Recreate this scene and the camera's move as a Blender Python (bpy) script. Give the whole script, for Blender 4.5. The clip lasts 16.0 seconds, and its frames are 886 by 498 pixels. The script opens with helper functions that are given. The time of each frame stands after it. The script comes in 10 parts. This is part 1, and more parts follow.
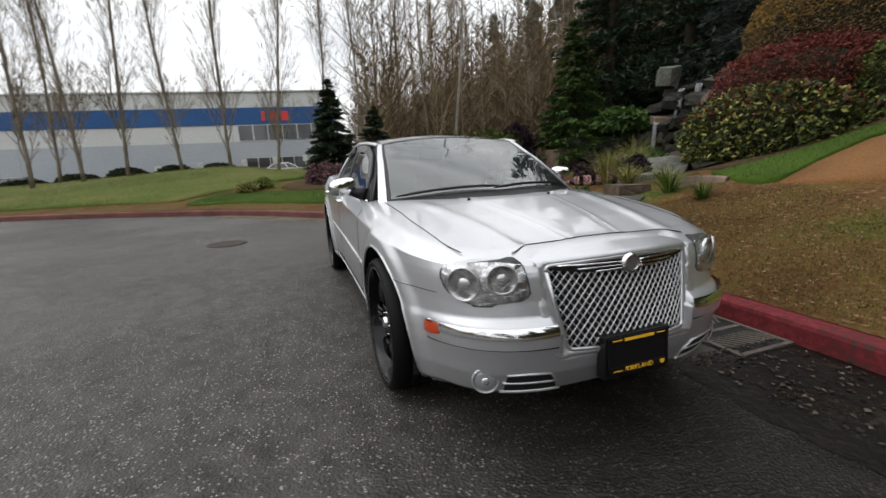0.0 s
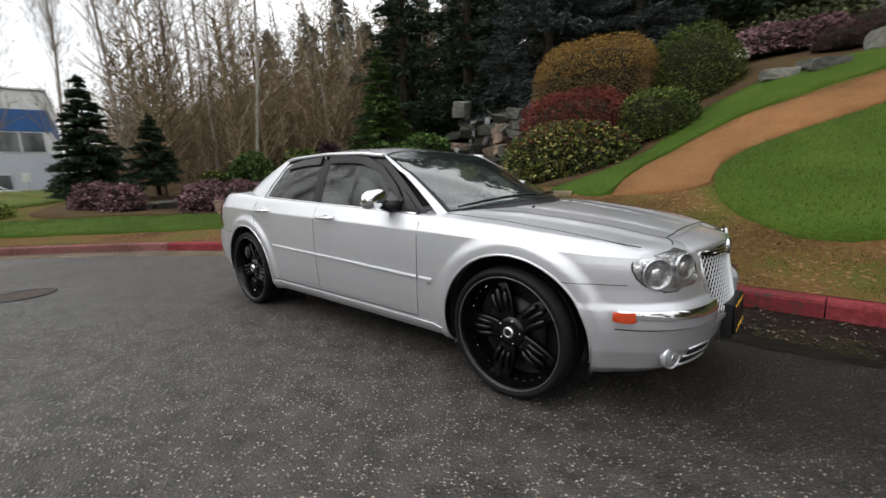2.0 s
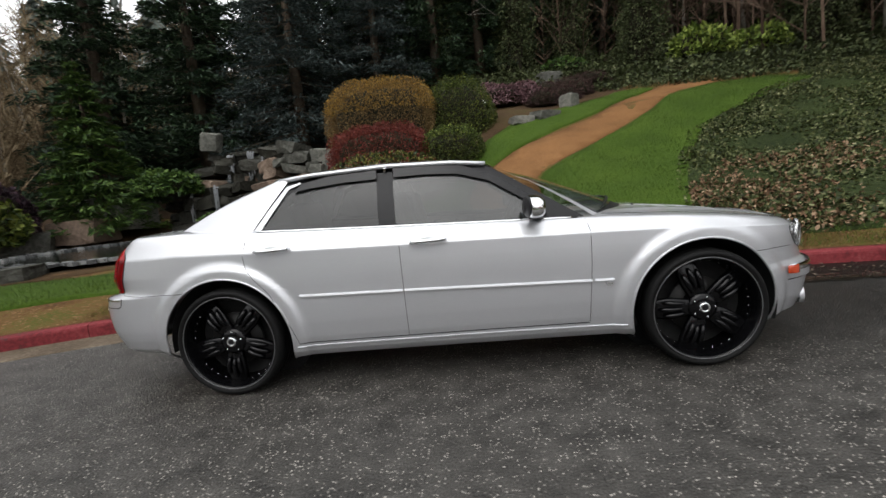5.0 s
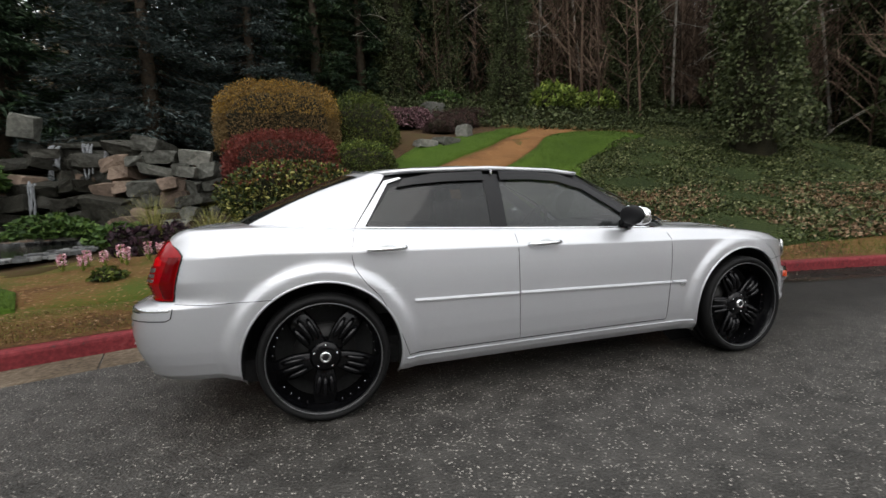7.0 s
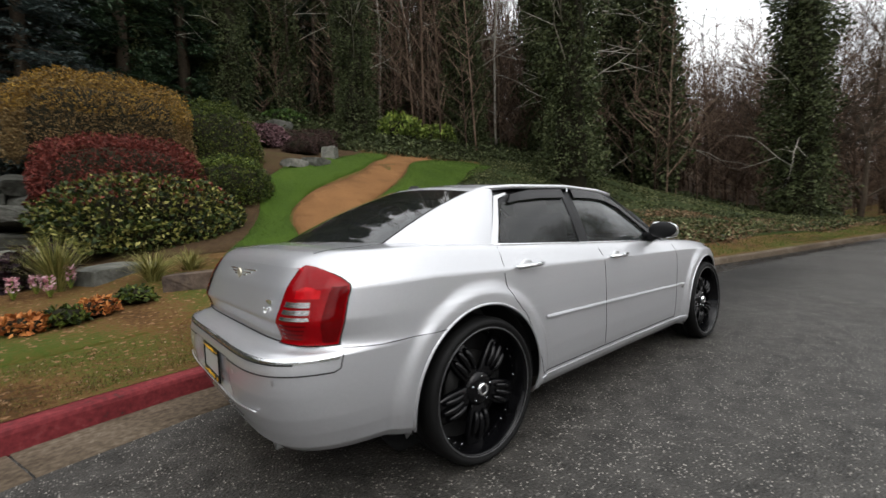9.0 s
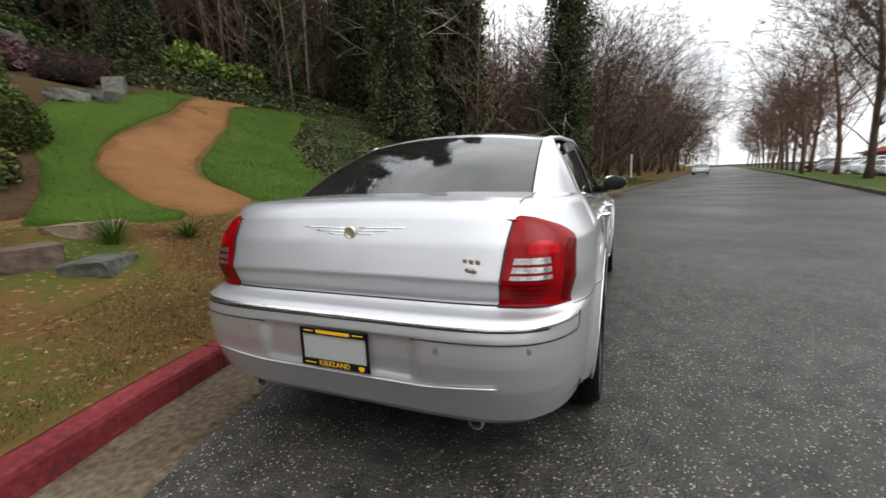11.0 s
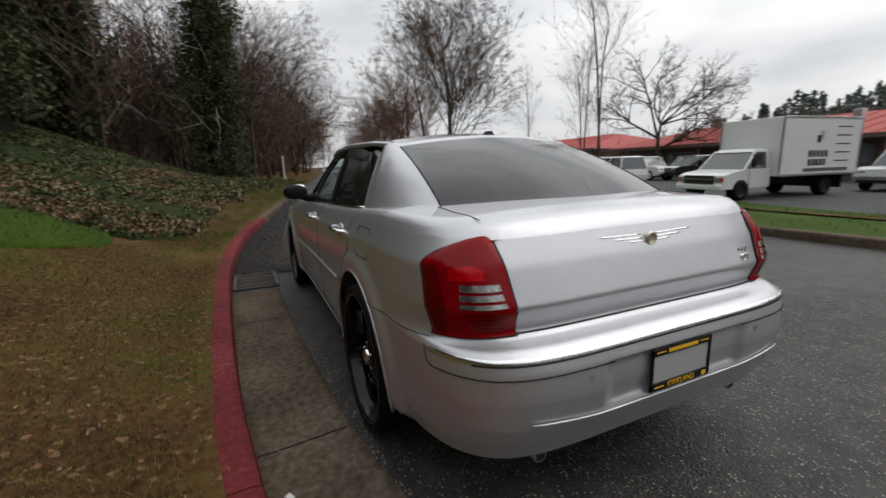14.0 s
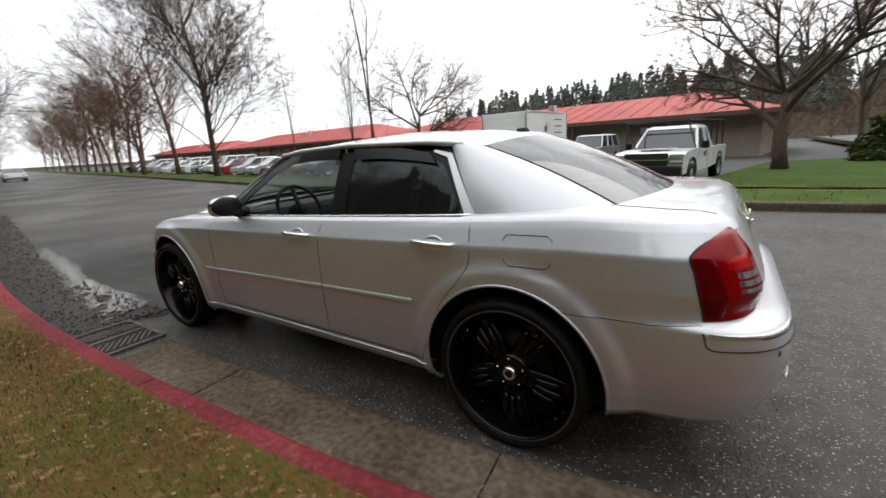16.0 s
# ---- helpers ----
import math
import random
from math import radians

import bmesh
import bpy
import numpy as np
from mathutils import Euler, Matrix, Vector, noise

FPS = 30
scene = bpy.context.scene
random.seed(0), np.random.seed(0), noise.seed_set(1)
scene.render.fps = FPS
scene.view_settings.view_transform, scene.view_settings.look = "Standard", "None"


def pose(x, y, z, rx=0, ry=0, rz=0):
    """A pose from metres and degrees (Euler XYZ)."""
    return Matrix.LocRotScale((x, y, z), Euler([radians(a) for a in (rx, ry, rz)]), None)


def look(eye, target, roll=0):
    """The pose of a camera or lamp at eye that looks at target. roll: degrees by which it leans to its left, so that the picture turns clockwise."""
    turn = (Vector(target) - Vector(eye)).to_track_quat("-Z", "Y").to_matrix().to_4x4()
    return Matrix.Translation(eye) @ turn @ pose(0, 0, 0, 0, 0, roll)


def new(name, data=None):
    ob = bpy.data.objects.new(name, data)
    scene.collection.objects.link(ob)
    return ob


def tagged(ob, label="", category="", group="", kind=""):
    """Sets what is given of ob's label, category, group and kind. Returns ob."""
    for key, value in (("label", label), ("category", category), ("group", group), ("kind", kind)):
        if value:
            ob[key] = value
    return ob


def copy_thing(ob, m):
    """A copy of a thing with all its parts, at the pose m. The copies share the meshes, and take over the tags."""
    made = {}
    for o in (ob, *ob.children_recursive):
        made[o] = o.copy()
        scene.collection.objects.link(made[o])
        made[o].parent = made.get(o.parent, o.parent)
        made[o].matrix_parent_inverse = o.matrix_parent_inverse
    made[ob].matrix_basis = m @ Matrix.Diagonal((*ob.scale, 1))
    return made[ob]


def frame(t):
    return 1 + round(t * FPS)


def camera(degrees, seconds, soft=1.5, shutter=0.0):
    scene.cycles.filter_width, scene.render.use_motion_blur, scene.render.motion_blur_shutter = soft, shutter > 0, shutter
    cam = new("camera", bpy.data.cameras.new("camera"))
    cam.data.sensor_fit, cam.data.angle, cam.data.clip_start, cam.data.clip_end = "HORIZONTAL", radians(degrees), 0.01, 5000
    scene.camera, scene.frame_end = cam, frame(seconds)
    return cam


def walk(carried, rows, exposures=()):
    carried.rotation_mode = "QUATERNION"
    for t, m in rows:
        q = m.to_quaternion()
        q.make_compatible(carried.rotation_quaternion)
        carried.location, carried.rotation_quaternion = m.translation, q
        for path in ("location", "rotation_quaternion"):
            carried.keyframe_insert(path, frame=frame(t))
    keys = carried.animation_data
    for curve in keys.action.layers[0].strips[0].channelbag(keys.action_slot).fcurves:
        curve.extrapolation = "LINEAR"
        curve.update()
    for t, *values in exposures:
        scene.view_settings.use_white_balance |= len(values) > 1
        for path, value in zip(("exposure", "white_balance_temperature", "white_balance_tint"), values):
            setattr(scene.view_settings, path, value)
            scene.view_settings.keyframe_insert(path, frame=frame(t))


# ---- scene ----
# how the clip's own exposure drifts, in stops
EXPOSURES = [(0.0, 0.06), (1.5, 0.15), (2.5, 0.43), (5.5, 0.26), (8.0, 0.24), (10.5, 0.35), (11.5, 0.28), (12.5, -0.08), (13.5, -0.42), (14.5, -0.42), (15.2, -0.18), (15.5, 0.0), (16.0, 0.28)]
cam = camera(92.7, 16.0, shutter=0.4)
METRES, EYE, TILT, LEAN, TURN = 16.129, 1.5, 0.0, 0.0, 0.0
PATH = [
    (0, (3.754, -1.317, 1.237), (1.905, -0.67, 0.831), -2.5),
    (0.5, (3.574, -1.731, 1.238), (1.802, -0.883, 0.865), -1.9),
    (1, (3.349, -2.122, 1.243), (1.69, -1.059, 0.898), -1.9),
    (1.5, (3.081, -2.5, 1.248), (1.601, -1.199, 0.905), -0.9),
    (2, (2.725, -2.766, 1.228), (1.418, -1.292, 0.882), -2.1),
    (2.5, (2.342, -2.993, 1.216), (1.256, -1.345, 0.894), -2.4),
    (3, (1.933, -3.147, 1.203), (1.017, -1.392, 0.918), -3.4),
    (5.3, (-0.086, -3.531, 1.211), (-0.156, -1.546, 0.972), -4.5),
    (5.5, (-0.256, -3.521, 1.202), (-0.271, -1.533, 0.987), -3.6),
    (6, (-0.671, -3.464, 1.204), (-0.526, -1.48, 0.993), -3.5),
    (6.5, (-1.103, -3.425, 1.197), (-0.736, -1.468, 1.015), -3.1),
    (7, (-1.503, -3.315, 1.185), (-0.955, -1.401, 0.987), -2.2),
    (7.5, (-1.919, -3.149, 1.195), (-1.18, -1.296, 1.051), -1.2),
    (8, (-2.313, -2.956, 1.199), (-1.348, -1.218, 0.978), -2.3),
    (8.2, (-2.455, -2.849, 1.191), (-1.43, -1.142, 1.01), -2.2),
    (10.5, (-3.718, -1.391, 1.229), (-2.003, -0.405, 0.936), -3.4),
    (11, (-3.808, -1.006, 1.213), (-1.994, -0.238, 0.871), -2.3),
    (11.5, (-3.863, -0.595, 1.201), (-1.958, -0.084, 0.87), -2.1),
    (12, (-3.881, -0.182, 1.213), (-1.925, 0.032, 0.854), -2.2),
    (12.5, (-3.84, 0.233, 1.214), (-1.872, 0.2, 0.857), -1.5),
    (13, (-3.796, 0.649, 1.211), (-1.853, 0.297, 0.892), -2.0),
    (13.5, (-3.66, 1.035, 1.224), (-1.772, 0.471, 0.879), -2.8),
    (14, (-3.477, 1.367, 1.294), (-1.698, 0.542, 0.9), -1.5),
    (14.5, (-3.246, 1.69, 1.344), (-1.621, 0.6, 0.929), -2.8),
    (15, (-2.959, 1.954, 1.366), (-1.495, 0.674, 0.9), -4.2),
    (15.5, (-2.645, 2.253, 1.374), (-1.384, 0.787, 0.861), -3.5),
    (16, (-2.278, 2.506, 1.41), (-1.193, 0.897, 0.929), -3.2),
]
walk(cam, [(t, look(eye, target, roll)) for t, eye, target, roll in PATH], exposures=EXPOSURES)

# ---- world: an overcast sky, brighter towards the open street ----
world = bpy.data.worlds.new("overcast_sky")
scene.world = world
world.use_nodes = True
wn, wl = world.node_tree.nodes, world.node_tree.links
wn.clear()
w_out = wn.new("ShaderNodeOutputWorld")
w_bg = wn.new("ShaderNodeBackground")
w_sky = wn.new("ShaderNodeTexSky")
w_sky.sky_type = "NISHITA"
w_sky.sun_disc = False
SUN_ELEVATION, SUN_TURN = 52.0, 200.0
w_sky.sun_elevation, w_sky.sun_rotation = radians(SUN_ELEVATION), radians(SUN_TURN)
w_sky.air_density, w_sky.dust_density, w_sky.ozone_density = 1.0, 4.0, 1.0
w_hsv = wn.new("ShaderNodeHueSaturation")
w_hsv.inputs["Saturation"].default_value = 0.10
w_hsv.inputs["Value"].default_value = 1.0
w_tc = wn.new("ShaderNodeTexCoord")
w_map = wn.new("ShaderNodeMapping")
w_map.inputs["Scale"].default_value = (1.0, 1.0, 3.0)
w_noise = wn.new("ShaderNodeTexNoise")
w_noise.inputs["Scale"].default_value = 2.6
w_noise.inputs["Detail"].default_value = 5.0
w_ramp = wn.new("ShaderNodeValToRGB")
w_ramp.color_ramp.elements[0].position, w_ramp.color_ramp.elements[0].color = 0.30, (5.2, 5.4, 5.7, 1)
w_ramp.color_ramp.elements[1].position, w_ramp.color_ramp.elements[1].color = 0.62, (8.8, 8.9, 9.0, 1)
w_mix = wn.new("ShaderNodeMix")
w_mix.data_type = "RGBA"
w_mix.inputs["Factor"].default_value = 0.8
wl.new(w_tc.outputs["Generated"], w_map.inputs["Vector"])
wl.new(w_map.outputs["Vector"], w_noise.inputs["Vector"])
wl.new(w_noise.outputs["Fac"], w_ramp.inputs["Fac"])
wl.new(w_sky.outputs["Color"], w_hsv.inputs["Color"])
wl.new(w_hsv.outputs["Color"], w_mix.inputs["A"])
wl.new(w_ramp.outputs["Color"], w_mix.inputs["B"])
# an overcast sky is brighter overhead than at the horizon
w_sep = wn.new("ShaderNodeSeparateXYZ")
w_rise = wn.new("ShaderNodeMapRange")
w_rise.inputs["From Min"].default_value, w_rise.inputs["From Max"].default_value = 0.0, 0.75
w_rise.inputs["To Min"].default_value, w_rise.inputs["To Max"].default_value = 0.72, 1.10
w_mul = wn.new("ShaderNodeVectorMath")
w_mul.operation = "SCALE"
wl.new(w_tc.outputs["Generated"], w_sep.inputs["Vector"])
wl.new(w_sep.outputs["Z"], w_rise.inputs["Value"])
wl.new(w_mix.outputs["Result"], w_mul.inputs["Vector"])
wl.new(w_rise.outputs["Result"], w_mul.inputs["Scale"])
wl.new(w_mul.outputs["Vector"], w_bg.inputs["Color"])
w_bg.inputs["Strength"].default_value = 0.195
wl.new(w_bg.outputs["Background"], w_out.inputs["Surface"])

sun = new("sun", bpy.data.lights.new("sun", "SUN"))
sun.data.energy, sun.data.angle, sun.data.color = 0.6, radians(50), (1.0, 0.97, 0.93)
sun.matrix_world = pose(0, 0, 30, 90 - SUN_ELEVATION, 0, 180 - SUN_TURN)


# ---- materials ----
def shader(name, rough=0.5, metal=0.0):
    m = bpy.data.materials.new(name)
    m.use_nodes = True
    b = m.node_tree.nodes["Principled BSDF"]
    b.inputs["Roughness"].default_value = rough
    b.inputs["Metallic"].default_value = metal
    return m, m.node_tree.nodes, m.node_tree.links, b


def plain(name, colour, rough=0.5, metal=0.0, coat=0.0, speck=0.0, scale=40.0):
    """A paint, plastic or metal with a faint unevenness in its gloss and, where asked, in its colour."""
    m, n, l, b = shader(name, rough, metal)
    b.inputs["Base Color"].default_value = (*colour, 1)
    b.inputs["Coat Weight"].default_value = coat
    b.inputs["Coat Roughness"].default_value = 0.04
    tc, no = n.new("ShaderNodeTexCoord"), n.new("ShaderNodeTexNoise")
    no.inputs["Scale"].default_value, no.inputs["Detail"].default_value = scale, 4.0
    mr = n.new("ShaderNodeMapRange")
    mr.inputs["To Min"].default_value, mr.inputs["To Max"].default_value = rough * 0.8, min(1.0, rough * 1.25)
    l.new(tc.outputs["Object"], no.inputs["Vector"])
    l.new(no.outputs["Fac"], mr.inputs["Value"])
    l.new(mr.outputs["Result"], b.inputs["Roughness"])
    if speck:
        mx = n.new("ShaderNodeMix")
        mx.data_type = "RGBA"
        mx.inputs["A"].default_value = (*[c * (1 - speck) for c in colour], 1)
        mx.inputs["B"].default_value = (*[min(1.0, c * (1 + speck)) for c in colour], 1)
        l.new(no.outputs["Fac"], mx.inputs["Factor"])
        l.new(mx.outputs["Result"], b.inputs["Base Color"])
    return m


def grainy(name, stops, coarse, fine, rough=0.9, bump=0.3, depth=0.02, fine_weight=0.5, specks=None, speck_scale=60.0, random_amount=0.0, random_source="object", spec=0.12):
    """A natural surface: colours along a ramp driven by two scales of noise, bump from the finer one; specks: a colour sprinkled over it."""
    m, n, l, b = shader(name, rough)
    b.inputs["Specular IOR Level"].default_value = spec
    tc = n.new("ShaderNodeTexCoord")
    geo = n.new("ShaderNodeNewGeometry")
    a, c = n.new("ShaderNodeTexNoise"), n.new("ShaderNodeTexNoise")
    for no, sc in ((a, coarse), (c, fine)):
        no.inputs["Scale"].default_value, no.inputs["Detail"].default_value = sc, 5.0
        l.new(geo.outputs["Position"], no.inputs["Vector"])
    mx = n.new("ShaderNodeMix")
    mx.inputs["Factor"].default_value = fine_weight
    l.new(a.outputs["Fac"], mx.inputs["A"])
    l.new(c.outputs["Fac"], mx.inputs["B"])
    value = mx.outputs["Result"]
    if random_amount:
        rnd = n.new("ShaderNodeObjectInfo").outputs["Random"] if random_source == "object" else geo.outputs["Random Per Island"]
        ma = n.new("ShaderNodeMath")
        ma.operation = "MULTIPLY_ADD"
        l.new(rnd, ma.inputs[0])
        ma.inputs[1].default_value = random_amount
        sub = n.new("ShaderNodeMath")
        sub.operation = "SUBTRACT"
        l.new(value, sub.inputs[0])
        sub.inputs[1].default_value = random_amount / 2
        l.new(sub.outputs["Value"], ma.inputs[2])
        value = ma.outputs["Value"]
    ramp = n.new("ShaderNodeValToRGB")
    els = ramp.color_ramp.elements
    while len(els) < len(stops):
        els.new(0.5)
    for e, (p, col) in zip(els, stops):
        e.position, e.color = p, (*col, 1)
    l.new(value, ramp.inputs["Fac"])
    colour = ramp.outputs["Color"]
    if specks:
        vo = n.new("ShaderNodeTexVoronoi")
        vo.inputs["Scale"].default_value = speck_scale
        l.new(geo.outputs["Position"], vo.inputs["Vector"])
        sep = n.new("ShaderNodeSeparateColor")
        l.new(vo.outputs["Color"], sep.inputs["Color"])
        gt = n.new("ShaderNodeMath")
        gt.operation = "GREATER_THAN"
        gt.inputs[1].default_value = specks[1]
        l.new(sep.outputs["Red"], gt.inputs[0])
        m2 = n.new("ShaderNodeMix")
        m2.data_type = "RGBA"
        l.new(gt.outputs["Value"], m2.inputs["Factor"])
        l.new(colour, m2.inputs["A"])
        m2.inputs["B"].default_value = (*specks[0], 1)
        colour = m2.outputs["Result"]
    l.new(colour, b.inputs["Base Color"])
    bm_ = n.new("ShaderNodeBump")
    bm_.inputs["Strength"].default_value, bm_.inputs["Distance"].default_value = bump, depth
    l.new(c.outputs["Fac"], bm_.inputs["Height"])
    l.new(bm_.outputs["Normal"], b.inputs["Normal"])
    return m


def asphalt_material():
    """Damp aggregate asphalt: fine light stones, darker wet patches with more gloss, tree shade painted in by the
    drain.
    """
    m, n, l, b = shader("asphalt", 0.7)
    b.inputs["Specular IOR Level"].default_value = 0.24
    geo = n.new("ShaderNodeNewGeometry")
    big, mid, fine = (n.new("ShaderNodeTexNoise") for _ in range(3))
    for no, sc, de in ((big, 0.35, 4.0), (mid, 6.0, 4.0), (fine, 90.0, 3.0)):
        no.inputs["Scale"].default_value, no.inputs["Detail"].default_value = sc, de
        l.new(geo.outputs["Position"], no.inputs["Vector"])
    vo = n.new("ShaderNodeTexVoronoi")
    vo.inputs["Scale"].default_value = 78.0
    l.new(geo.outputs["Position"], vo.inputs["Vector"])
    sep = n.new("ShaderNodeSeparateColor")
    l.new(vo.outputs["Color"], sep.inputs["Color"])
    base = n.new("ShaderNodeValToRGB")
    els = base.color_ramp.elements
    els[0].position, els[0].color = 0.35, (0.0155, 0.0145, 0.013, 1)
    els[1].position, els[1].color = 0.7, (0.078, 0.073, 0.066, 1)
    mx = n.new("ShaderNodeMix")
    mx.inputs["Factor"].default_value = 0.5
    l.new(mid.outputs["Fac"], mx.inputs["A"])
    l.new(fine.outputs["Fac"], mx.inputs["B"])
    l.new(mx.outputs["Result"], base.inputs["Fac"])
    stone = n.new("ShaderNodeMapRange")
    stone.inputs["From Min"].default_value, stone.inputs["From Max"].default_value = 0.76, 1.04
    l.new(sep.outputs["Red"], stone.inputs["Value"])
    shape = n.new("ShaderNodeMath")
    shape.operation = "LESS_THAN"
    shape.inputs[1].default_value = 0.42
    l.new(vo.outputs["Distance"], shape.inputs[0])
    both = n.new("ShaderNodeMath")
    both.operation = "MULTIPLY"
    l.new(stone.outputs["Result"], both.inputs[0])
    l.new(shape.outputs["Value"], both.inputs[1])
    m2 = n.new("ShaderNodeMix")
    m2.data_type = "RGBA"
    l.new(both.outputs["Value"], m2.inputs["Factor"])
    l.new(base.outputs["Color"], m2.inputs["A"])
    m2.inputs["B"].default_value = (0.40, 0.375, 0.335, 1)
    # asphalt soaked where rainwater gathers in front of the drain, with the trees' shade painted in too
    place, spread = n.new("ShaderNodeSeparateXYZ"), n.new("ShaderNodeTexNoise")
    spread.inputs["Scale"].default_value, spread.inputs["Detail"].default_value = 1.1, 5.0
    l.new(geo.outputs["Position"], place.inputs["Vector"])
    l.new(geo.outputs["Position"], spread.inputs["Vector"])
    ways = []
    for axis, dry, soaked in (("Y", -0.85, 0.55), ("X", 2.1, 2.9), ("X", 12.0, 7.0)):
        add = n.new("ShaderNodeMath")
        add.operation = "ADD"
        l.new(place.outputs[axis], add.inputs[0])
        l.new(spread.outputs["Fac"], add.inputs[1])
        way = n.new("ShaderNodeMapRange")
        way.interpolation_type = "SMOOTHSTEP"
        way.inputs["From Min"].default_value, way.inputs["From Max"].default_value = dry, soaked
        l.new(add.outputs["Value"], way.inputs["Value"])
        ways.append(way.outputs["Result"])
    # one mask for the damp and the painted shade together
    damp = ways[0]
    for way in ways[1:]:
        mul = n.new("ShaderNodeMath")
        mul.operation = "MULTIPLY"
        l.new(damp, mul.inputs[0])
        l.new(way, mul.inputs[1])
        damp = mul.outputs["Value"]
    soak_shade = n.new("ShaderNodeMix")
    soak_shade.data_type, soak_shade.blend_type = "RGBA", "MULTIPLY"
    soak_shade.inputs["B"].default_value = (0.24, 0.23, 0.22, 1)
    l.new(damp, soak_shade.inputs["Factor"])
    l.new(m2.outputs["Result"], soak_shade.inputs["A"])
    l.new(soak_shade.outputs["Result"], b.inputs["Base Color"])
    wet = n.new("ShaderNodeMapRange")
    wet.inputs["From Min"].default_value, wet.inputs["From Max"].default_value = 0.4, 0.62
    wet.inputs["To Min"].default_value, wet.inputs["To Max"].default_value = 0.40, 0.58
    l.new(big.outputs["Fac"], wet.inputs["Value"])
    l.new(wet.outputs["Result"], b.inputs["Roughness"])
    bp = n.new("ShaderNodeBump")
    bp.inputs["Strength"].default_value, bp.inputs["Distance"].default_value = 0.7, 0.008
    l.new(vo.outputs["Distance"], bp.inputs["Height"])
    l.new(bp.outputs["Normal"], b.inputs["Normal"])
    return m


M_ASPHALT = asphalt_material()
M_PATCH = grainy("wet_crumbled_asphalt", [(0.35, (0.0025, 0.002, 0.0016)), (0.58, (0.009, 0.007, 0.005)), (0.80, (0.040, 0.031, 0.023))], 3, 26, 0.45, 0.6, 0.012, spec=0.16)
M_BRUSH = grainy("brown_brushwood_floor", [(0.3, (0.022, 0.014, 0.008)), (0.55, (0.052, 0.034, 0.021)), (0.75, (0.10, 0.066, 0.042))], 0.35, 5, 0.95, 0.8, 0.08)
M_LOT = grainy("parking_asphalt", [(0.3, (0.06, 0.06, 0.06)), (0.7, (0.10, 0.10, 0.10))], 0.6, 30, 0.7, 0.2)
M_LAWN = grainy("mown_grass", [(0.30, (0.022, 0.043, 0.004)), (0.5, (0.041, 0.077, 0.007)), (0.72, (0.074, 0.112, 0.014))], 0.9, 26, 0.85, 0.8, 0.03, 0.55)
M_BROWN = grainy("mossy_brown_grass", [(0.34, (0.028, 0.018, 0.007)), (0.43, (0.078, 0.038, 0.014)), (0.50, (0.112, 0.064, 0.022)), (0.56, (0.074, 0.066, 0.014)), (0.66, (0.046, 0.068, 0.010))], 0.7, 24, 0.95, 0.9, 0.03, 0.36, ((0.20, 0.115, 0.06), 0.95), 34.0)
M_PATH = grainy("bark_path", [(0.3, (0.100, 0.048, 0.018)), (0.7, (0.25, 0.125, 0.050))], 1.2, 38, 0.95, 0.7, 0.02, 0.6)
M_SOIL = grainy("bare_soil", [(0.3, (0.022, 0.015, 0.008)), (0.52, (0.060, 0.036, 0.018)), (0.66, (0.052, 0.048, 0.014)), (0.8, (0.10, 0.066, 0.036))], 0.8, 14, 0.95, 0.8, 0.04)
M_FOREST = grainy("leaf_litter", [(0.3, (0.014, 0.011, 0.006)), (0.55, (0.036, 0.024, 0.013)), (0.75, (0.075, 0.045, 0.025))], 0.35, 5, 0.95, 0.8, 0.08)
M_KERBRED = grainy("worn_red_kerb_paint", [(0.34, (0.055, 0.035, 0.030)), (0.42, (0.11, 0.018, 0.021)), (0.58, (0.18, 0.029, 0.033)), (0.72, (0.22, 0.066, 0.066))], 1.6, 26, 0.75, 0.3, 0.006, 0.55)
M_KERBFADED = grainy("faded_red_kerb_paint", [(0.34, (0.060, 0.040, 0.032)), (0.46, (0.13, 0.055, 0.050)), (0.60, (0.19, 0.085, 0.078)), (0.74, (0.25, 0.17, 0.15))], 1.6, 26, 0.8, 0.3, 0.006, 0.55)
M_KERBGREY = grainy("dirty_concrete", [(0.32, (0.034, 0.024, 0.016)), (0.52, (0.105, 0.080, 0.056)), (0.72, (0.20, 0.165, 0.125))], 1.6, 28, 0.85, 0.35, 0.006, 0.5)


# ---- mesh helpers ----
def link(name, bm, material, parent=None, label="", smooth=False):
    me = bpy.data.meshes.new(name)
    if smooth:
        for f in bm.faces:
            f.smooth = True
    bm.to_mesh(me)
    bm.free()
    for mm in material if isinstance(material, (list, tuple)) else (material,):
        me.materials.append(mm)
    ob = new(name, me)
    if parent is not None:
        ob.parent = parent
    if label:
        ob["label"] = label
    return ob


def part(name, bm, material, parent, label="", smooth=False):
    """One mesh object under a thing or a part."""
    return link(name, bm, material, parent, label, smooth)


def thing(name, label, category, m=None, group="", kind=""):
    """An empty at a thing's base, which parents its parts."""
    ob = new(name)
    ob.empty_display_size = 0.2
    if m is not None:
        ob.matrix_world = m
    return tagged(ob, label, category, group, kind)


def add_box(bm, cx, cy, cz, sx, sy, sz, bevel=0.0, m=None):
    r = bmesh.ops.create_cube(bm, size=1.0, matrix=(m or Matrix()) @ Matrix.Translation((cx, cy, cz)) @ Matrix.Diagonal((sx, sy, sz, 1)))
    if bevel:
        es = list({e for v in r["verts"] for e in v.link_edges})
        bmesh.ops.bevel(bm, geom=es, offset=bevel, segments=2, affect="EDGES", profile=0.6)
    return bm


def box(sx, sy, sz, cx=0, cy=0, cz=0, bevel=0.0):
    return add_box(bmesh.new(), cx, cy, cz, sx, sy, sz, bevel)


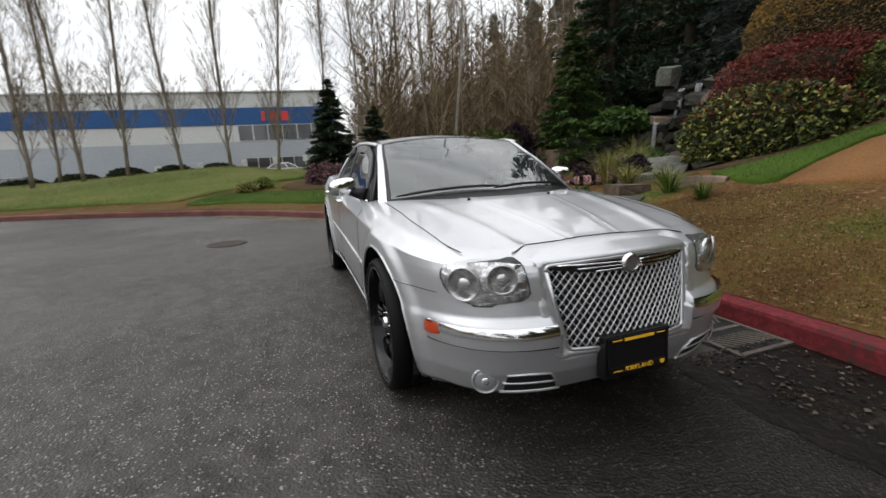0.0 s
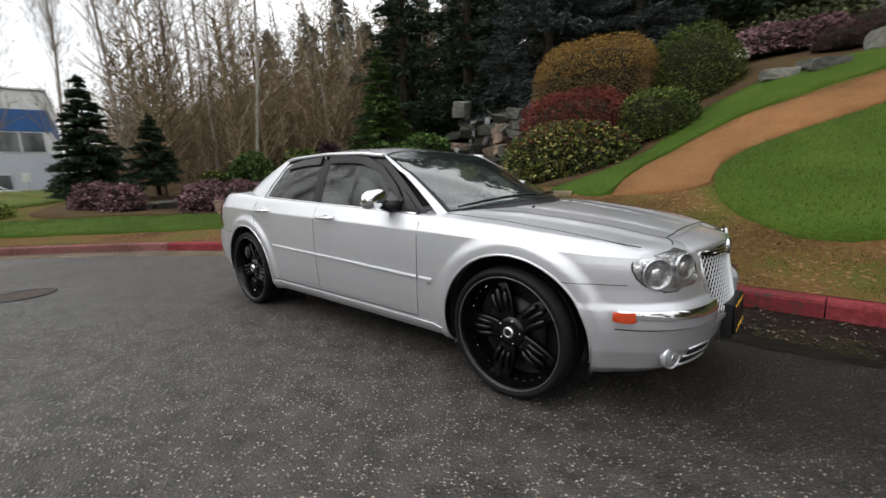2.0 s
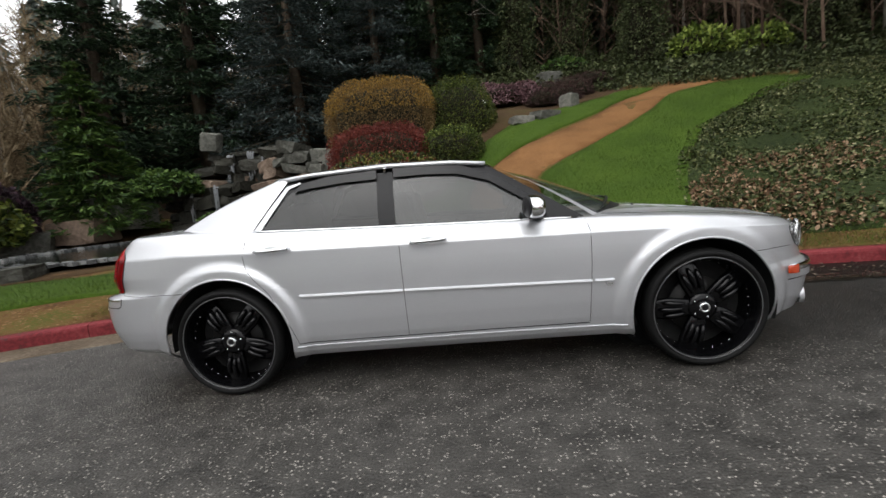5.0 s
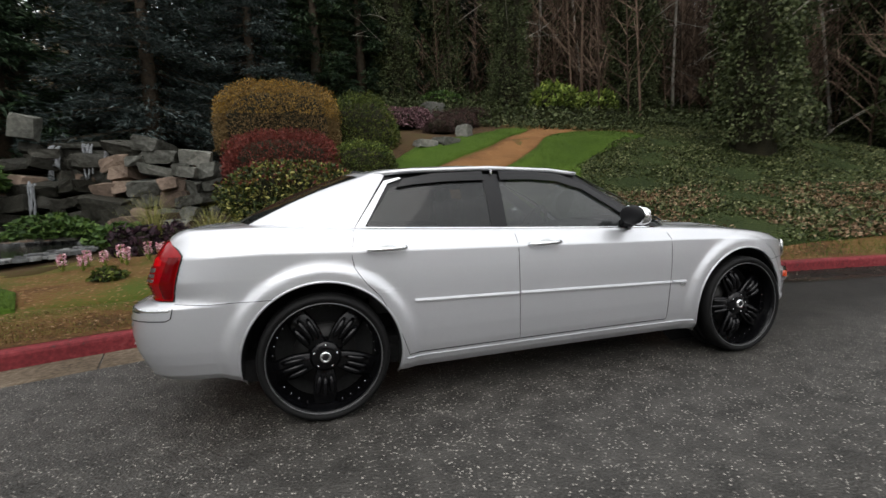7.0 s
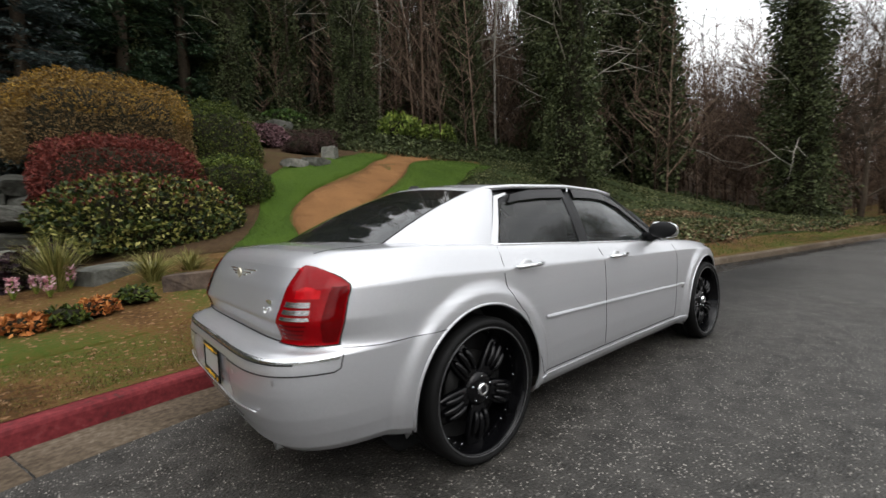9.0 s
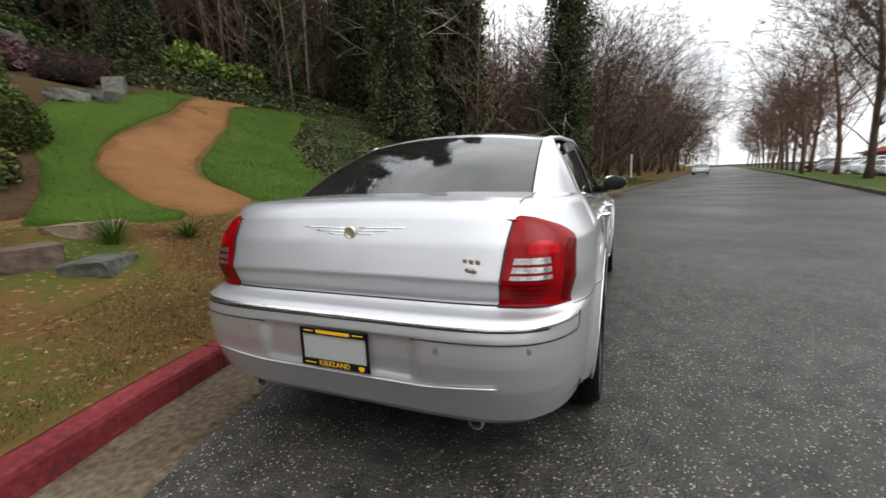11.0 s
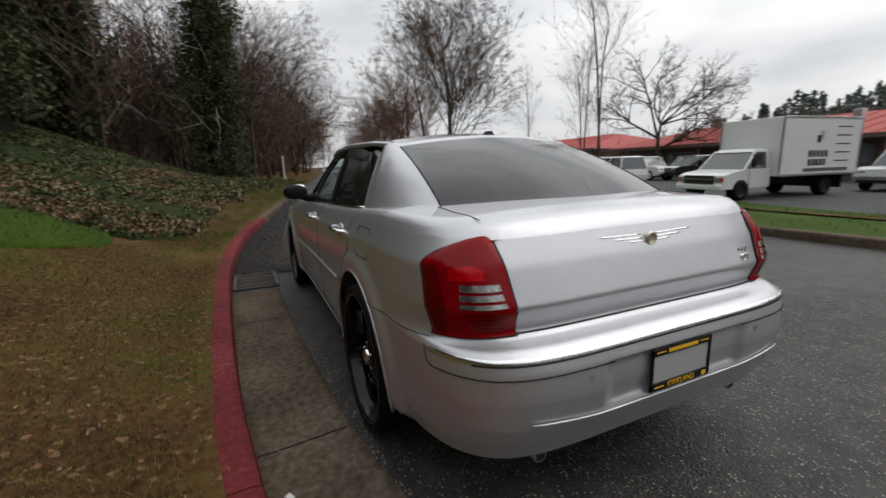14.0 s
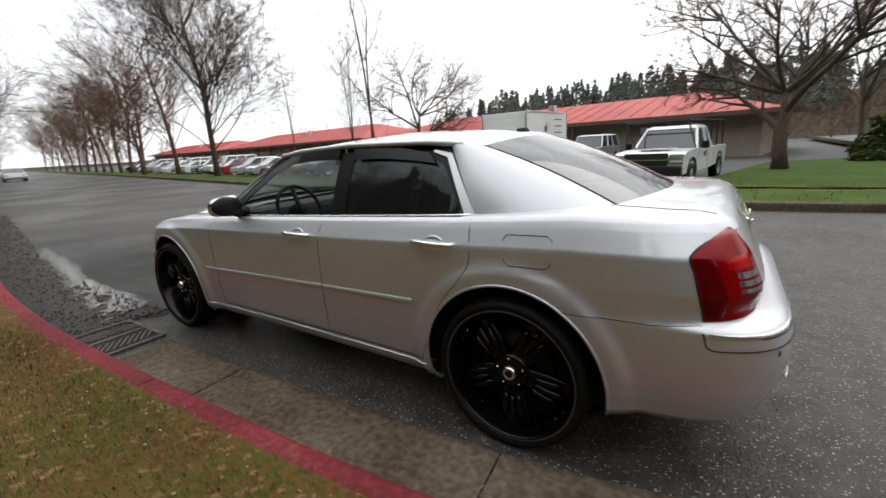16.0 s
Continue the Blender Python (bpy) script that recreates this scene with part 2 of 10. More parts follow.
def add_tube(bm, pts, radii, sides=8, cap=True):
    """A tube along points, with a radius for each of them."""
    pts = [Vector(p) for p in pts]
    rings, side = [], None
    for i, p in enumerate(pts):
        d = (pts[min(i + 1, len(pts) - 1)] - pts[max(i - 1, 0)])
        d = d.normalized() if d.length > 1e-9 else Vector((0, 0, 1))
        if side is None:
            side = d.orthogonal().normalized()
        side = (side - d * side.dot(d))
        side = side.normalized() if side.length > 1e-6 else d.orthogonal().normalized()
        up = d.cross(side)
        r = radii[i] if hasattr(radii, "__len__") else radii
        rings.append([bm.verts.new(p + (side * math.cos(a) + up * math.sin(a)) * r) for a in [2 * math.pi * k / sides for k in range(sides)]])
    for a, b in zip(rings, rings[1:]):
        for k in range(sides):
            bm.faces.new((a[k], a[(k + 1) % sides], b[(k + 1) % sides], b[k]))
    if cap:
        bm.faces.new(rings[0][::-1])
        bm.faces.new(rings[-1])
    return bm


def tube(pts, radii, sides=8):
    return add_tube(bmesh.new(), pts, radii, sides)


def sheet(rows):
    """A surface over rows of points."""
    bm = bmesh.new()
    vs = [[bm.verts.new(p) for p in row] for row in rows]
    for a, b in zip(vs, vs[1:]):
        for k in range(len(a) - 1):
            bm.faces.new((a[k], a[k + 1], b[k + 1], b[k]))
    return bm


def prism(outline, depth, axis="y", at=0.0):
    """A solid from an outline in the plane across an axis."""
    bm = bmesh.new()

    def lay(p, q, o):
        return {"y": (p, o, q), "x": (o, p, q), "z": (p, q, o)}[axis]

    a = [bm.verts.new(lay(p, q, at - depth / 2)) for p, q in outline]
    b = [bm.verts.new(lay(p, q, at + depth / 2)) for p, q in outline]
    bm.faces.new(a)
    bm.faces.new(b[::-1])
    for k in range(len(a)):
        bm.faces.new((a[k], b[k], b[(k + 1) % len(a)], a[(k + 1) % len(a)]))
    bmesh.ops.recalc_face_normals(bm, faces=bm.faces)
    return bm


def interp(x, table):
    return float(np.interp(x, [t[0] for t in table], [t[1] for t in table]))


def smooth(a, b, x):
    t = min(1.0, max(0.0, (x - a) / (b - a)))
    return t * t * (3 - 2 * t)


def spline(points, step):
    """A Catmull-Rom line through points, at even steps, as an array."""
    p = np.array(points, float)
    p = np.vstack([2 * p[0] - p[1], p, 2 * p[-1] - p[-2]])
    out = []
    for a, b, c, d in zip(p, p[1:], p[2:], p[3:]):
        n = max(2, int(np.linalg.norm(c - b) / step))
        for t in np.arange(n) / n:
            out.append(0.5 * ((2 * b) + (c - a) * t + (2 * a - 5 * b + 4 * c - d) * t**2 + (3 * b - a - 3 * c + d) * t**3))
    out.append(p[-2])
    return np.array(out)


# ---- the lie of the land ----
KERB_OUT = [(-17.5, -60), (-16.5, -30), (-15.0, -16), (-13.0, -9.8), (-11.4, -6.3), (-9.3, -2.9), (-7.0, -0.75), (-5.2, 0.33), (-3.7, 0.95), (-2.1, 1.38), (-0.5, 1.52), (1.2, 1.58), (2.6, 1.58),
            (5.3, 1.35), (10.4, 0.47), (14, -0.15), (21, -1.4), (30, -3.1), (45, -5.8), (64, -9.2), (95, -14.8), (140, -22.9), (190, -32), (240, -41)]
KERB_IN = [(-9.5, -60), (-9.2, -36), (-9.0, -20), (-8.4, -12), (-7.4, -8.6), (-6.0, -7.2), (-4.4, -6.68), (-2.6, -6.5), (-1, -6.38), (0.6, -6.3), (2, -6.36), (3.6, -6.6), (6.8, -7.3), (11, -8.2), (18, -9.65), (24, -10.85), (32, -12.45), (41, -14.25), (60, -17.8), (88, -22.8), (130, -30.2), (180, -39), (240, -49.5)]
HILL = [(0, 0.15), (0.5, 0.19), (1.6, 0.50), (3, 0.95), (5, 1.6), (9, 3.45), (11.5, 4.2), (14, 5.0), (18, 6.6), (22, 8.2), (25, 9.2), (40, 15.5), (80, 34.0), (160, 52.0)]
GARDEN = [(0, 0.15), (0.5, 0.18), (3, 0.40), (4, 0.43), (13.5, 0.45), (16, 1.2), (20, 2.2), (30, 3.6), (45, 6.5), (80, 15.0), (160, 30.0)]
MOUND = [(0, 0.15), (0.5, 0.18), (3, 0.55), (8, 1.20), (12, 1.32), (17, 0.9), (26, 0.0), (60, -0.5), (160, -0.5)]
kerb_line = spline(KERB_OUT, 0.5)


def kerb_distance(x, y):
    """How far a place lies outside the kerb beside the gardens (below 0: on the road)."""
    d = np.hypot(kerb_line[:, 0] - x, kerb_line[:, 1] - y)
    i = int(np.clip(d.argmin(), 1, len(kerb_line) - 2))
    along = kerb_line[i + 1] - kerb_line[i - 1]
    side = along[0] * (y - kerb_line[i, 1]) - along[1] * (x - kerb_line[i, 0])
    return math.copysign(float(d[i]), side)


def height_at(x, y, d=None):
    d = kerb_distance(x, y) if d is None else d
    if d < 0:
        return 0.0
    hill = smooth(-6.0, 2.5, x + 0.15 * max(0.0, d - 6))
    street = smooth(12.0, 34.0, x)
    mound = smooth(3.0, -5.0, y) * smooth(-6, -10, x)
    mound = max(mound, smooth(44.0, 4.0, y + 0.10 * (x + 20)) * smooth(-14, -34, x))
    h = interp(d, HILL) * hill + interp(d, GARDEN) * (1 - hill)
    flat_wood = 0.15 + 0.05 * d + 0.05 * max(0.0, d - 4) + 0.22 * max(0.0, d - 9) + 0.20 * max(0.0, d - 14) * smooth(70, 30, x)
    h = h * (1 - street) + flat_wood * street
    return h * (1 - mound) + interp(d, MOUND) * (0.64 + 0.46 * smooth(-17, -3, y)) * mound


kerb_normal = np.gradient(kerb_line, axis=0)
kerb_normal = np.stack([-kerb_normal[:, 1], kerb_normal[:, 0]], 1) / np.linalg.norm(kerb_normal, axis=1)[:, None]


def ground_strip(name, i0, i1, offsets, material, lift, label, kind="structure"):
    rows = []
    for i in range(i0, i1):
        row = []
        for d in offsets:
            x, y = kerb_line[i] + kerb_normal[i] * d
            bumps = 0.05 * noise.noise((x * 0.9, y * 0.9, 0)) * smooth(0.3, 2.5, d) + 0.02 * noise.noise((x * 4, y * 4, 3)) * smooth(0.2, 1, d)
            row.append((x, y, height_at(x, y, d) + bumps + lift))
        rows.append(row)
    bm = sheet(rows)
    bmesh.ops.recalc_face_normals(bm, faces=bm.faces)
    ob = link(name, bm, material, smooth=True)
    return tagged(ob, label, "ground", kind=kind)


# ground: one flat base sheet to the horizon under road and verges
bm = bmesh.new()
bmesh.ops.create_grid(bm, x_segments=20, y_segments=20, size=2500, matrix=Matrix.Translation((0, 0, -0.55)))
tagged(link("ground", bm, M_FOREST), "dull green and brown land out to the horizon", "ground", kind="structure")

OFFS = [0.14, 0.25, 0.4, 0.6, 0.9, 1.2, 1.6, 2.0, 2.5, 3, 3.5, 4, 4.6, 5.2, 6, 7, 8, 9, 10, 11, 12, 13.5, 15, 17, 19, 22, 25, 29, 34, 40, 48, 58, 72, 90, 115, 150]
ground_strip("bank", 0, len(kerb_line), OFFS[:27], M_BROWN, 0.0, "mossy brown grass bank rising from the kerb")
ground_strip("hillside", 0, len(kerb_line), OFFS[26:], M_BRUSH, 0.0, "brown wooded hillside above the road")

# road
bm = bmesh.new()
inner_line = spline(KERB_IN, 1.0)
outline = [(x, y) for x, y in kerb_line[::2]] + [(x, y) for x, y in inner_line[::-1]]
f = bm.faces.new([bm.verts.new((x, y, 0)) for x, y in outline])
bmesh.ops.triangulate(bm, faces=[f])
bmesh.ops.recalc_face_normals(bm, faces=bm.faces)
tagged(link("road", bm, M_ASPHALT), "damp dark grey asphalt road curving past the car", "road", kind="structure")

# ---- kerbs, in lengths with joints, and the gutter ----
def kerb_block(line, nrm, s0, s1, arc, top, width):
    rows = []
    for s in np.linspace(s0, s1, max(2, int((s1 - s0) / 0.5) + 1)):
        p = np.array([np.interp(s, arc, line[:, 0]), np.interp(s, arc, line[:, 1])])
        q = np.array([np.interp(s, arc, nrm[:, 0]), np.interp(s, arc, nrm[:, 1])])
        w = 0.004 * noise.noise((p[0] * 2.1, p[1] * 2.1, 0))
        rows.append([(*(p + q * (o + w)), z) for o, z in ((0.03, -0.1), (0.0, -0.1), (0.012, top - 0.035), (0.022, top - 0.010), (0.045, top), (width - 0.02, top + 0.006), (width, top - 0.01), (width + 0.005, -0.1))])
    bm = sheet(rows)
    for row in (bm.verts[:8], bm.verts[-8:]):
        bm.faces.new(row)
    bmesh.ops.recalc_face_normals(bm, faces=bm.faces)
    return bm


def kerb_run(name, line, side, lengths, material, label, top=0.15, width=0.17):
    arc = np.r_[0, np.cumsum(np.linalg.norm(np.diff(line, axis=0), axis=1))]
    nrm = np.gradient(line, axis=0)
    nrm = np.stack([-nrm[:, 1], nrm[:, 0]], 1) / np.linalg.norm(nrm, axis=1)[:, None] * side
    root = tagged(new(name), label, "kerb", kind="structure")
    s, k = 0.0, 0
    while s < arc[-1] - 0.1:
        x = float(np.interp(s, arc, line[:, 0]))
        step = lengths if -15 < x < 40 else 12.0
        e = min(s + step, arc[-1])
        part("kerb_stone", kerb_block(line, nrm, s + 0.004, e - 0.004, arc, top + 0.004 * noise.noise((k * 3.7, 0, 0)), width), material if material is not M_KERBRED or -7.2 < x < 7 else M_KERBFADED if x < 0 else M_KERBGREY, root)
        s, k = e, k + 1
    return root


kerb_run("kerb_near", kerb_line, 1, 2.4, M_KERBRED, "worn red painted concrete kerb along the bank")
kerb_run("kerb_far", inner_line, -1, 3.0, M_KERBGREY, "dark grey concrete kerb across the road", 0.14)

# gutter: a concrete apron in slabs along the near kerb beside the car
gutter = tagged(new("gutter"), "dirty concrete gutter slabs along the red kerb", "gutter", kind="structure")
arc = np.r_[0, np.cumsum(np.linalg.norm(np.diff(kerb_line, axis=0), axis=1))]
s_mid = float(arc[np.hypot(kerb_line[:, 0] + 1.38, kerb_line[:, 1] - 1.45).argmin()])


def gutter_slab(s0, s1):
    rows = []
    for s in np.linspace(s0, s1, max(3, int((s1 - s0) / 0.3))):
        p = np.array([np.interp(s, arc, kerb_line[:, 0]), np.interp(s, arc, kerb_line[:, 1])])
        q = np.array([np.interp(s, arc, kerb_normal[:, 0]), np.interp(s, arc, kerb_normal[:, 1])])
        rows.append([(*(p - q * o), z + 0.002 * noise.noise((p[0] * 3, o * 9, 0))) for o, z in ((-0.02, 0.007), (0.10, 0.006), (0.25, 0.007), (0.40, 0.009), (0.455 + 0.012 * noise.noise((p[0] * 2.5, 0, 4)), 0.008), (0.47, -0.03))])
    bm = sheet(rows)
    bmesh.ops.recalc_face_normals(bm, faces=bm.faces)
    return bm


for k in range(-5, 2):
    part("gutter_slab", gutter_slab(s_mid + k * 1.9 + 0.006, s_mid + (k + 1) * 1.9 - 0.006 - (0.9 if k == 1 else 0)), M_KERBGREY, gutter, smooth=True)

# drain grate in the gutter ahead of the car's front wheel, with slots
g0 = s_mid + 3.05
grate = thing("drain_grate", "rusty iron drain grate in the gutter by the kerb", "drain", group="")
p = np.array([np.interp(g0 + 0.32, arc, kerb_line[:, 0]), np.interp(g0 + 0.32, arc, kerb_line[:, 1])])
q = np.array([np.interp(g0 + 0.32, arc, kerb_normal[:, 0]), np.interp(g0 + 0.32, arc, kerb_normal[:, 1])])
grate.matrix_world = pose(p[0] - q[0] * 0.25, p[1] - q[1] * 0.25, 0.006, 0, 0, math.degrees(math.atan2(-q[0], q[1])))
M_IRON = grainy("rusty_iron", [(0.3, (0.05, 0.044, 0.040)), (0.7, (0.17, 0.145, 0.125))], 6, 60, 0.6, 0.4, 0.004)
M_HOLE = plain("drain_dark", (0.004, 0.004, 0.004), 0.9)
part("pit", box(0.64, 0.44, 0.006, 0, 0, 0.002), M_HOLE, grate)
for cx, cy, sx, sy in ((0, 0.22, 0.68, 0.03), (0, -0.22, 0.68, 0.03), (0.325, 0, 0.03, 0.44), (-0.325, 0, 0.03, 0.44), (0, 0, 0.03, 0.42)):
    part("frame_bar", box(sx, sy, 0.018, cx, cy, 0.007, 0.003), M_IRON, grate)
for k in range(9):
    for sgn in (-1, 1):
        bm = bmesh.new()
        add_box(bm, 0, 0, 0.007, 0.20, 0.016, 0.014, 0.003, pose(sgn * 0.165, -0.19 + k * 0.047, 0, 0, 0, 35 * sgn))
        part("slot_bar", bm, M_IRON, grate)
# wet broken asphalt beyond the gutter, ahead of the grate
rows = []
for s in np.linspace(g0 + 0.66, g0 + 16, 130):
    p = np.array([np.interp(s, arc, kerb_line[:, 0]), np.interp(s, arc, kerb_line[:, 1])])
    q = np.array([np.interp(s, arc, kerb_normal[:, 0]), np.interp(s, arc, kerb_normal[:, 1])])
    wide = interp(s - g0, [(0.7, 0.95), (2.0, 0.80), (4.0, 0.62), (9.5, 0.40)]) + 0.22 * noise.noise((s * 1.3, 0, 0)) + 0.08 * noise.noise((s * 6.0, 0, 0))
    rows.append([(*(p - q * o * wide), 0.004 + 0.030 * abs(noise.noise((p[0] * 5, o * 5 + p[1] * 5, 2))) * math.sin(math.pi * min(1, o + 0.02))) for o in np.linspace(-0.02, 1, 9)])
bm = sheet(rows)
bmesh.ops.recalc_face_normals(bm, faces=bm.faces)
tagged(link("broken_asphalt", bm, M_PATCH, smooth=True), "dark wet crumbling asphalt along the kerb", "pavement", kind="structure")

def film_material():
    """A thin film of water: it mirrors the sky and thins out towards its edges."""
    m = bpy.data.materials.new("rainwater_film")
    m.use_nodes = True
    n, l = m.node_tree.nodes, m.node_tree.links
    n.clear()
    out, clear, gloss, mix = (n.new(k) for k in ("ShaderNodeOutputMaterial", "ShaderNodeBsdfTransparent", "ShaderNodeBsdfGlossy", "ShaderNodeMixShader"))
    gloss.inputs["Roughness"].default_value = 0.22
    gloss.inputs["Color"].default_value = (0.95, 0.93, 0.90, 1)
    depth = n.new("ShaderNodeAttribute")
    depth.attribute_name = "water_depth"
    geo = n.new("ShaderNodeNewGeometry")
    grain = n.new("ShaderNodeTexNoise")
    grain.inputs["Scale"].default_value, grain.inputs["Detail"].default_value = 7.0, 6.0
    l.new(geo.outputs["Position"], grain.inputs["Vector"])
    wet = n.new("ShaderNodeMath")
    wet.operation = "ADD"
    l.new(depth.outputs["Fac"], wet.inputs[0])
    l.new(grain.outputs["Fac"], wet.inputs[1])
    cut = n.new("ShaderNodeMapRange")
    cut.inputs["From Min"].default_value, cut.inputs["From Max"].default_value = 0.68, 1.25
    l.new(wet.outputs["Value"], cut.inputs["Value"])
    fres = n.new("ShaderNodeFresnel")
    fres.inputs["IOR"].default_value = 1.9
    fac = n.new("ShaderNodeMath")
    fac.operation = "MULTIPLY"
    l.new(cut.outputs["Result"], fac.inputs[0])
    l.new(fres.outputs["Fac"], fac.inputs[1])
    ripple = n.new("ShaderNodeBump")
    ripple.inputs["Strength"].default_value, ripple.inputs["Distance"].default_value = 0.25, 0.004
    l.new(grain.outputs["Fac"], ripple.inputs["Height"])
    l.new(ripple.outputs["Normal"], gloss.inputs["Normal"])
    l.new(fac.outputs["Value"], mix.inputs["Fac"])
    l.new(clear.outputs["BSDF"], mix.inputs[1])
    l.new(gloss.outputs["BSDF"], mix.inputs[2])
    l.new(mix.outputs["Shader"], out.inputs["Surface"])
    return m


# rainwater running down the road to the grate
STREAM = [(2.42, 1.00), (3.0, 0.98), (3.7, 0.93), (4.5, 0.84), (5.7, 0.62), (7.1, 0.50), (8.6, 0.17)]
me = bpy.data.meshes.new("wet_film")
v, f, deep = [], [], []
stations, across = np.linspace(2.42, 8.6, 90), np.linspace(-1, 1, 13)
for i, x in enumerate(stations):
    mid = interp(x, STREAM) + 0.05 * noise.noise((x * 2.2, 0, 8))
    half = interp(x, [(2.42, 0.27), (3.0, 0.25), (3.7, 0.20), (5.7, 0.17), (8.6, 0.16)]) * (1 + 0.3 * noise.noise((x * 2.7, 0, 5)))
    for k, o in enumerate(across):
        v.append((x - 0.10 * o, mid + half * o, 0.010))
        deep.append((1 - abs(o) ** 2.0) * interp(x, [(2.42, 0.95), (2.9, 1.1), (4.2, 0.75), (7.0, 0.5), (8.6, 0.0)]))
        if i and k:
            a = i * 13 + k
            f.append((a - 14, a - 1, a, a - 13))
me.from_pydata(v, [], f)
me.attributes.new("water_depth", "FLOAT", "POINT").data.foreach_set("value", deep)
me.materials.append(film_material())
tagged(new("wet_film", me), "shallow film of rainwater on the road by the drain", "water", kind="structure")
# crumbs of asphalt, grit and leaves in the gutter
rng = np.random.default_rng(71)
vs, fs = [], []
for k in range(1700):
    s = g0 + 0.55 + 14 * rng.random() ** 1.7
    p = np.array([np.interp(s, arc, kerb_line[:, 0]), np.interp(s, arc, kerb_line[:, 1])])
    q = np.array([np.interp(s, arc, kerb_normal[:, 0]), np.interp(s, arc, kerb_normal[:, 1])])
    o = interp(s - g0, [(0.7, 0.8), (4.0, 0.55), (15, 0.3)]) * rng.random() ** 0.8
    c = np.array([*(p - q * o), 0.018])
    size = rng.uniform(0.006, 0.022)
    a = rng.uniform(0, 6.283)
    n0 = len(vs)
    for dx, dy, dz in ((-1, -0.5, -0.3), (0.2, -0.8, 0.2), (1, 0.1, -0.2), (0.1, 0.7, 0.3), (0, 0, 0.8), (0, 0, -0.6)):
        dx, dy = dx * rng.uniform(0.6, 1.2), dy * rng.uniform(0.6, 1.2)
        vs.append((c[0] + size * (dx * math.cos(a) - dy * math.sin(a)), c[1] + size * (dx * math.sin(a) + dy * math.cos(a)), c[2] + size * 0.5 * dz))
    for i in range(4):
        fs += [(n0 + i, n0 + (i + 1) % 4, n0 + 4), (n0 + (i + 1) % 4, n0 + i, n0 + 5)]
M_GRIT = grainy("gutter_grit", [(0.15, (0.010, 0.008, 0.006)), (0.65, (0.040, 0.030, 0.021)), (0.97, (0.15, 0.12, 0.09))], 3, 20, 0.7, 0.0, 0.01, 0.4, random_amount=0.9, random_source="island")
me = bpy.data.meshes.new("gutter_debris")
me.from_pydata(vs, [], fs)
me.materials.append(M_GRIT)
tagged(new("gutter_debris", me), "crumbs of asphalt, grit and leaves lying in the gutter", "debris", kind="stuff")

from mathutils.geometry import tessellate_polygon

# ---- the car: x ahead, y to its left, wheels on z = 0 ----
def paint_material():
    """Silver metallic paint: fine flakes under a clear coat, with faint road film."""
    m, n, l, b = shader("silver_metallic_paint", 0.42, 0.74)
    geo = n.new("ShaderNodeNewGeometry")
    vo = n.new("ShaderNodeTexVoronoi")
    vo.inputs["Scale"].default_value = 900.0
    no = n.new("ShaderNodeTexNoise")
    no.inputs["Scale"].default_value, no.inputs["Detail"].default_value = 2.2, 5.0
    l.new(geo.outputs["Position"], vo.inputs["Vector"])
    l.new(geo.outputs["Position"], no.inputs["Vector"])
    mx = n.new("ShaderNodeMix")
    mx.data_type = "RGBA"
    mx.inputs["A"].default_value = (0.50, 0.505, 0.525, 1)
    mx.inputs["B"].default_value = (0.68, 0.685, 0.71, 1)
    sep = n.new("ShaderNodeSeparateColor")
    l.new(vo.outputs["Color"], sep.inputs["Color"])
    l.new(sep.outputs["Red"], mx.inputs["Factor"])
    l.new(mx.outputs["Result"], b.inputs["Base Color"])
    mr = n.new("ShaderNodeMapRange")
    mr.inputs["To Min"].default_value, mr.inputs["To Max"].default_value = 0.38, 0.47
    l.new(no.outputs["Fac"], mr.inputs["Value"])
    l.new(mr.outputs["Result"], b.inputs["Roughness"])
    b.inputs["Coat Weight"].default_value = 1.0
    b.inputs["Coat Roughness"].default_value = 0.02
    return m


def glass_material(name, tint, clear, coat=1.0, coat_ior=1.9):
    """Tinted glazing: a glossy face over a part that lets light through."""
    m, n, l, b = shader(name, 0.03)
    b.inputs["Base Color"].default_value = (*tint, 1)
    b.inputs["Specular IOR Level"].default_value = 0.9 if coat > 0.9 else 0.4
    b.inputs["Coat Weight"].default_value = coat
    b.inputs["Coat Roughness"].default_value = 0.02
    b.inputs["Coat IOR"].default_value = coat_ior
    tr, mix = n.new("ShaderNodeBsdfTransparent"), n.new("ShaderNodeMixShader")
    tr.inputs["Color"].default_value = (0.86, 0.92, 0.90, 1) if clear < 0.85 else (0.97, 0.97, 0.97, 1)
    mix.inputs["Fac"].default_value = clear
    out = n["Material Output"]
    l.new(b.outputs["BSDF"], mix.inputs[1])
    l.new(tr.outputs["BSDF"], mix.inputs[2])
    l.new(mix.outputs["Shader"], out.inputs["Surface"])
    return m


M_PAINT = paint_material()
M_SEAM = plain("panel_gap", (0.02, 0.02, 0.02), 0.8)
M_CHROME = plain("chrome", (0.86, 0.87, 0.88), 0.07, 1.0)
M_SATIN = plain("bright_satin_chrome", (0.84, 0.85, 0.86), 0.22, 1.0)
M_DULL = plain("satin_aluminium", (0.62, 0.63, 0.64), 0.3, 0.9)
M_BLACK = plain("black_plastic", (0.008, 0.008, 0.009), 0.42)
M_VISOR = plain("smoked_acrylic", (0.008, 0.008, 0.009), 0.22, 0.0, 0.0)
M_MATT = plain("black_underbody", (0.006, 0.006, 0.006), 0.9)
M_TYRE = plain("tyre_rubber", (0.0055, 0.0055, 0.0055), 0.62, 0.0, 0.0, 0.3, 30)
M_RIM = plain("gloss_black_alloy", (0.0025, 0.0025, 0.003), 0.16, 0.0, 0.0)
M_DISC = plain("dark_brake_steel", (0.020, 0.0195, 0.019), 0.5, 0.6)
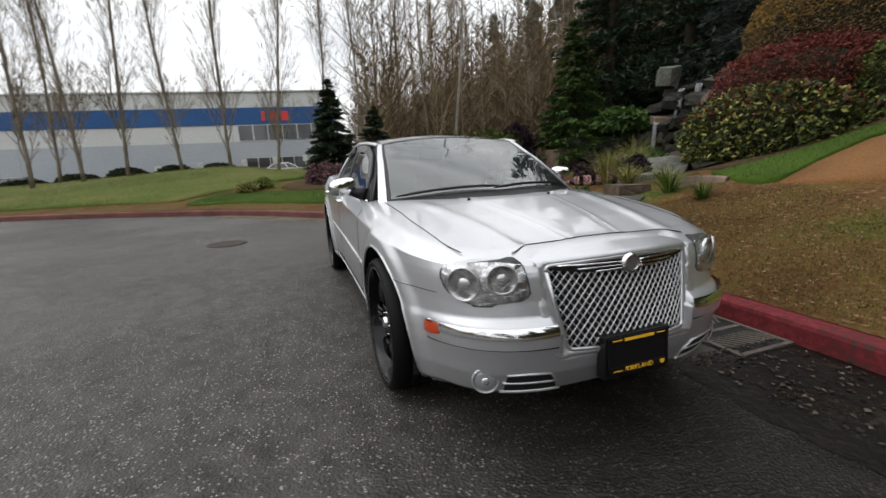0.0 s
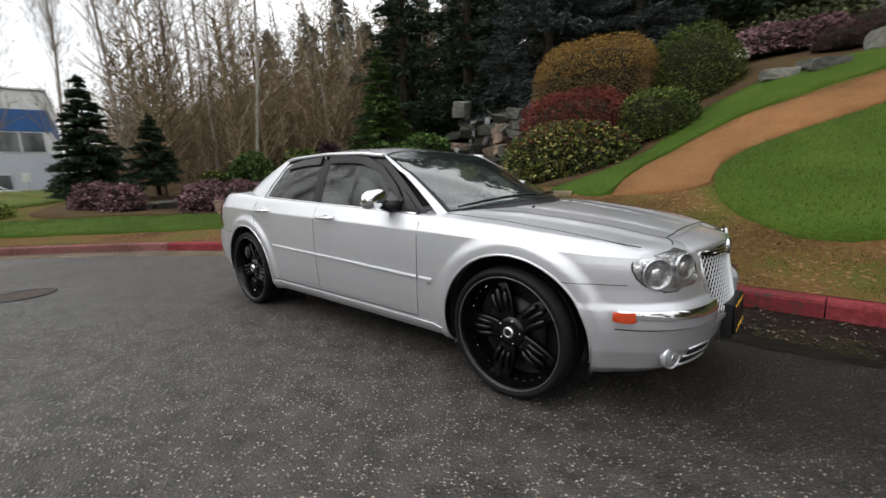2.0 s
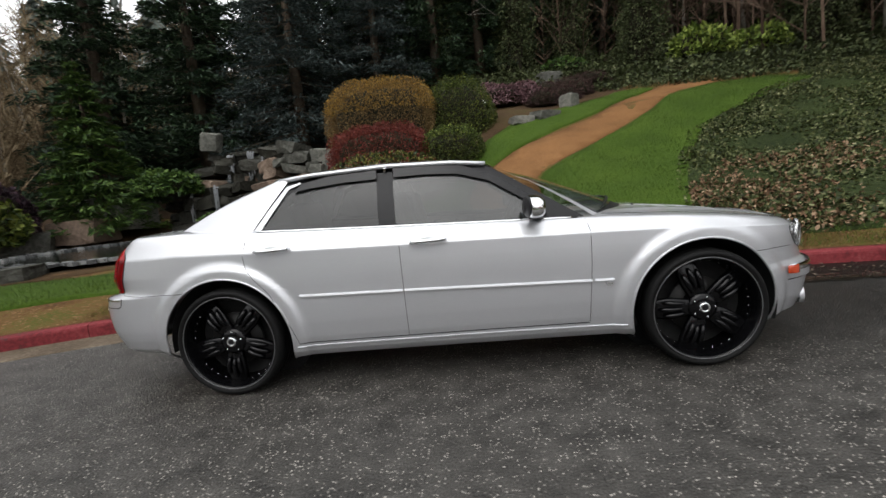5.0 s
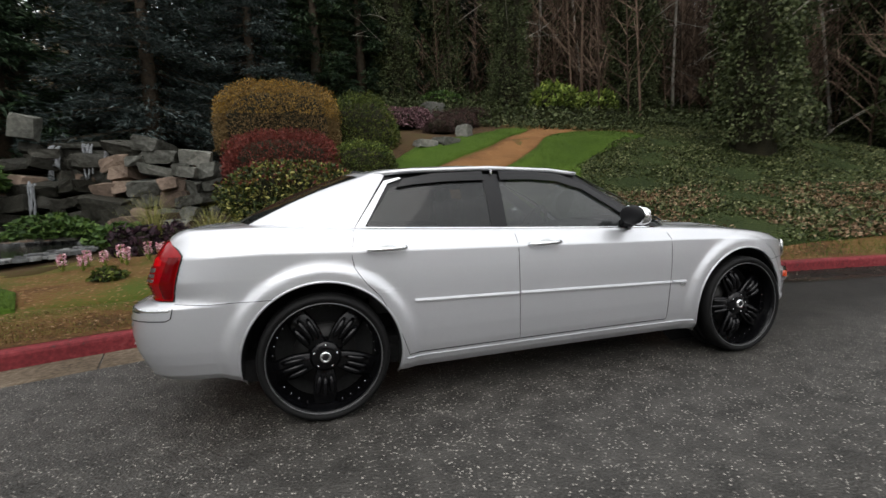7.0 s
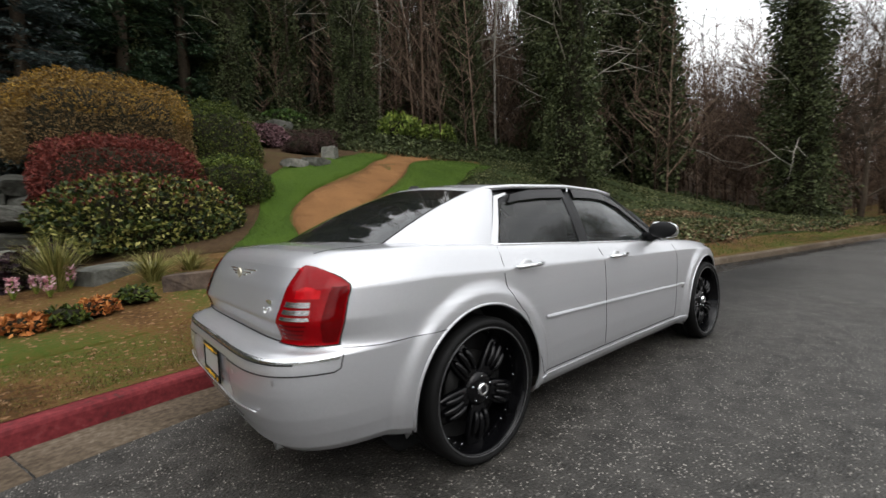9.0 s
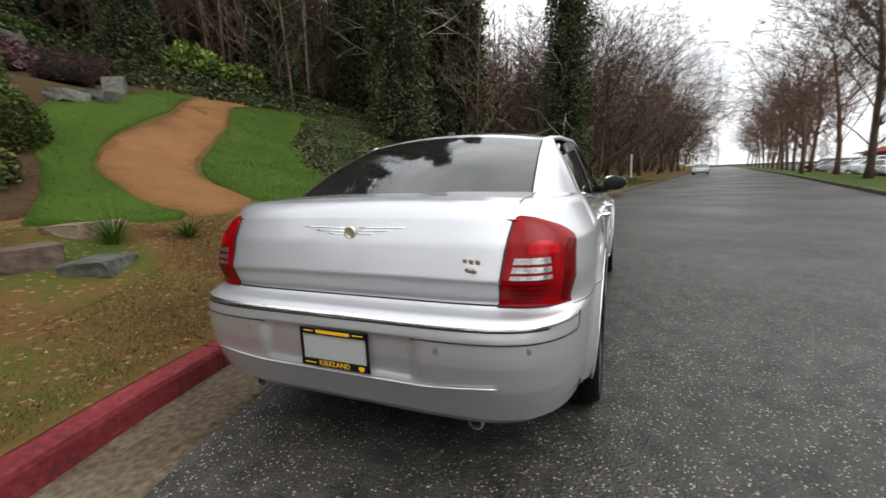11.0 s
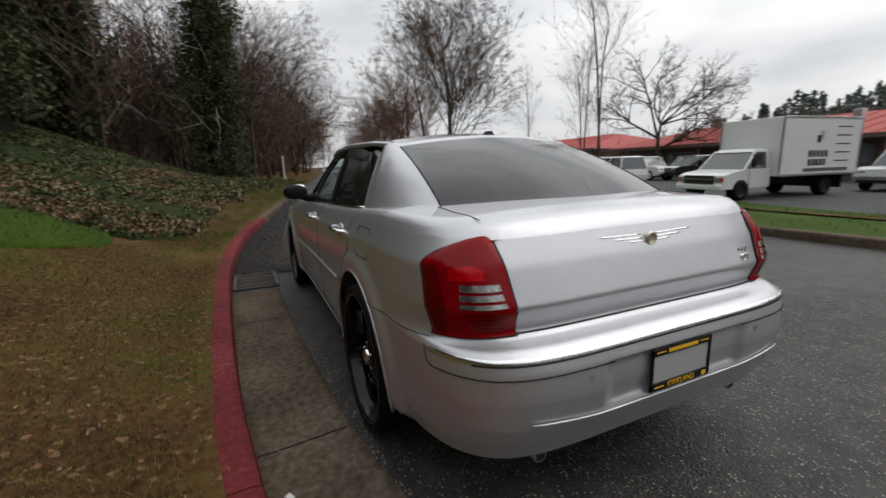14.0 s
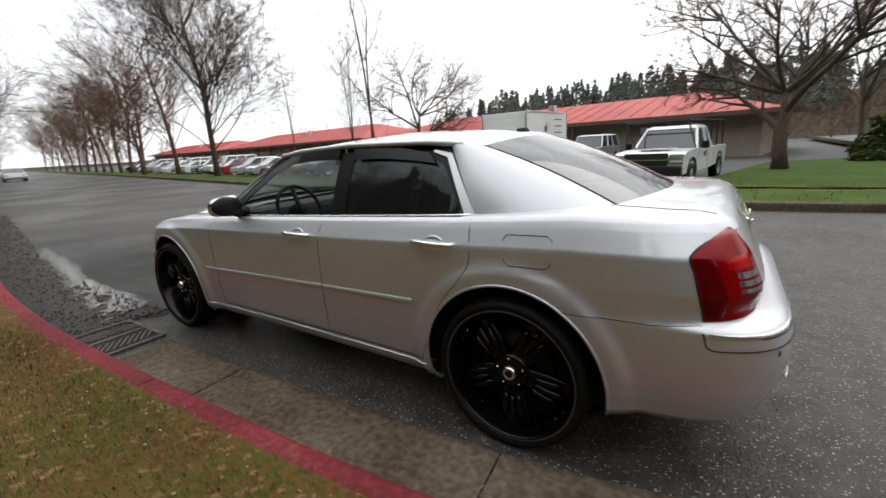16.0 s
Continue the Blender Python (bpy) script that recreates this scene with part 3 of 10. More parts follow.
for _m in (M_VISOR, M_BLACK):
    _m.node_tree.nodes["Principled BSDF"].inputs["Specular IOR Level"].default_value = 0.28
M_TYRE.node_tree.nodes["Principled BSDF"].inputs["Specular IOR Level"].default_value = 0.16
M_RIM.node_tree.nodes["Principled BSDF"].inputs["Specular IOR Level"].default_value = 0.28
M_TINT = glass_material("dark_tinted_glass", (0.012, 0.013, 0.013), 0.12, 0.05, 1.5)
M_REARGLASS = glass_material("tinted_rear_glass", (0.012, 0.013, 0.013), 0.12, 0.5, 1.5)
M_FRONTGLASS = glass_material("lightly_tinted_glass", (0.022, 0.024, 0.024), 0.12, 0.5, 1.5)
M_LEFTGLASS = glass_material("nearly_clear_glass", (0.02, 0.022, 0.022), 0.80, 0.2, 1.5)
M_SCREEN = glass_material("windscreen_glass", (0.05, 0.066, 0.064), 0.45, 1.0, 2.2)
M_CLEAR = glass_material("clear_lamp_cover", (0.3, 0.3, 0.3), 0.90, 0.6, 1.5)
M_LAMPIN = plain("lamp_reflector", (0.78, 0.79, 0.80), 0.22, 0.85)
M_RED = plain("red_lamp_plastic", (0.22, 0.0008, 0.003), 0.05, 0.0, 0.0, 0.3, 13)
M_REDBRIGHT = plain("bright_red_lamp_bowl", (0.45, 0.0012, 0.005), 0.06, 0.0, 0.0, 0.5, 26)
M_REDDARK = plain("dark_red_lamp_plastic", (0.11, 0.0006, 0.0015), 0.06, 0.0, 0.0, 0.3, 30)
for lamp_red in (M_RED, M_REDBRIGHT, M_REDDARK):
    lamp_red.node_tree.nodes["Principled BSDF"].inputs["Specular IOR Level"].default_value = 0.22
M_WHITELENS = plain("ribbed_clear_lens", (0.36, 0.34, 0.34), 0.16, 0.85, 0.4, 0.8, 110)
M_FACET = grainy("faceted_reflector", [(0.38, (0.20, 0.20, 0.205)), (0.5, (0.50, 0.505, 0.51)), (0.62, (0.88, 0.89, 0.90))], 22, 60, 0.12, 0.5, 0.01, 0.3)
M_FACET.node_tree.nodes["Principled BSDF"].inputs["Metallic"].default_value = 0.9
M_GREYGLASS = plain("grey_lens_glass", (0.30, 0.31, 0.32), 0.05, 0.3, 1.0)
M_BADGE = plain("pale_gilt_badge", (0.62, 0.58, 0.46), 0.35, 0.7)
M_RIMEDGE = plain("worn_dark_rim_edge", (0.16, 0.16, 0.165), 0.35, 0.8)
M_AMBER = plain("amber_lens", (0.45, 0.045, 0.008), 0.15, 0.0, 1.0, 0.2, 60)
M_GREYTRIM = plain("grey_interior", (0.10, 0.10, 0.10), 0.7, 0.0, 0.0, 0.2, 30)
M_PLATE = plain("blank_plate", (0.42, 0.43, 0.42), 0.35, 0.0, 0.3)
M_YELLOW = plain("yellow_lettering", (0.85, 0.48, 0.02), 0.5)

car = thing("car", "silver four-door saloon car with black wheels parked at the red kerb", "car", pose(0, 0, 0))

BELT = [(-2.40, 1.075), (-2.2, 1.105), (-1.8, 1.112), (-1.26, 1.075), (-0.34, 1.03), (0.68, 0.985), (1.0, 0.972), (1.4, 0.945), (1.7, 0.910), (1.9, 0.880), (2.1, 0.845), (2.25, 0.825)]
# height, half width, front end, rear end
LOW_ROWS = [(0.205, 0.80, 2.20, -2.40), (0.225, 0.855, 2.29, -2.46), (0.27, 0.888, 2.355, -2.495), (0.36, 0.905, 2.395, -2.52), (0.46, 0.914, 2.412, -2.545), (0.535, 0.917, 2.414, -2.555),
            (0.567, 0.918, 2.402, -2.56), (0.598, 0.919, 2.364, -2.56), (0.66, 0.920, 2.35, -2.556), (0.712, 0.921, 2.345, -2.54), (0.735, 0.921, 2.342, -2.448), (0.76, 0.921, 2.338, -2.418)]
# share of the way from 0.76 up to the belt
HIGH_ROWS = [(0.0, 0.921, 2.338, -2.418), (0.235, 0.9195, 2.331, -2.448), (0.265, 0.919, 2.33, -2.446), (0.61, 0.915, 2.315, -2.402), (0.645, 0.909, 2.307, -2.396), (0.86, 0.874, 2.275, -2.356), (0.94, 0.859, 2.248, -2.330), (0.98, 0.847, 2.225, -2.304), (1.0, 0.838, 2.205, -2.276)]
AXLE, HUB_Z, ARCH = 1.524, 0.362, 0.440
X_F, X_R, N_F, N_R = 1.0, -1.2, 3.7, 6.2


def belt(x):
    return interp(x, BELT)


def profile(x, z):
    """Half width and ends of the body's outline at a height."""
    if z <= 0.76:
        rows, v = LOW_ROWS, z
    else:
        rows, v = HIGH_ROWS, min(1.0, (z - 0.76) / max(0.02, belt(x) - 0.76))
    t = [r[0] for r in rows]
    return [float(np.interp(v, t, [r[k] for r in rows])) for k in (1, 2, 3)]


def flare(x, z):
    out = 0.0
    for c in (AXLE, -AXLE):
        r = math.hypot(x - c, z - HUB_Z)
        out += 0.022 * smooth(0.55, 0.490, r)
    return out


def skin_y(x, z):
    """Half width of the body's side at a place along it and a height."""
    w, f, r = profile(x, z)
    if x > X_F:
        s = max(0.0, 1 - (min(x, f) - X_F) ** N_F / (f - X_F) ** N_F)
        return w * s ** (1 / N_F) + flare(x, z) * (s > 0.25)
    if x < X_R:
        s = max(0.0, 1 - (X_R - max(x, r)) ** N_R / (X_R - r) ** N_R)
        return w * s ** (1 / N_R) + flare(x, z) * (s > 0.25)
    return w - 0.008 * (1 - ((x + 0.1) / 1.1) ** 2) + flare(x, z)


def skin_x(y, z, front):
    """Where the nose or the tail lies at a distance from the middle and a height."""
    x = 2.25 if front else -2.4
    for _ in range(4):
        w, f, r = profile(x, z)
        s = max(0.0, 1 - (min(abs(y), w * 0.999) / w) ** (N_F if front else N_R))
        x = X_F + (f - X_F) * s ** (1 / N_F) if front else X_R - (X_R - r) * s ** (1 / N_R)
    return x


def grille_x(y, z):
    return 2.426 - 0.18 * (z - 0.46) - 0.48 * y * y


def top_z(x, y):
    """The height of bonnet, wing tops and boot lid."""
    t = min(1.0, abs(y) / 0.838)
    crown = interp(x, [(-2.4, 0.022), (-2.0, 0.034), (-1.5, 0.035), (0.9, 0.052), (1.4, 0.046), (1.9, 0.036), (2.15, 0.024), (2.25, 0.014)])
    z = belt(x) + crown * (1 - t**2.4)
    if x > 0.8:
        yc = interp(x, [(0.9, 0.36), (1.5, 0.255), (2.2, 0.145)])
        k = smooth(0.95, 1.4, x) * smooth(2.32, 2.15, x)
        z += k * (0.005 * math.exp(-(((abs(y) - yc) / 0.016) ** 2)) + 0.006 * smooth(yc, yc - 0.05, abs(y)))
        z += 0.010 * k * math.exp(-(((abs(y) - yc - 0.27) / 0.05) ** 2))
    return z


def outline_row(kind, v, count):
    """A row of the body's skin from the middle of the nose round one side to the middle of the tail."""
    rows = LOW_ROWS if kind == "low" else HIGH_ROWS
    t = [r[0] for r in rows]
    w, f, r = [float(np.interp(v, t, [q[k] for q in rows])) for k in (1, 2, 3)]
    a = np.linspace(0, math.pi / 2, 260)
    nose = np.stack([X_F + (f - X_F) * np.cos(a) ** (2 / N_F), w * np.sin(a) ** (2 / N_F)], 1)
    side = np.stack([np.linspace(X_F, X_R, 120)[1:-1]] * 2, 1)
    side[:, 1] = [w - 0.008 * max(0.0, 1 - ((x + 0.1) / 1.1) ** 2) for x in side[:, 0]]
    b = a[::-1]
    tail = np.stack([X_R - (X_R - r) * np.cos(b) ** (2 / N_R), w * np.sin(b) ** (2 / N_R)], 1)
    line = np.vstack([nose, side, tail])
    arc = np.r_[0, np.cumsum(np.linalg.norm(np.diff(line, axis=0), axis=1))]
    at = np.linspace(0, arc[-1], count)
    pts = np.stack([np.interp(at, arc, line[:, 0]), np.interp(at, arc, line[:, 1])], 1)
    out = []
    for x, y in pts:
        if kind == "low":
            z = v + 0.085 * smooth(-1.7, -2.1, x) * (1 - smooth(0.2, 0.55, v))
        else:
            z = 0.76 + v * (top_z(x, y) - 0.76)
        if x < -2.3 and kind == "low":
            x += 0.020 * smooth(0.362, 0.325, y) * smooth(0.472, 0.498, v) * smooth(0.656, 0.644, v)
        if x > 2.0 and 0.43 < z < 0.83 and y < interp(z, [(0.45, 0.328), (0.62, 0.360), (0.80, 0.390)]):
            x = min(x, grille_x(y, z) - 0.035)
        if y > 0.55 and -2.2 < x < 2.1:
            y += flare(x, z)
        out.append((x, y, z))
    return out


COLS = 330
low_z = sorted({round(float(z), 4) for z in np.r_[np.linspace(0.205, 0.76, 34), [r[0] for r in LOW_ROWS]]})
high_q = sorted({round(float(q), 4) for q in np.r_[np.linspace(0, 1, 15)[1:], [r[0] for r in HIGH_ROWS[1:]]]})
skin = [outline_row("low", z, COLS) for z in low_z] + [outline_row("high", q, COLS) for q in high_q]


def arch_cut(p):
    """Draws a point that lies just inside a wheel arch out to its edge."""
    x, y, z = p
    for c in (AXLE, -AXLE):
        dx, dz = x - c, z - HUB_Z
        r = math.hypot(dx, dz)
        if r < ARCH and y > 0.5:
            return True, (c + dx * ARCH / max(r, 1e-6), y, HUB_Z + dz * ARCH / max(r, 1e-6))
    return False, p


def panel_of(p):
    x, y, z = p
    if x > 1.5 and z < 0.69 and (x > AXLE or False):
        return "front_bumper"
    if x < -1.5 and z < 0.725:
        return "rear_bumper"
    if x < -2.2 and abs(y) < 0.62:
        return "boot_lid"
    if -1.05 < x < 1.06 and z < 0.315:
        return "sill"
    if -0.318 <= x < 0.85:
        return "front_door"
    door_back = interp(z, [(0.3, -1.045), (0.45, -1.09), (0.6, -1.15), (0.72, -1.23), (0.82, -1.32), (0.9, -1.345), (1.1, -1.335)])
    if door_back < x < -0.318:
        return "rear_door"
    return "front_wing" if x > 0 else "rear_wing"


panels = {}
for sign in (1, -1):
    tagged_rows = [[(p, *arch_cut(p)) for p in row] for row in skin]
    for a, b in zip(tagged_rows, tagged_rows[1:]):
        for k in range(COLS - 1):
            four = (a[k], a[k + 1], b[k + 1], b[k])
            if all(q[1] for q in four):
                continue
            mid = np.mean([q[0] for q in four], axis=0)
            name = panel_of(mid)
            key = name if name in ("front_bumper", "rear_bumper", "boot_lid") else f"{name}:{sign}"
            bmv = panels.setdefault(key, (bmesh.new(), {}))
            vs = []
            for q in four:
                x, y, z = q[2]
                co = (round(x, 5), round(y * sign, 5), round(z, 5))
                if co not in bmv[1]:
                    bmv[1][co] = bmv[0].verts.new(co)
                vs.append(bmv[1][co])
            vs = list(dict.fromkeys(vs))
            if len(vs) > 2:
                try:
                    bmv[0].faces.new(vs if sign < 0 else vs[::-1])
                except ValueError:
                    pass

# bonnet, wing tops and boot lid lie across between the belt edges
top_row = skin[-1]


STEPS = 88


def cross_row(p):
    return [(p[0], (2 * k / STEPS - 1) * p[1]) for k in range(STEPS + 1)]


kept = [top_row[0]]
for p in top_row:
    if abs(kept[-1][0] - p[0]) >= 0.006 or len(kept) == 1 and abs(kept[0][0] - p[0]) >= 0.003:
        kept.append(p)
kept = kept[1:]


def cap_rows(half, p):
    """Two matching rows that close the top between the last straight row and the curved end."""
    ends = [(x, y) for x, y, _ in top_row if (x > p[0] if half else x < p[0]) and y < p[1]]
    ends = [(x, y) for x, y in ends if y > 1e-6]
    ends = sorted([(x, y) for x, y in ends] + [(x, -y) for x, y in ends], key=lambda q: q[1])
    ends = [(p[0], -p[1])] + ends + [(p[0], p[1])]
    return [(p[0], y) for _, y in ends], ends


row_pairs = [(cross_row(a), cross_row(b)) for a, b in zip(kept, kept[1:])]
near_row, nose_row = cap_rows(True, kept[0])
last_row, tail_row = cap_rows(False, kept[-1])
row_pairs = [(nose_row, near_row)] + row_pairs + [(last_row, tail_row)]
for r0, r1 in row_pairs:
    if -1.28 < r1[0][0] < 0.80:
        continue
    for k in range(len(r0) - 1):
        quad = [(round(x, 5), round(y, 5), round(top_z(x, y), 5)) for x, y in (r0[k], r0[k + 1], r1[k + 1], r1[k])]
        cx, cy = np.mean([q[0] for q in quad]), np.mean([q[1] for q in quad])
        if cx > 0:
            edge = interp(cx, [(0.9, 0.74), (1.6, 0.735), (2.0, 0.70), (2.12, 0.66), (2.2, 0.5)])
            key = "bonnet" if abs(cy) < edge else f"front_wing:{1 if cy > 0 else -1}"
        else:
            edge = interp(cx, [(-2.4, 0.66), (-2.1, 0.68), (-1.6, 0.70)])
            key = "boot_lid" if abs(cy) < edge and cx < -1.75 else f"rear_wing:{1 if cy > 0 else -1}"
        bmv = panels.setdefault(key, (bmesh.new(), {}))
        vs = []
        for co in quad:
            if co not in bmv[1]:
                bmv[1][co] = bmv[0].verts.new(co)
            vs.append(bmv[1][co])
        vs = list(dict.fromkeys(vs))
        if len(vs) > 2:
            try:
                bmv[0].faces.new(vs)
            except ValueError:
                pass

for key, (bmp, _) in panels.items():
    bmesh.ops.remove_doubles(bmp, verts=bmp.verts, dist=0.0006)
    bmesh.ops.recalc_face_normals(bmp, faces=bmp.faces)
    ob = part(key.split(":")[0], bmp, M_PAINT, car, smooth=True)

# ---- greenhouse ----
RAIL = [(-1.20, 0.595, 1.405), (-0.95, 0.628, 1.424), (-0.40, 0.650, 1.432), (0.05, 0.640, 1.412), (0.27, 0.622, 1.386)]


def rail(x):
    return interp(x, [(r[0], r[1]) for r in RAIL]), interp(x, [(r[0], r[2]) for r in RAIL])


def side_glass(x, z):
    """Half width of the glasshouse's side."""
    ry, rz = rail(min(0.27, max(-1.20, x)))
    low, base = belt(x) + 0.0, 0.812
    if x > 0.27:
        rz = rz - (x - 0.27) * 0.62
        ry = ry + (x - 0.27) * 0.24
    if x < -1.2:
        rz = rz + (x + 1.2) * 0.43
        ry = ry - (x + 1.2) * 0.16
        base = 0.812 + (x + 1.2) * 0.16
    t = (z - low) / max(0.05, rz - low)
    return base + (ry - base) * min(1.05, max(-0.3, t)) + 0.012 * math.sin(math.pi * min(1, max(0, t)))


def side_panel(outline, off, sign, thick=0.0):
    """A panel of the glasshouse's side from its outline along the car and up."""
    bm = bmesh.new()
    f = bm.faces.new([bm.verts.new((x, 0, z)) for x, z in outline])
    for axis, lo, hi in ((0, -1.95, 0.95), (2, 0.95, 1.46)):
        for v in np.arange(lo, hi, 0.06):
            no = (1, 0, 0) if axis == 0 else (0, 0, 1)
            co = (v, 0, 0) if axis == 0 else (0, 0, v)
            bmesh.ops.bisect_plane(bm, geom=bm.verts[:] + bm.edges[:] + bm.faces[:], plane_co=co, plane_no=no)
    for v in bm.verts:
        v.co.y = sign * (side_glass(v.co.x, v.co.z) + off)
    if thick:
        r = bmesh.ops.extrude_face_region(bm, geom=bm.faces[:])
        for v in r["geom"]:
            if isinstance(v, bmesh.types.BMVert):
                v.co.y -= sign * thick
    bmesh.ops.recalc_face_normals(bm, faces=bm.faces)
    return bm


def ease(points, n=5):
    """Rounds an outline's corners."""
    out = []
    for i, p in enumerate(points):
        a, b, c = np.array(points[i - 1], float), np.array(p, float), np.array(points[(i + 1) % len(points)], float)
        r = 0.5 * min(0.05, np.linalg.norm(b - a) * 0.45, np.linalg.norm(c - b) * 0.45)
        s, e = b + (a - b) / np.linalg.norm(a - b) * r, b + (c - b) / np.linalg.norm(c - b) * r
        out += [tuple((1 - t) ** 2 * s + 2 * t * (1 - t) * b + t * t * e) for t in np.linspace(0, 1, n)]
    return out


rail_line = [(x, rail(x)[1] - 0.004) for x in np.linspace(-1.20, 0.27, 14)]
WIN_R = [(-1.245, belt(-1.245) + 0.012), (-0.455, belt(-0.455) + 0.012), (-0.462, 1.352), (-0.70, 1.352), (-0.96, 1.340), (-1.075, 1.318)]
WIN_F = [(-0.345, belt(-0.345) + 0.012), (0.70, belt(0.7) + 0.012), (0.50, 1.140), (0.30, 1.280), (0.10, 1.335), (-0.10, 1.350), (-0.350, 1.352)]
FRAME = [(x, belt(x) - 0.03) for x in np.linspace(-1.31, 0.84, 12)] + [(0.86, belt(0.86) + 0.004), (0.55, 1.195), (0.27, 1.382)] + rail_line[::-1][1:-1] + [(-1.13, 1.395), (-1.20, 1.33)]


def holed_frame(sign):
    """The black surround of the side windows, open where the glass is."""
    loops = [FRAME, ease(WIN_R), ease(WIN_F)]
    flat = [p for loop in loops for p in loop]
    bm = bmesh.new()
    vs = [bm.verts.new((x, sign * (side_glass(x, z) - 0.012), z)) for x, z in flat]
    for tri in tessellate_polygon([[Vector((x, z, 0)) for x, z in loop] for loop in loops]):
        bm.faces.new([vs[k] for k in tri])
    bmesh.ops.recalc_face_normals(bm, faces=bm.faces)
    return bm


for sign in (1, -1):
    part("window_frame", holed_frame(sign), M_BLACK, car, "black window surround")
    # painted rear edge of the door frame
    edge = [(-1.315, belt(-1.3) + 0.0), (-1.262, belt(-1.26) + 0.0), (-1.088, 1.345), (-1.0, 1.374), (-1.008, 1.384), (-1.108, 1.362)]
    part("door_frame_edge", side_panel(edge, -0.004, sign, 0.02), M_PAINT, car)
    part("rear_door_window", side_panel(ease(WIN_R), -0.008, sign), M_TINT, car, "dark tinted rear door glass", smooth=True)
    part("front_door_window", side_panel(ease(WIN_F), -0.008, sign), M_FRONTGLASS if sign < 0 else M_LEFTGLASS, car, "tinted front door glass", smooth=True)
    post = [(-0.455, belt(-0.45)), (-0.345, belt(-0.345)), (-0.352, 1.39), (-0.462, 1.39)]
    part("b_pillar", side_panel(post, -0.004, sign, 0.02), M_BLACK, car, "black centre pillar")
    vis_r = [(-1.04, 1.318), (-0.99, 1.372), (-0.80, 1.402), (-0.462, 1.412), (-0.458, 1.352), (-0.70, 1.350), (-0.93, 1.334)]
    vis_f = [(-0.345, 1.412), (-0.10, 1.405), (0.12, 1.385), (0.32, 1.305), (0.52, 1.165), (0.63, 1.065), (0.595, 1.055), (0.48, 1.140), (0.28, 1.272), (0.08, 1.334), (-0.12, 1.350), (-0.345, 1.352)]
    part("window_visor", side_panel(vis_r, 0.014, sign, 0.012), M_VISOR, car, "smoked rain visor over the rear window", smooth=False)
    part("window_visor", side_panel(vis_f, 0.014, sign, 0.012), M_VISOR, car, "smoked rain visor over the front window", smooth=False)
    clip = box(0.018, 0.01, 0.03, -0.40, sign * (side_glass(-0.40, 1.405) + 0.012), 1.405, 0.002)
    part("trim_clip", clip, M_CHROME, car, "small chrome clip")
    pts = [(x, sign * (side_glass(x, belt(x)) + 0.010), belt(x) + 0.004) for x in np.linspace(-1.30, 0.78, 30)]
    part("belt_moulding", tube(pts, 0.008, 6), M_CHROME, car, "bright window sill moulding", smooth=True)
    tri = [(0.62, belt(0.62) + 0.01), (0.80, belt(0.8) + 0.008), (0.60, 1.13)]
    part("mirror_sail", side_panel(tri, 0.0, sign, 0.01), M_BLACK, car)


# windscreen and rear window, as patches between their corner lines
def patch(low, high, bow_low, bow_high, s0, s1, v0, v1, rise_low=0.0, rise_high=0.0, off=0.0, nu=26, nv=14):
    """low, high: (x, half width, z) of the corners; bow: how far the middle lies ahead of (or behind) them."""
    rows = []
    for v in np.linspace(v0, v1, nv):
        c = np.array(low) * (1 - v) + np.array(high) * v
        bow = bow_low * (1 - v) + bow_high * v
        rise = rise_low * (1 - v) + rise_high * v
        row = []
        for s in np.linspace(s0, s1, nu):
            bulge = 0.02 * math.sin(math.pi * min(1, max(0, v)))
            row.append((c[0] + bow * (1 - s * s) + off * 0.5 + math.copysign(bulge * 0.45, bow), c[1] * s, c[2] + rise * (1 - s * s) + off + bulge))
        rows.append(row)
    bm = sheet(rows)
    bmesh.ops.recalc_face_normals(bm, faces=bm.faces)
    return bm


W_LO, W_HI = (0.93, 0.775, 0.975), (0.27, 0.622, 1.386)
R_LO, R_HI = (-1.93, 0.672, 1.108), (-1.20, 0.595, 1.405)
WS = dict(low=W_LO, high=W_HI, bow_low=0.34, bow_high=-0.16, rise_low=0.045, rise_high=0.062)
RS = dict(low=R_LO, high=R_HI, bow_low=-0.13, bow_high=-0.09, rise_low=0.028, rise_high=0.048)
part("windscreen", patch(**WS, s0=-0.90, s1=0.90, v0=0.04, v1=0.965, off=0.001), M_SCREEN, car, "clear windscreen reflecting pale sky", smooth=True)
for s0, s1 in ((-1.0, -0.935), (0.935, 1.0)):
    part("a_pillar", patch(**WS, s0=s0, s1=s1, v0=-0.02, v1=1.0, nu=4), M_PAINT, car, smooth=True)
for s0, s1, v0, v1 in ((-0.94, -0.90, 0, 1), (0.90, 0.94, 0, 1), (-0.94, 0.94, 0.955, 1.0), (-0.94, 0.94, -0.03, 0.045)):
    part("windscreen_seal", patch(**WS, s0=s0, s1=s1, v0=v0, v1=v1, off=-0.003), M_BLACK, car, smooth=True)
part("rear_window", patch(**RS, s0=-0.955, s1=0.955, v0=-0.08, v1=0.93, off=0.001), M_REARGLASS, car, "dark tinted rear window", smooth=True)
part("rear_window_surround", patch(**RS, s0=-0.97, s1=0.97, v0=0.925, v1=1.0, off=0.0), M_PAINT, car, smooth=True)


def rear_edge(v, s=0.962):
    """A point on the rear window's side edge."""
    c = np.array(R_LO) * (1 - v) + np.array(R_HI) * v
    bow, rise = -0.13 * (1 - v) - 0.09 * v, 0.028 * (1 - v) + 0.048 * v
    bulge = 0.02 * math.sin(math.pi * min(1, max(0, v)))
    return np.array([c[0] + bow * (1 - s * s) - bulge * 0.45, c[1] * s, c[2] + rise * (1 - s * s) + bulge])


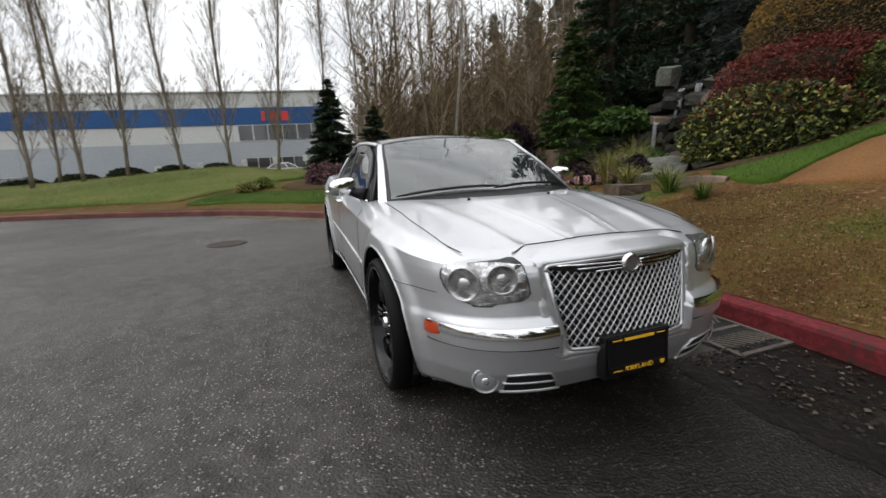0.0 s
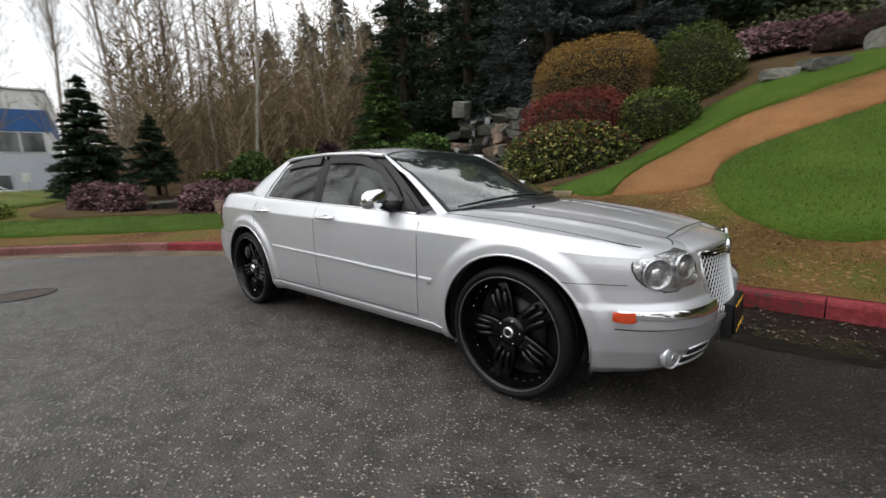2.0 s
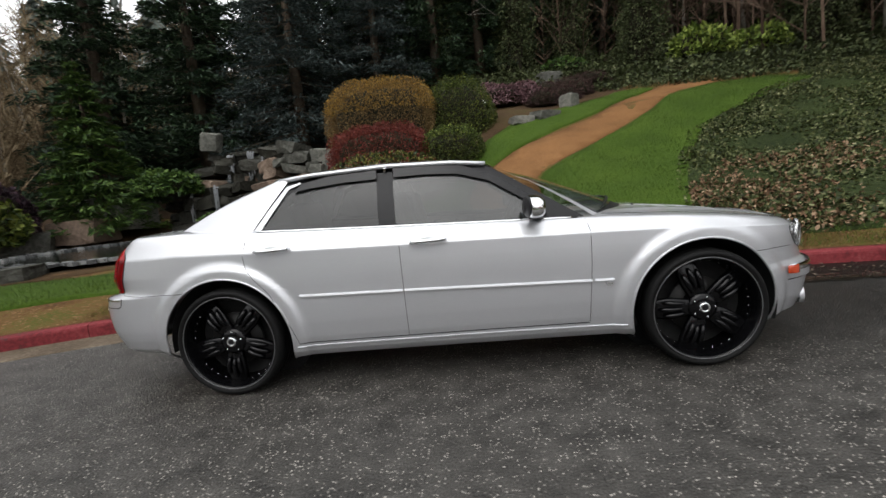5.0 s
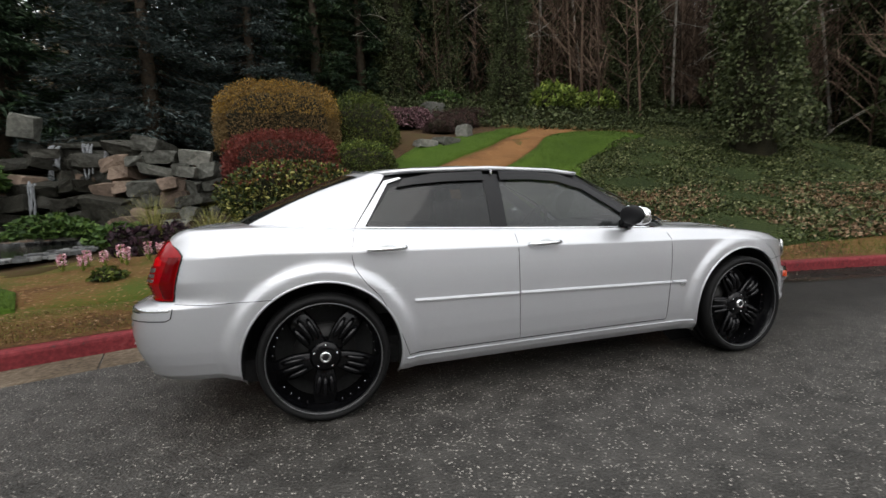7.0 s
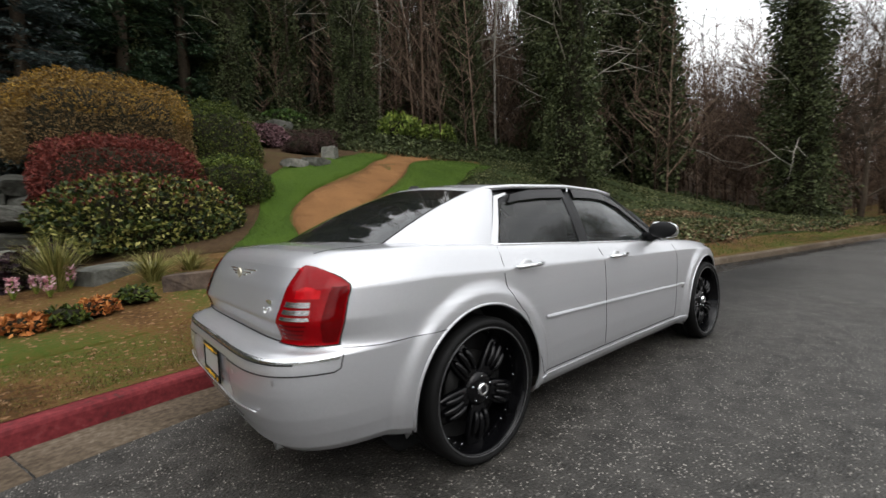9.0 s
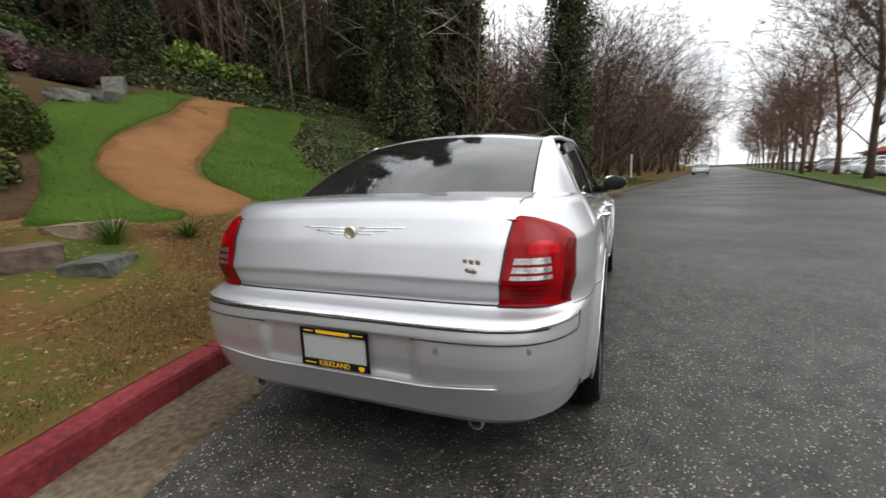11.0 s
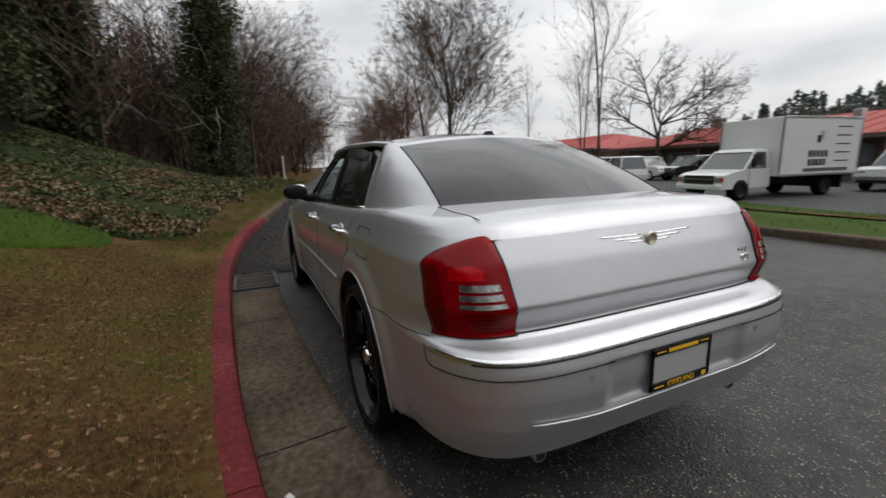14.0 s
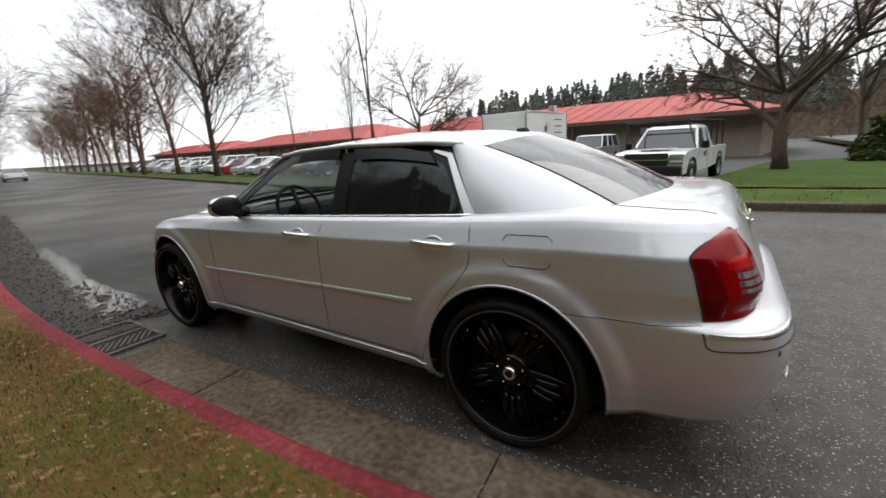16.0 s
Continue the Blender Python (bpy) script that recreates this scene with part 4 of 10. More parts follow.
def c_pillar(sign):
    """The broad painted pillar from the rear window's edge round to the door frame."""
    rows = []
    for v in np.linspace(-0.16, 1.0, 20):
        a = rear_edge(v)
        bx, bz = -1.325 + 0.225 * v, 1.072 + 0.325 * v
        b = np.array([bx, side_glass(bx, bz) + 0.003, bz])
        row = []
        for t in np.linspace(0, 1, 16):
            p = a + (b - a) * t
            k = 4 * t * (1 - t)
            row.append((p[0], sign * (p[1] + 0.040 * k * (1 - 0.6 * max(0, v))), p[2] + 0.012 * k))
        rows.append(row)
    bm = sheet(rows)
    bmesh.ops.recalc_face_normals(bm, faces=bm.faces)
    return bm


for sign in (1, -1):
    part("c_pillar", c_pillar(sign), M_PAINT, car, smooth=True)
    pts = [rear_edge(v) * (1, sign, 1) for v in np.linspace(-0.05, 0.93, 14)]
    part("rear_window_seal", tube([tuple(p) for p in pts], 0.004, 6), M_BLACK, car, smooth=True)
rows = []
for i in range(25):
    u = i / 24
    row = []
    for s in np.linspace(-1, 1, 31):
        xf = W_HI[0] - 0.16 * (1 - s * s)
        xr = R_HI[0] - 0.09 * (1 - s * s)
        x = xf + (xr - xf) * u
        xs = W_HI[0] + (R_HI[0] - W_HI[0]) * u
        ry, rz = rail(xs)
        crown = 0.062 * (1 - u) + 0.048 * u + 0.012 * math.sin(math.pi * u)
        edge = 0.0 if abs(s) < 0.999 else -0.006
        row.append((x, ry * s * 1.0, rz + crown * (1 - abs(s) ** 2.0) + edge))
    rows.append(row)
bm = sheet(rows)
bmesh.ops.recalc_face_normals(bm, faces=bm.faces)
part("roof", bm, M_PAINT, car, smooth=True)
for sign in (1, -1):
    pts = [(x, sign * (rail(x)[0] + 0.004), rail(x)[1] - 0.002) for x in np.linspace(-1.16, 0.27, 20)]
    part("roof_rail", tube(pts, 0.016, 8), M_PAINT, car, smooth=True)
    pts = [(x, sign * (rail(x)[0] - 0.05), rail(x)[1] + 0.0115) for x in np.linspace(-1.1, 0.2, 14)]
    part("roof_seam", tube(pts, 0.003, 5), M_SEAM, car)
fin = bmesh.new()
bmesh.ops.create_cone(fin, cap_ends=True, segments=16, radius1=0.035, radius2=0.022, depth=0.022, matrix=Matrix.Translation((-1.22, 0, 1.468)) @ Matrix.Diagonal((1.5, 0.8, 1, 1)))
part("aerial", fin, M_BLACK, car, "small dark roof aerial")

# ---- under the body ----
part("underbody", box(3.9, 1.5, 0.14, -0.05, 0, 0.29, 0.03), M_MATT, car)
for sx in (AXLE, -AXLE):
    for sign in (1, -1):
        rows = [[(sx + (ARCH + 0.004) * math.cos(a), sign * y, HUB_Z + (ARCH + 0.004) * math.sin(a)) for a in np.linspace(radians(-15), radians(195 if sx > 0 else 187), 40)] for y in (0.865, 0.80, 0.52)]
        bm = sheet(rows)
        part("wheel_arch_liner", bm, M_MATT, car, smooth=True)
        well = bmesh.new()
        bmesh.ops.create_circle(well, cap_ends=True, segments=40, radius=ARCH + 0.01, matrix=Matrix.Translation((sx, sign * 0.52, HUB_Z)) @ Matrix.Rotation(math.pi / 2, 4, "X"))
        part("wheel_well", well, M_MATT, car)
        lip = []
        for a in np.linspace(radians(-18), radians(198 if sx > 0 else 187), 48):
            x, z = sx + ARCH * math.cos(a), HUB_Z + ARCH * math.sin(a)
            lip.append((x, sign * (skin_y(x, max(0.21, z)) - 0.002), z))
        part("arch_lip", tube(lip, 0.0075, 6), M_PAINT, car, smooth=True)


# ---- wheels ----
def lathe(profile_pts, segments=64, axis_sign=1):
    """A turned body about y from (radius, y) points."""
    bm = bmesh.new()
    rings = []
    for r, y in profile_pts:
        rings.append([bm.verts.new((r * math.cos(2 * math.pi * k / segments), y * axis_sign, r * math.sin(2 * math.pi * k / segments))) for k in range(segments)])
    for a, b in zip(rings, rings[1:]):
        for k in range(segments):
            bm.faces.new((a[k], a[(k + 1) % segments], b[(k + 1) % segments], b[k]))
    bmesh.ops.recalc_face_normals(bm, faces=bm.faces)
    return bm


def wheel(sign):
    """One wheel under the car: y is measured outwards from its middle plane."""
    w = new("wheel")
    w.parent = car
    R = 0.366
    tyre = part("tyre", lathe([(0.312, -0.115), (0.33, -0.126), (0.350, -0.124), (0.361, -0.105), (R, -0.085), (R, -0.03), (R - 0.006, -0.028), (R - 0.006, -0.022), (R, -0.02), (R, 0.02), (R - 0.006, 0.022), (R - 0.006, 0.028), (R, 0.03), (R, 0.085), (0.361, 0.105),
                              (0.352, 0.122), (0.346, 0.1245), (0.343, 0.1265), (0.336, 0.1265), (0.330, 0.124), (0.318, 0.118), (0.312, 0.110)], 72, sign), M_TYRE, w, smooth=True)
    part("rim", lathe([(0.318, 0.108), (0.322, 0.117), (0.318, 0.1215), (0.310, 0.121), (0.304, 0.113), (0.301, 0.085), (0.292, 0.062), (0.285, 0.03), (0.28, -0.06), (0.28, -0.11)], 72, sign), M_RIM, w, "gloss black rim with a polished edge", smooth=True)
    part("rim_edge", lathe([(0.3125, 0.1212), (0.3155, 0.1232), (0.3185, 0.1216)], 72, sign), M_RIMEDGE, w, "thin bright rim edge", smooth=True)
    part("brake_disc", lathe([(0.06, -0.012), (0.18, -0.012), (0.18, 0.006), (0.06, 0.006)], 48, sign), M_DISC, w, smooth=True)
    part("wheel_back", lathe([(0.0, -0.06), (0.282, -0.06)], 40, sign), M_MATT, w)
    part("hub", lathe([(0.0, 0.080), (0.045, 0.080), (0.070, 0.075), (0.088, 0.062), (0.10, 0.0)], 40, sign), M_RIM, w, smooth=True)
    part("centre_cap", lathe([(0.0, 0.092), (0.018, 0.092), (0.024, 0.098), (0.031, 0.096), (0.034, 0.078)], 24, sign), M_CHROME, w, "chrome centre cap", smooth=True)
    part("cap_badge", lathe([(0.0, 0.0945), (0.018, 0.0945)], 24, sign), M_BLACK, w)
    for g in range(5):
        base = 2 * math.pi * g / 5 + math.pi / 2 + math.pi / 5
        ca, sa = math.cos(base), math.sin(base)

        def on_spoke(r, o, y):
            return (r * ca - o * sa, sign * y, r * sa + o * ca)

        # a tapered spoke with three raised, rounded fingers lying side by side on it
        rows_ = []
        for t in np.linspace(0, 1, 8):
            r, half_w = 0.055 + 0.230 * t, 0.040 + 0.036 * math.sin(math.pi * min(1, t * 0.62)) - 0.020 * t * t
            y = 0.058 + 0.010 * math.sin(math.pi * t) - 0.016 * t * t
            rows_.append([on_spoke(r, o * half_w, y + dy) for o, dy in ((-1.0, -0.030), (-1.0, -0.006), (-0.85, 0.0), (0.85, 0.0), (1.0, -0.006), (1.0, -0.030))])
        spoke = sheet(rows_)
        bmesh.ops.recalc_face_normals(spoke, faces=spoke.faces)
        part("spoke", spoke, M_RIM, w, smooth=True)
        for f in (-1, 0, 1):
            r0, r1 = (0.120, 0.262) if f == 0 else (0.110, 0.236)
            pts = [on_spoke(r0 + (r1 - r0) * t, f * (0.030 + 0.014 * t), 0.062 + 0.020 * math.sin(math.pi * (0.12 + 0.80 * t)) - 0.012 * t * t) for t in np.linspace(0, 1, 8)]
            part("spoke_finger", tube(pts, [0.006, 0.0125, 0.0145, 0.015, 0.0155, 0.0155, 0.014, 0.007], 8), M_RIM, w, smooth=True)
        bolt = bmesh.new()
        a = 2 * math.pi * g / 5 + math.pi / 2
        bmesh.ops.create_uvsphere(bolt, u_segments=8, v_segments=6, radius=0.0055, matrix=Matrix.Translation((0.066 * math.cos(a), sign * 0.078, 0.066 * math.sin(a))))
        part("wheel_bolt", bolt, M_CHROME, w, "small chrome bolt")
        for k in range(6):
            a = 2 * math.pi * g / 5 + math.pi / 2 + (k - 2.5) * 0.19
            rv = bmesh.new()
            bmesh.ops.create_uvsphere(rv, u_segments=6, v_segments=5, radius=0.0034, matrix=Matrix.Translation((0.284 * math.cos(a), sign * 0.040, 0.284 * math.sin(a))))
            part("rivet", rv, M_CHROME, w, "tiny chrome rivet")
    return w


for sx in (AXLE, -AXLE):
    for sign in (1, -1):
        w = wheel(sign)
        w.location = (sx, sign * 0.812, 0.366)
        w.rotation_euler = (0, radians(17 if sx > 0 else 4), 0)


# ---- seams ----
def seam(name, pts, r=0.0021, mat=None):
    return part(name, tube(pts, r, 5), mat or M_SEAM, car)


def side_seam(points, sign, off=0.0, step=0.04, r=0.0021, mat=None, name="panel_gap"):
    line = []
    for a, b in zip(points, points[1:]):
        n = max(2, int(math.dist(a, b) / step))
        line += [(a[0] + (b[0] - a[0]) * t, a[1] + (b[1] - a[1]) * t) for t in np.arange(n) / n]
    line.append(points[-1])
    return seam(name, [(x, sign * (skin_y(x, z) + off), z) for x, z in line], r, mat)


for sign in (1, -1):
    side_seam([(0.85, 0.975), (0.865, 0.90), (0.86, 0.7), (0.835, 0.33)], sign)
    side_seam([(-0.325, 1.028), (-0.318, 0.95), (-0.316, 0.33)], sign)
    side_seam([(-1.325, 1.07), (-1.345, 0.93), (-1.335, 0.86), (-1.28, 0.78), (-1.20, 0.69), (-1.12, 0.54), (-1.075, 0.42), (-1.045, 0.33)], sign)
    side_seam([(-1.045, 0.325), (-0.3, 0.325), (0.83, 0.325)], sign, 0.001, r=0.0035)
    side_seam([(1.055, 0.295), (0.3, 0.300), (-1.06, 0.300)], sign, 0.004, r=0.006, mat=M_PAINT, name="sill_edge")
    side_seam([(1.80, 0.692), (1.95, 0.69), (2.10, 0.688)], sign)
    side_seam([(-1.77, 0.728), (-1.9, 0.726), (-2.1, 0.724), (-2.255, 0.735)], sign)
    # bonnet edge
    xs = np.linspace(0.98, 2.12, 24)
    seam("bonnet_gap", [(x, sign * interp(x, [(0.9, 0.74), (1.6, 0.735), (2.0, 0.70), (2.12, 0.665)]), top_z(x, interp(x, [(0.9, 0.74), (1.6, 0.735), (2.0, 0.70), (2.12, 0.665)])) + 0.0005) for x in xs], 0.0026)
    # boot edge
    seam("boot_gap", [(x, sign * interp(x, [(-2.34, 0.66), (-2.1, 0.68), (-1.9, 0.66)]), top_z(x, interp(x, [(-2.34, 0.66), (-2.1, 0.68), (-1.9, 0.66)])) + 0.0005) for x in np.linspace(-2.265, -1.92, 10)], 0.0017)
    # side moulding
    for a, b in (((-1.0, 0.643), (-0.326, 0.625)), ((-0.310, 0.625), (0.855, 0.592)), ((0.872, 0.592), (0.985, 0.589))):
        rows = []
        for t in np.linspace(0, 1, 12):
            x, z = a[0] + (b[0] - a[0]) * t, a[1] + (b[1] - a[1]) * t
            y = skin_y(x, z)
            rows.append([(x, sign * (y - 0.002), z - 0.013), (x, sign * (y + 0.009), z - 0.010), (x, sign * (y + 0.012), z), (x, sign * (y + 0.009), z + 0.010), (x, sign * (y - 0.002), z + 0.013)])
        bm = sheet(rows)
        bmesh.ops.recalc_face_normals(bm, faces=bm.faces)
        part("side_moulding", bm, M_PAINT, car)
    badge = prism([(0.93, 0.580), (0.985, 0.580), (0.975, 0.560), (0.945, 0.558)], 0.006, "y", sign * (skin_y(0.95, 0.57) + 0.002))
    part("wing_badge", badge, M_CHROME, car, "small bright wing badge")
    # door handles
    for x0, z0 in ((-1.262, 0.958), (-0.250, 0.930)):
        h = new("door_handle")
        h.parent = car
        y0 = skin_y(x0 + 0.11, z0)
        pts = [(x0, sign * (y0 - 0.01), z0), (x0 + 0.012, sign * (y0 + 0.028), z0 + 0.001), (x0 + 0.06, sign * (y0 + 0.040), z0 + 0.002), (x0 + 0.17, sign * (y0 + 0.040), z0 + 0.003), (x0 + 0.218, sign * (y0 + 0.028), z0 + 0.004), (x0 + 0.232, sign * (y0 - 0.01), z0 + 0.004)]
        part("grip", tube(pts, [0.010, 0.013, 0.0135, 0.0135, 0.013, 0.010], 10), M_CHROME, h, "chrome bar grip", smooth=True)
        cup = bmesh.new()
        bmesh.ops.create_uvsphere(cup, u_segments=20, v_segments=10, radius=1, matrix=Matrix.Translation((x0 + 0.115, sign * (y0 - 0.006), z0)) @ Matrix.Diagonal((0.052, 0.010, 0.036, 1)))
        part("cup", cup, M_DULL, h, smooth=True)
# cowl, fuel flap
seam("fuel_flap_gap", [(x, (skin_y(x, z) + 0.0005), z) for x, z in [(-1.52, 1.02), (-1.70, 1.025), (-1.72, 1.01), (-1.72, 0.91), (-1.70, 0.893), (-1.54, 0.892), (-1.515, 0.91), (-1.505, 1.0), (-1.52, 1.02)]], 0.0024)
part("cowl", patch(**WS, s0=-0.96, s1=0.96, v0=-0.18, v1=-0.02, off=-0.012), M_BLACK, car, "black wiper cowl", smooth=True)

# ---- mirrors, wipers ----
for sign in (1, -1):
    mi = new("door_mirror")
    mi.parent = car
    cap = bmesh.new()
    bmesh.ops.create_uvsphere(cap, u_segments=28, v_segments=18, radius=1)
    for v in cap.verts:
        x, y, z = v.co
        x = x if x > 0 else max(x, -0.45)
        v.co = (math.copysign(abs(x) ** 0.8, x) * 0.066, math.copysign(abs(y) ** 0.7, y) * 0.102, math.copysign(abs(z) ** 0.75, z) * 0.064)
        v.co.z += -0.012 * v.co.y * sign / 0.102
    bmesh.ops.transform(cap, matrix=Matrix.Translation((0.525, sign * 0.955, 1.085)) @ Matrix.Rotation(radians(-8 * sign), 4, "Z"), verts=cap.verts)
    part("cap", cap, M_CHROME, mi, "chrome mirror cap", smooth=True)
    face = bmesh.new()
    bmesh.ops.create_uvsphere(face, u_segments=24, v_segments=12, radius=1, matrix=Matrix.Translation((0.492, sign * 0.954, 1.084)) @ Matrix.Rotation(radians(-8 * sign), 4, "Z") @ Matrix.Diagonal((0.024, 0.103, 0.065, 1)))
    part("housing", face, M_BLACK, mi, smooth=True)
    part("stalk", tube([(0.58, sign * 0.79, 1.02), (0.55, sign * 0.85, 1.03), (0.53, sign * 0.90, 1.05)], [0.05, 0.04, 0.035], 10), M_BLACK, mi, smooth=True)


def screen_point(s, v, off=0.0):
    c = np.array(W_LO) * (1 - v) + np.array(W_HI) * v
    bow, rise = 0.34 * (1 - v) - 0.16 * v, 0.045 * (1 - v) + 0.062 * v
    return (c[0] + bow * (1 - s * s) + off * 0.5, c[1] * s, c[2] + rise * (1 - s * s) + off + 0.02 * math.sin(math.pi * v))


for a, b in ((-0.86, -0.02), (-0.08, 0.80)):
    part("wiper", tube([screen_point(a + (b - a) * t, 0.035 + 0.05 * t * (1 - t) * 2 + 0.02 * t, 0.018) for t in np.linspace(0, 1, 9)], [0.005] + [0.009] * 7 + [0.005], 6), M_BLACK, car, "black wiper blade")
for sign in (1, -1):
    jet = bmesh.new()
    bmesh.ops.create_uvsphere(jet, u_segments=8, v_segments=6, radius=0.011, matrix=Matrix.Translation((1.335, sign * 0.287, top_z(1.335, 0.287) + 0.002)))
    part("washer_jet", jet, M_BLACK, car)
# crease and gap where the bonnet meets the nose
for sign in (1, -1):
    part("bonnet_crease", tube([(x, sign * interp(x, [(0.9, 0.36), (1.5, 0.255), (2.2, 0.145)]), top_z(x, interp(x, [(0.9, 0.36), (1.5, 0.255), (2.2, 0.145)])) - 0.003) for x in np.linspace(1.1, 2.14, 24)], [0.002] + [0.0034] * 22 + [0.002], 8), M_PAINT, car, smooth=True)
seam("bonnet_gap", [(2.150 + 0.06 * smooth(0.34, 0.47, abs(y)), y, top_z(2.150 + 0.06 * smooth(0.34, 0.47, abs(y)), y) + 0.001) for y in np.linspace(-0.47, 0.47, 61)], 0.0032)


# ---- lamps and nose ----
def nose_patch(edges, off, n=16, front=True):
    """edges: rows of (z, y inner, y outer) on the nose or tail, laid on the skin."""
    rows = []
    for z, y0, y1 in edges:
        rows.append([(skin_x(y, z, front) + (off if front else -off), y, z) for y in np.linspace(y0, y1, n)])
    bm = sheet(rows)
    bmesh.ops.recalc_face_normals(bm, faces=bm.faces)
    return bm


def corner_patch(edges, off, front, n=26):
    """edges: rows of (z, y at the inner end, x at the outer end on the side), laid round the corner of the skin."""
    rows = []
    for z, y0, x1 in edges:
        w, f, r = profile(x1, z)
        y1 = skin_y(x1, z)
        line = []
        nn, end, x0 = (N_F, f, X_F) if front else (N_R, r, X_R)

        def at(a):
            return np.array([x0 + (end - x0) * math.cos(a) ** (2 / nn), w * math.sin(a) ** (2 / nn)])

        aa = np.linspace(0.0, math.pi / 2, 500)
        pts = np.array([at(a) for a in aa])
        i0 = int(np.argmin(abs(pts[:, 1] - abs(y0)) + (pts[:, 0] - x0 < 0) * 9 if True else 0))
        side_part = np.where(abs(pts[:, 0] - x1) < 0.02)[0]
        i1 = int(np.argmin(abs(pts[:, 0] - x1)))
        seg = pts[min(i0, i1):max(i0, i1) + 1]
        arc = np.r_[0, np.cumsum(np.linalg.norm(np.diff(seg, axis=0), axis=1))]
        t = np.linspace(0, arc[-1], n)
        xs, ys = np.interp(t, arc, seg[:, 0]), np.interp(t, arc, seg[:, 1])
        tang = np.gradient(np.stack([xs, ys], 1), axis=0)
        nrm = np.stack([tang[:, 1], -tang[:, 0]], 1)
        nrm /= np.linalg.norm(nrm, axis=1)[:, None] + 1e-9
        if front and nrm[0, 0] < 0 or not front and nrm[0, 0] > 0:
            nrm = -nrm
        sgn = math.copysign(1, y0)
        k = np.sin(np.pi * np.clip(np.linspace(0.03, 0.97, n), 0, 1)) ** 0.5
        rows.append([(xs[i] + nrm[i, 0] * off * k[i], sgn * (ys[i] + nrm[i, 1] * off * k[i]), z) for i in range(n)])
    bm = sheet(rows)
    bmesh.ops.recalc_face_normals(bm, faces=bm.faces)
    return bm


for sign in (1, -1):
    # rear lamp
    la = new("rear_lamp")
    la.parent = car
    TL = [(0.752, 0.622, -2.262), (0.80, 0.628, -2.252), (0.86, 0.634, -2.238), (0.92, 0.641, -2.222), (0.965, 0.646, -2.205), (0.985, 0.649, -2.203), (1.01, 0.653, -2.225), (1.04, 0.657, -2.262), (1.065, 0.661, -2.29), (1.082, 0.668, -2.315)]

    def tl(z):
        return (z, sign * interp(z, [(q[0], q[1]) for q in TL]), interp(z, [(q[0], q[2]) for q in TL]))

    part("lens", corner_patch([tl(z) for z in np.linspace(0.752, 1.082, 24)], 0.016, False), M_RED, la, "red lamp lens", smooth=True)
    for z0, z1 in ((0.850, 0.864), (0.873, 0.892), (0.901, 0.922)):
        rows_ = []
        for z in (z0, z1):
            zz, y, x1 = tl(z)
            rows_.append((zz, y + sign * 0.018, x1 - 0.085))
        part("reversing_lens", corner_patch(rows_, 0.022, False, 18), M_WHITELENS, la, "clear ribbed reversing lens", smooth=True)
    gasket = [(z, tl(z)[1] - sign * 0.007, tl(z)[2] + 0.007) for z in np.linspace(0.746, 1.086, 24)]
    part("gasket", corner_patch(gasket, 0.004, False), M_SEAM, la, "dark lamp edge", smooth=True)
    band = [(z, sign * (0.800 + 0.05 * (z - 0.76)), tl(z)[2] - 0.004) for z in np.linspace(0.762, 0.978, 12)]
    part("side_band", corner_patch(band, 0.0172, False, 14), M_REDDARK, la, "deep red side band", smooth=True)
    glow = [(z, tl(z)[1] + sign * (0.022 + 0.30 * abs(z - 0.985) ** 1.2), tl(z)[2] - 0.045 - 0.10 * max(0, z - 1.0)) for z in np.linspace(0.934, 1.050, 12)]
    part("upper_bowl", corner_patch(glow, 0.0185, False, 20), M_REDBRIGHT, la, "bright red bowl in the lens", smooth=True)
    for z0 in (0.772, 0.790, 0.808, 0.826):
        rib = [(z, tl(z)[1] + sign * 0.020, tl(z)[2] - 0.085) for z in (z0, z0 + 0.003, z0 + 0.007)]
        part("lens_rib", corner_patch(rib, 0.0185, False, 18), M_REDDARK, la, smooth=True)
    # headlamp
    hl = new("headlamp")
    hl.parent = car
    HL = [(0.652, 0.60, 2.235), (0.662, 0.50, 2.205), (0.685, 0.452, 2.165), (0.72, 0.455, 2.135), (0.76, 0.460, 2.118), (0.80, 0.466, 2.112), (0.822, 0.472, 2.118), (0.834, 0.480, 2.130)]
    rows_ = [(z, sign * interp(z, [(q[0], q[1]) for q in HL]), interp(z, [(q[0], q[2]) for q in HL])) for z in np.linspace(0.652, 0.834, 14)]
    part("gasket", corner_patch([(z, y - sign * 0.007, x - 0.008) for z, y, x in [(0.646, rows_[0][1], rows_[0][2])] + rows_ + [(0.840, rows_[-1][1], rows_[-1][2])]], 0.002, True), M_SEAM, hl, "dark lamp edge", smooth=True)
    part("housing", corner_patch(rows_, 0.004, True), M_FACET, hl, "bright lamp housing", smooth=True)
    part("cover", corner_patch(rows_, 0.026, True), M_CLEAR, hl, "clear lamp cover", smooth=True)
    for y, z, r in ((0.690, 0.738, 0.070), (0.556, 0.760, 0.060)):
        x = skin_x(y, z, True)
        ang = math.atan2(skin_x(y - 0.03, z, True) - skin_x(y + 0.03, z, True), 0.06)
        m = Matrix.Translation((x + 0.004, sign * y, z)) @ Matrix.Rotation(sign * ang, 4, "Z") @ Matrix.Rotation(-math.pi / 2, 4, "Z")
        ring = lathe([(r + 0.002, -0.004), (r + 0.003, 0.007), (r, 0.010), (r - 0.004, 0.007), (r - 0.008, 0.004), (r * 0.66, 0.001), (r * 0.40, 0.0), (0.001, 0.0)], 36)
        bmesh.ops.transform(ring, matrix=m, verts=ring.verts)
        part("reflector", ring, M_FACET, hl, "round bright reflector", smooth=True)
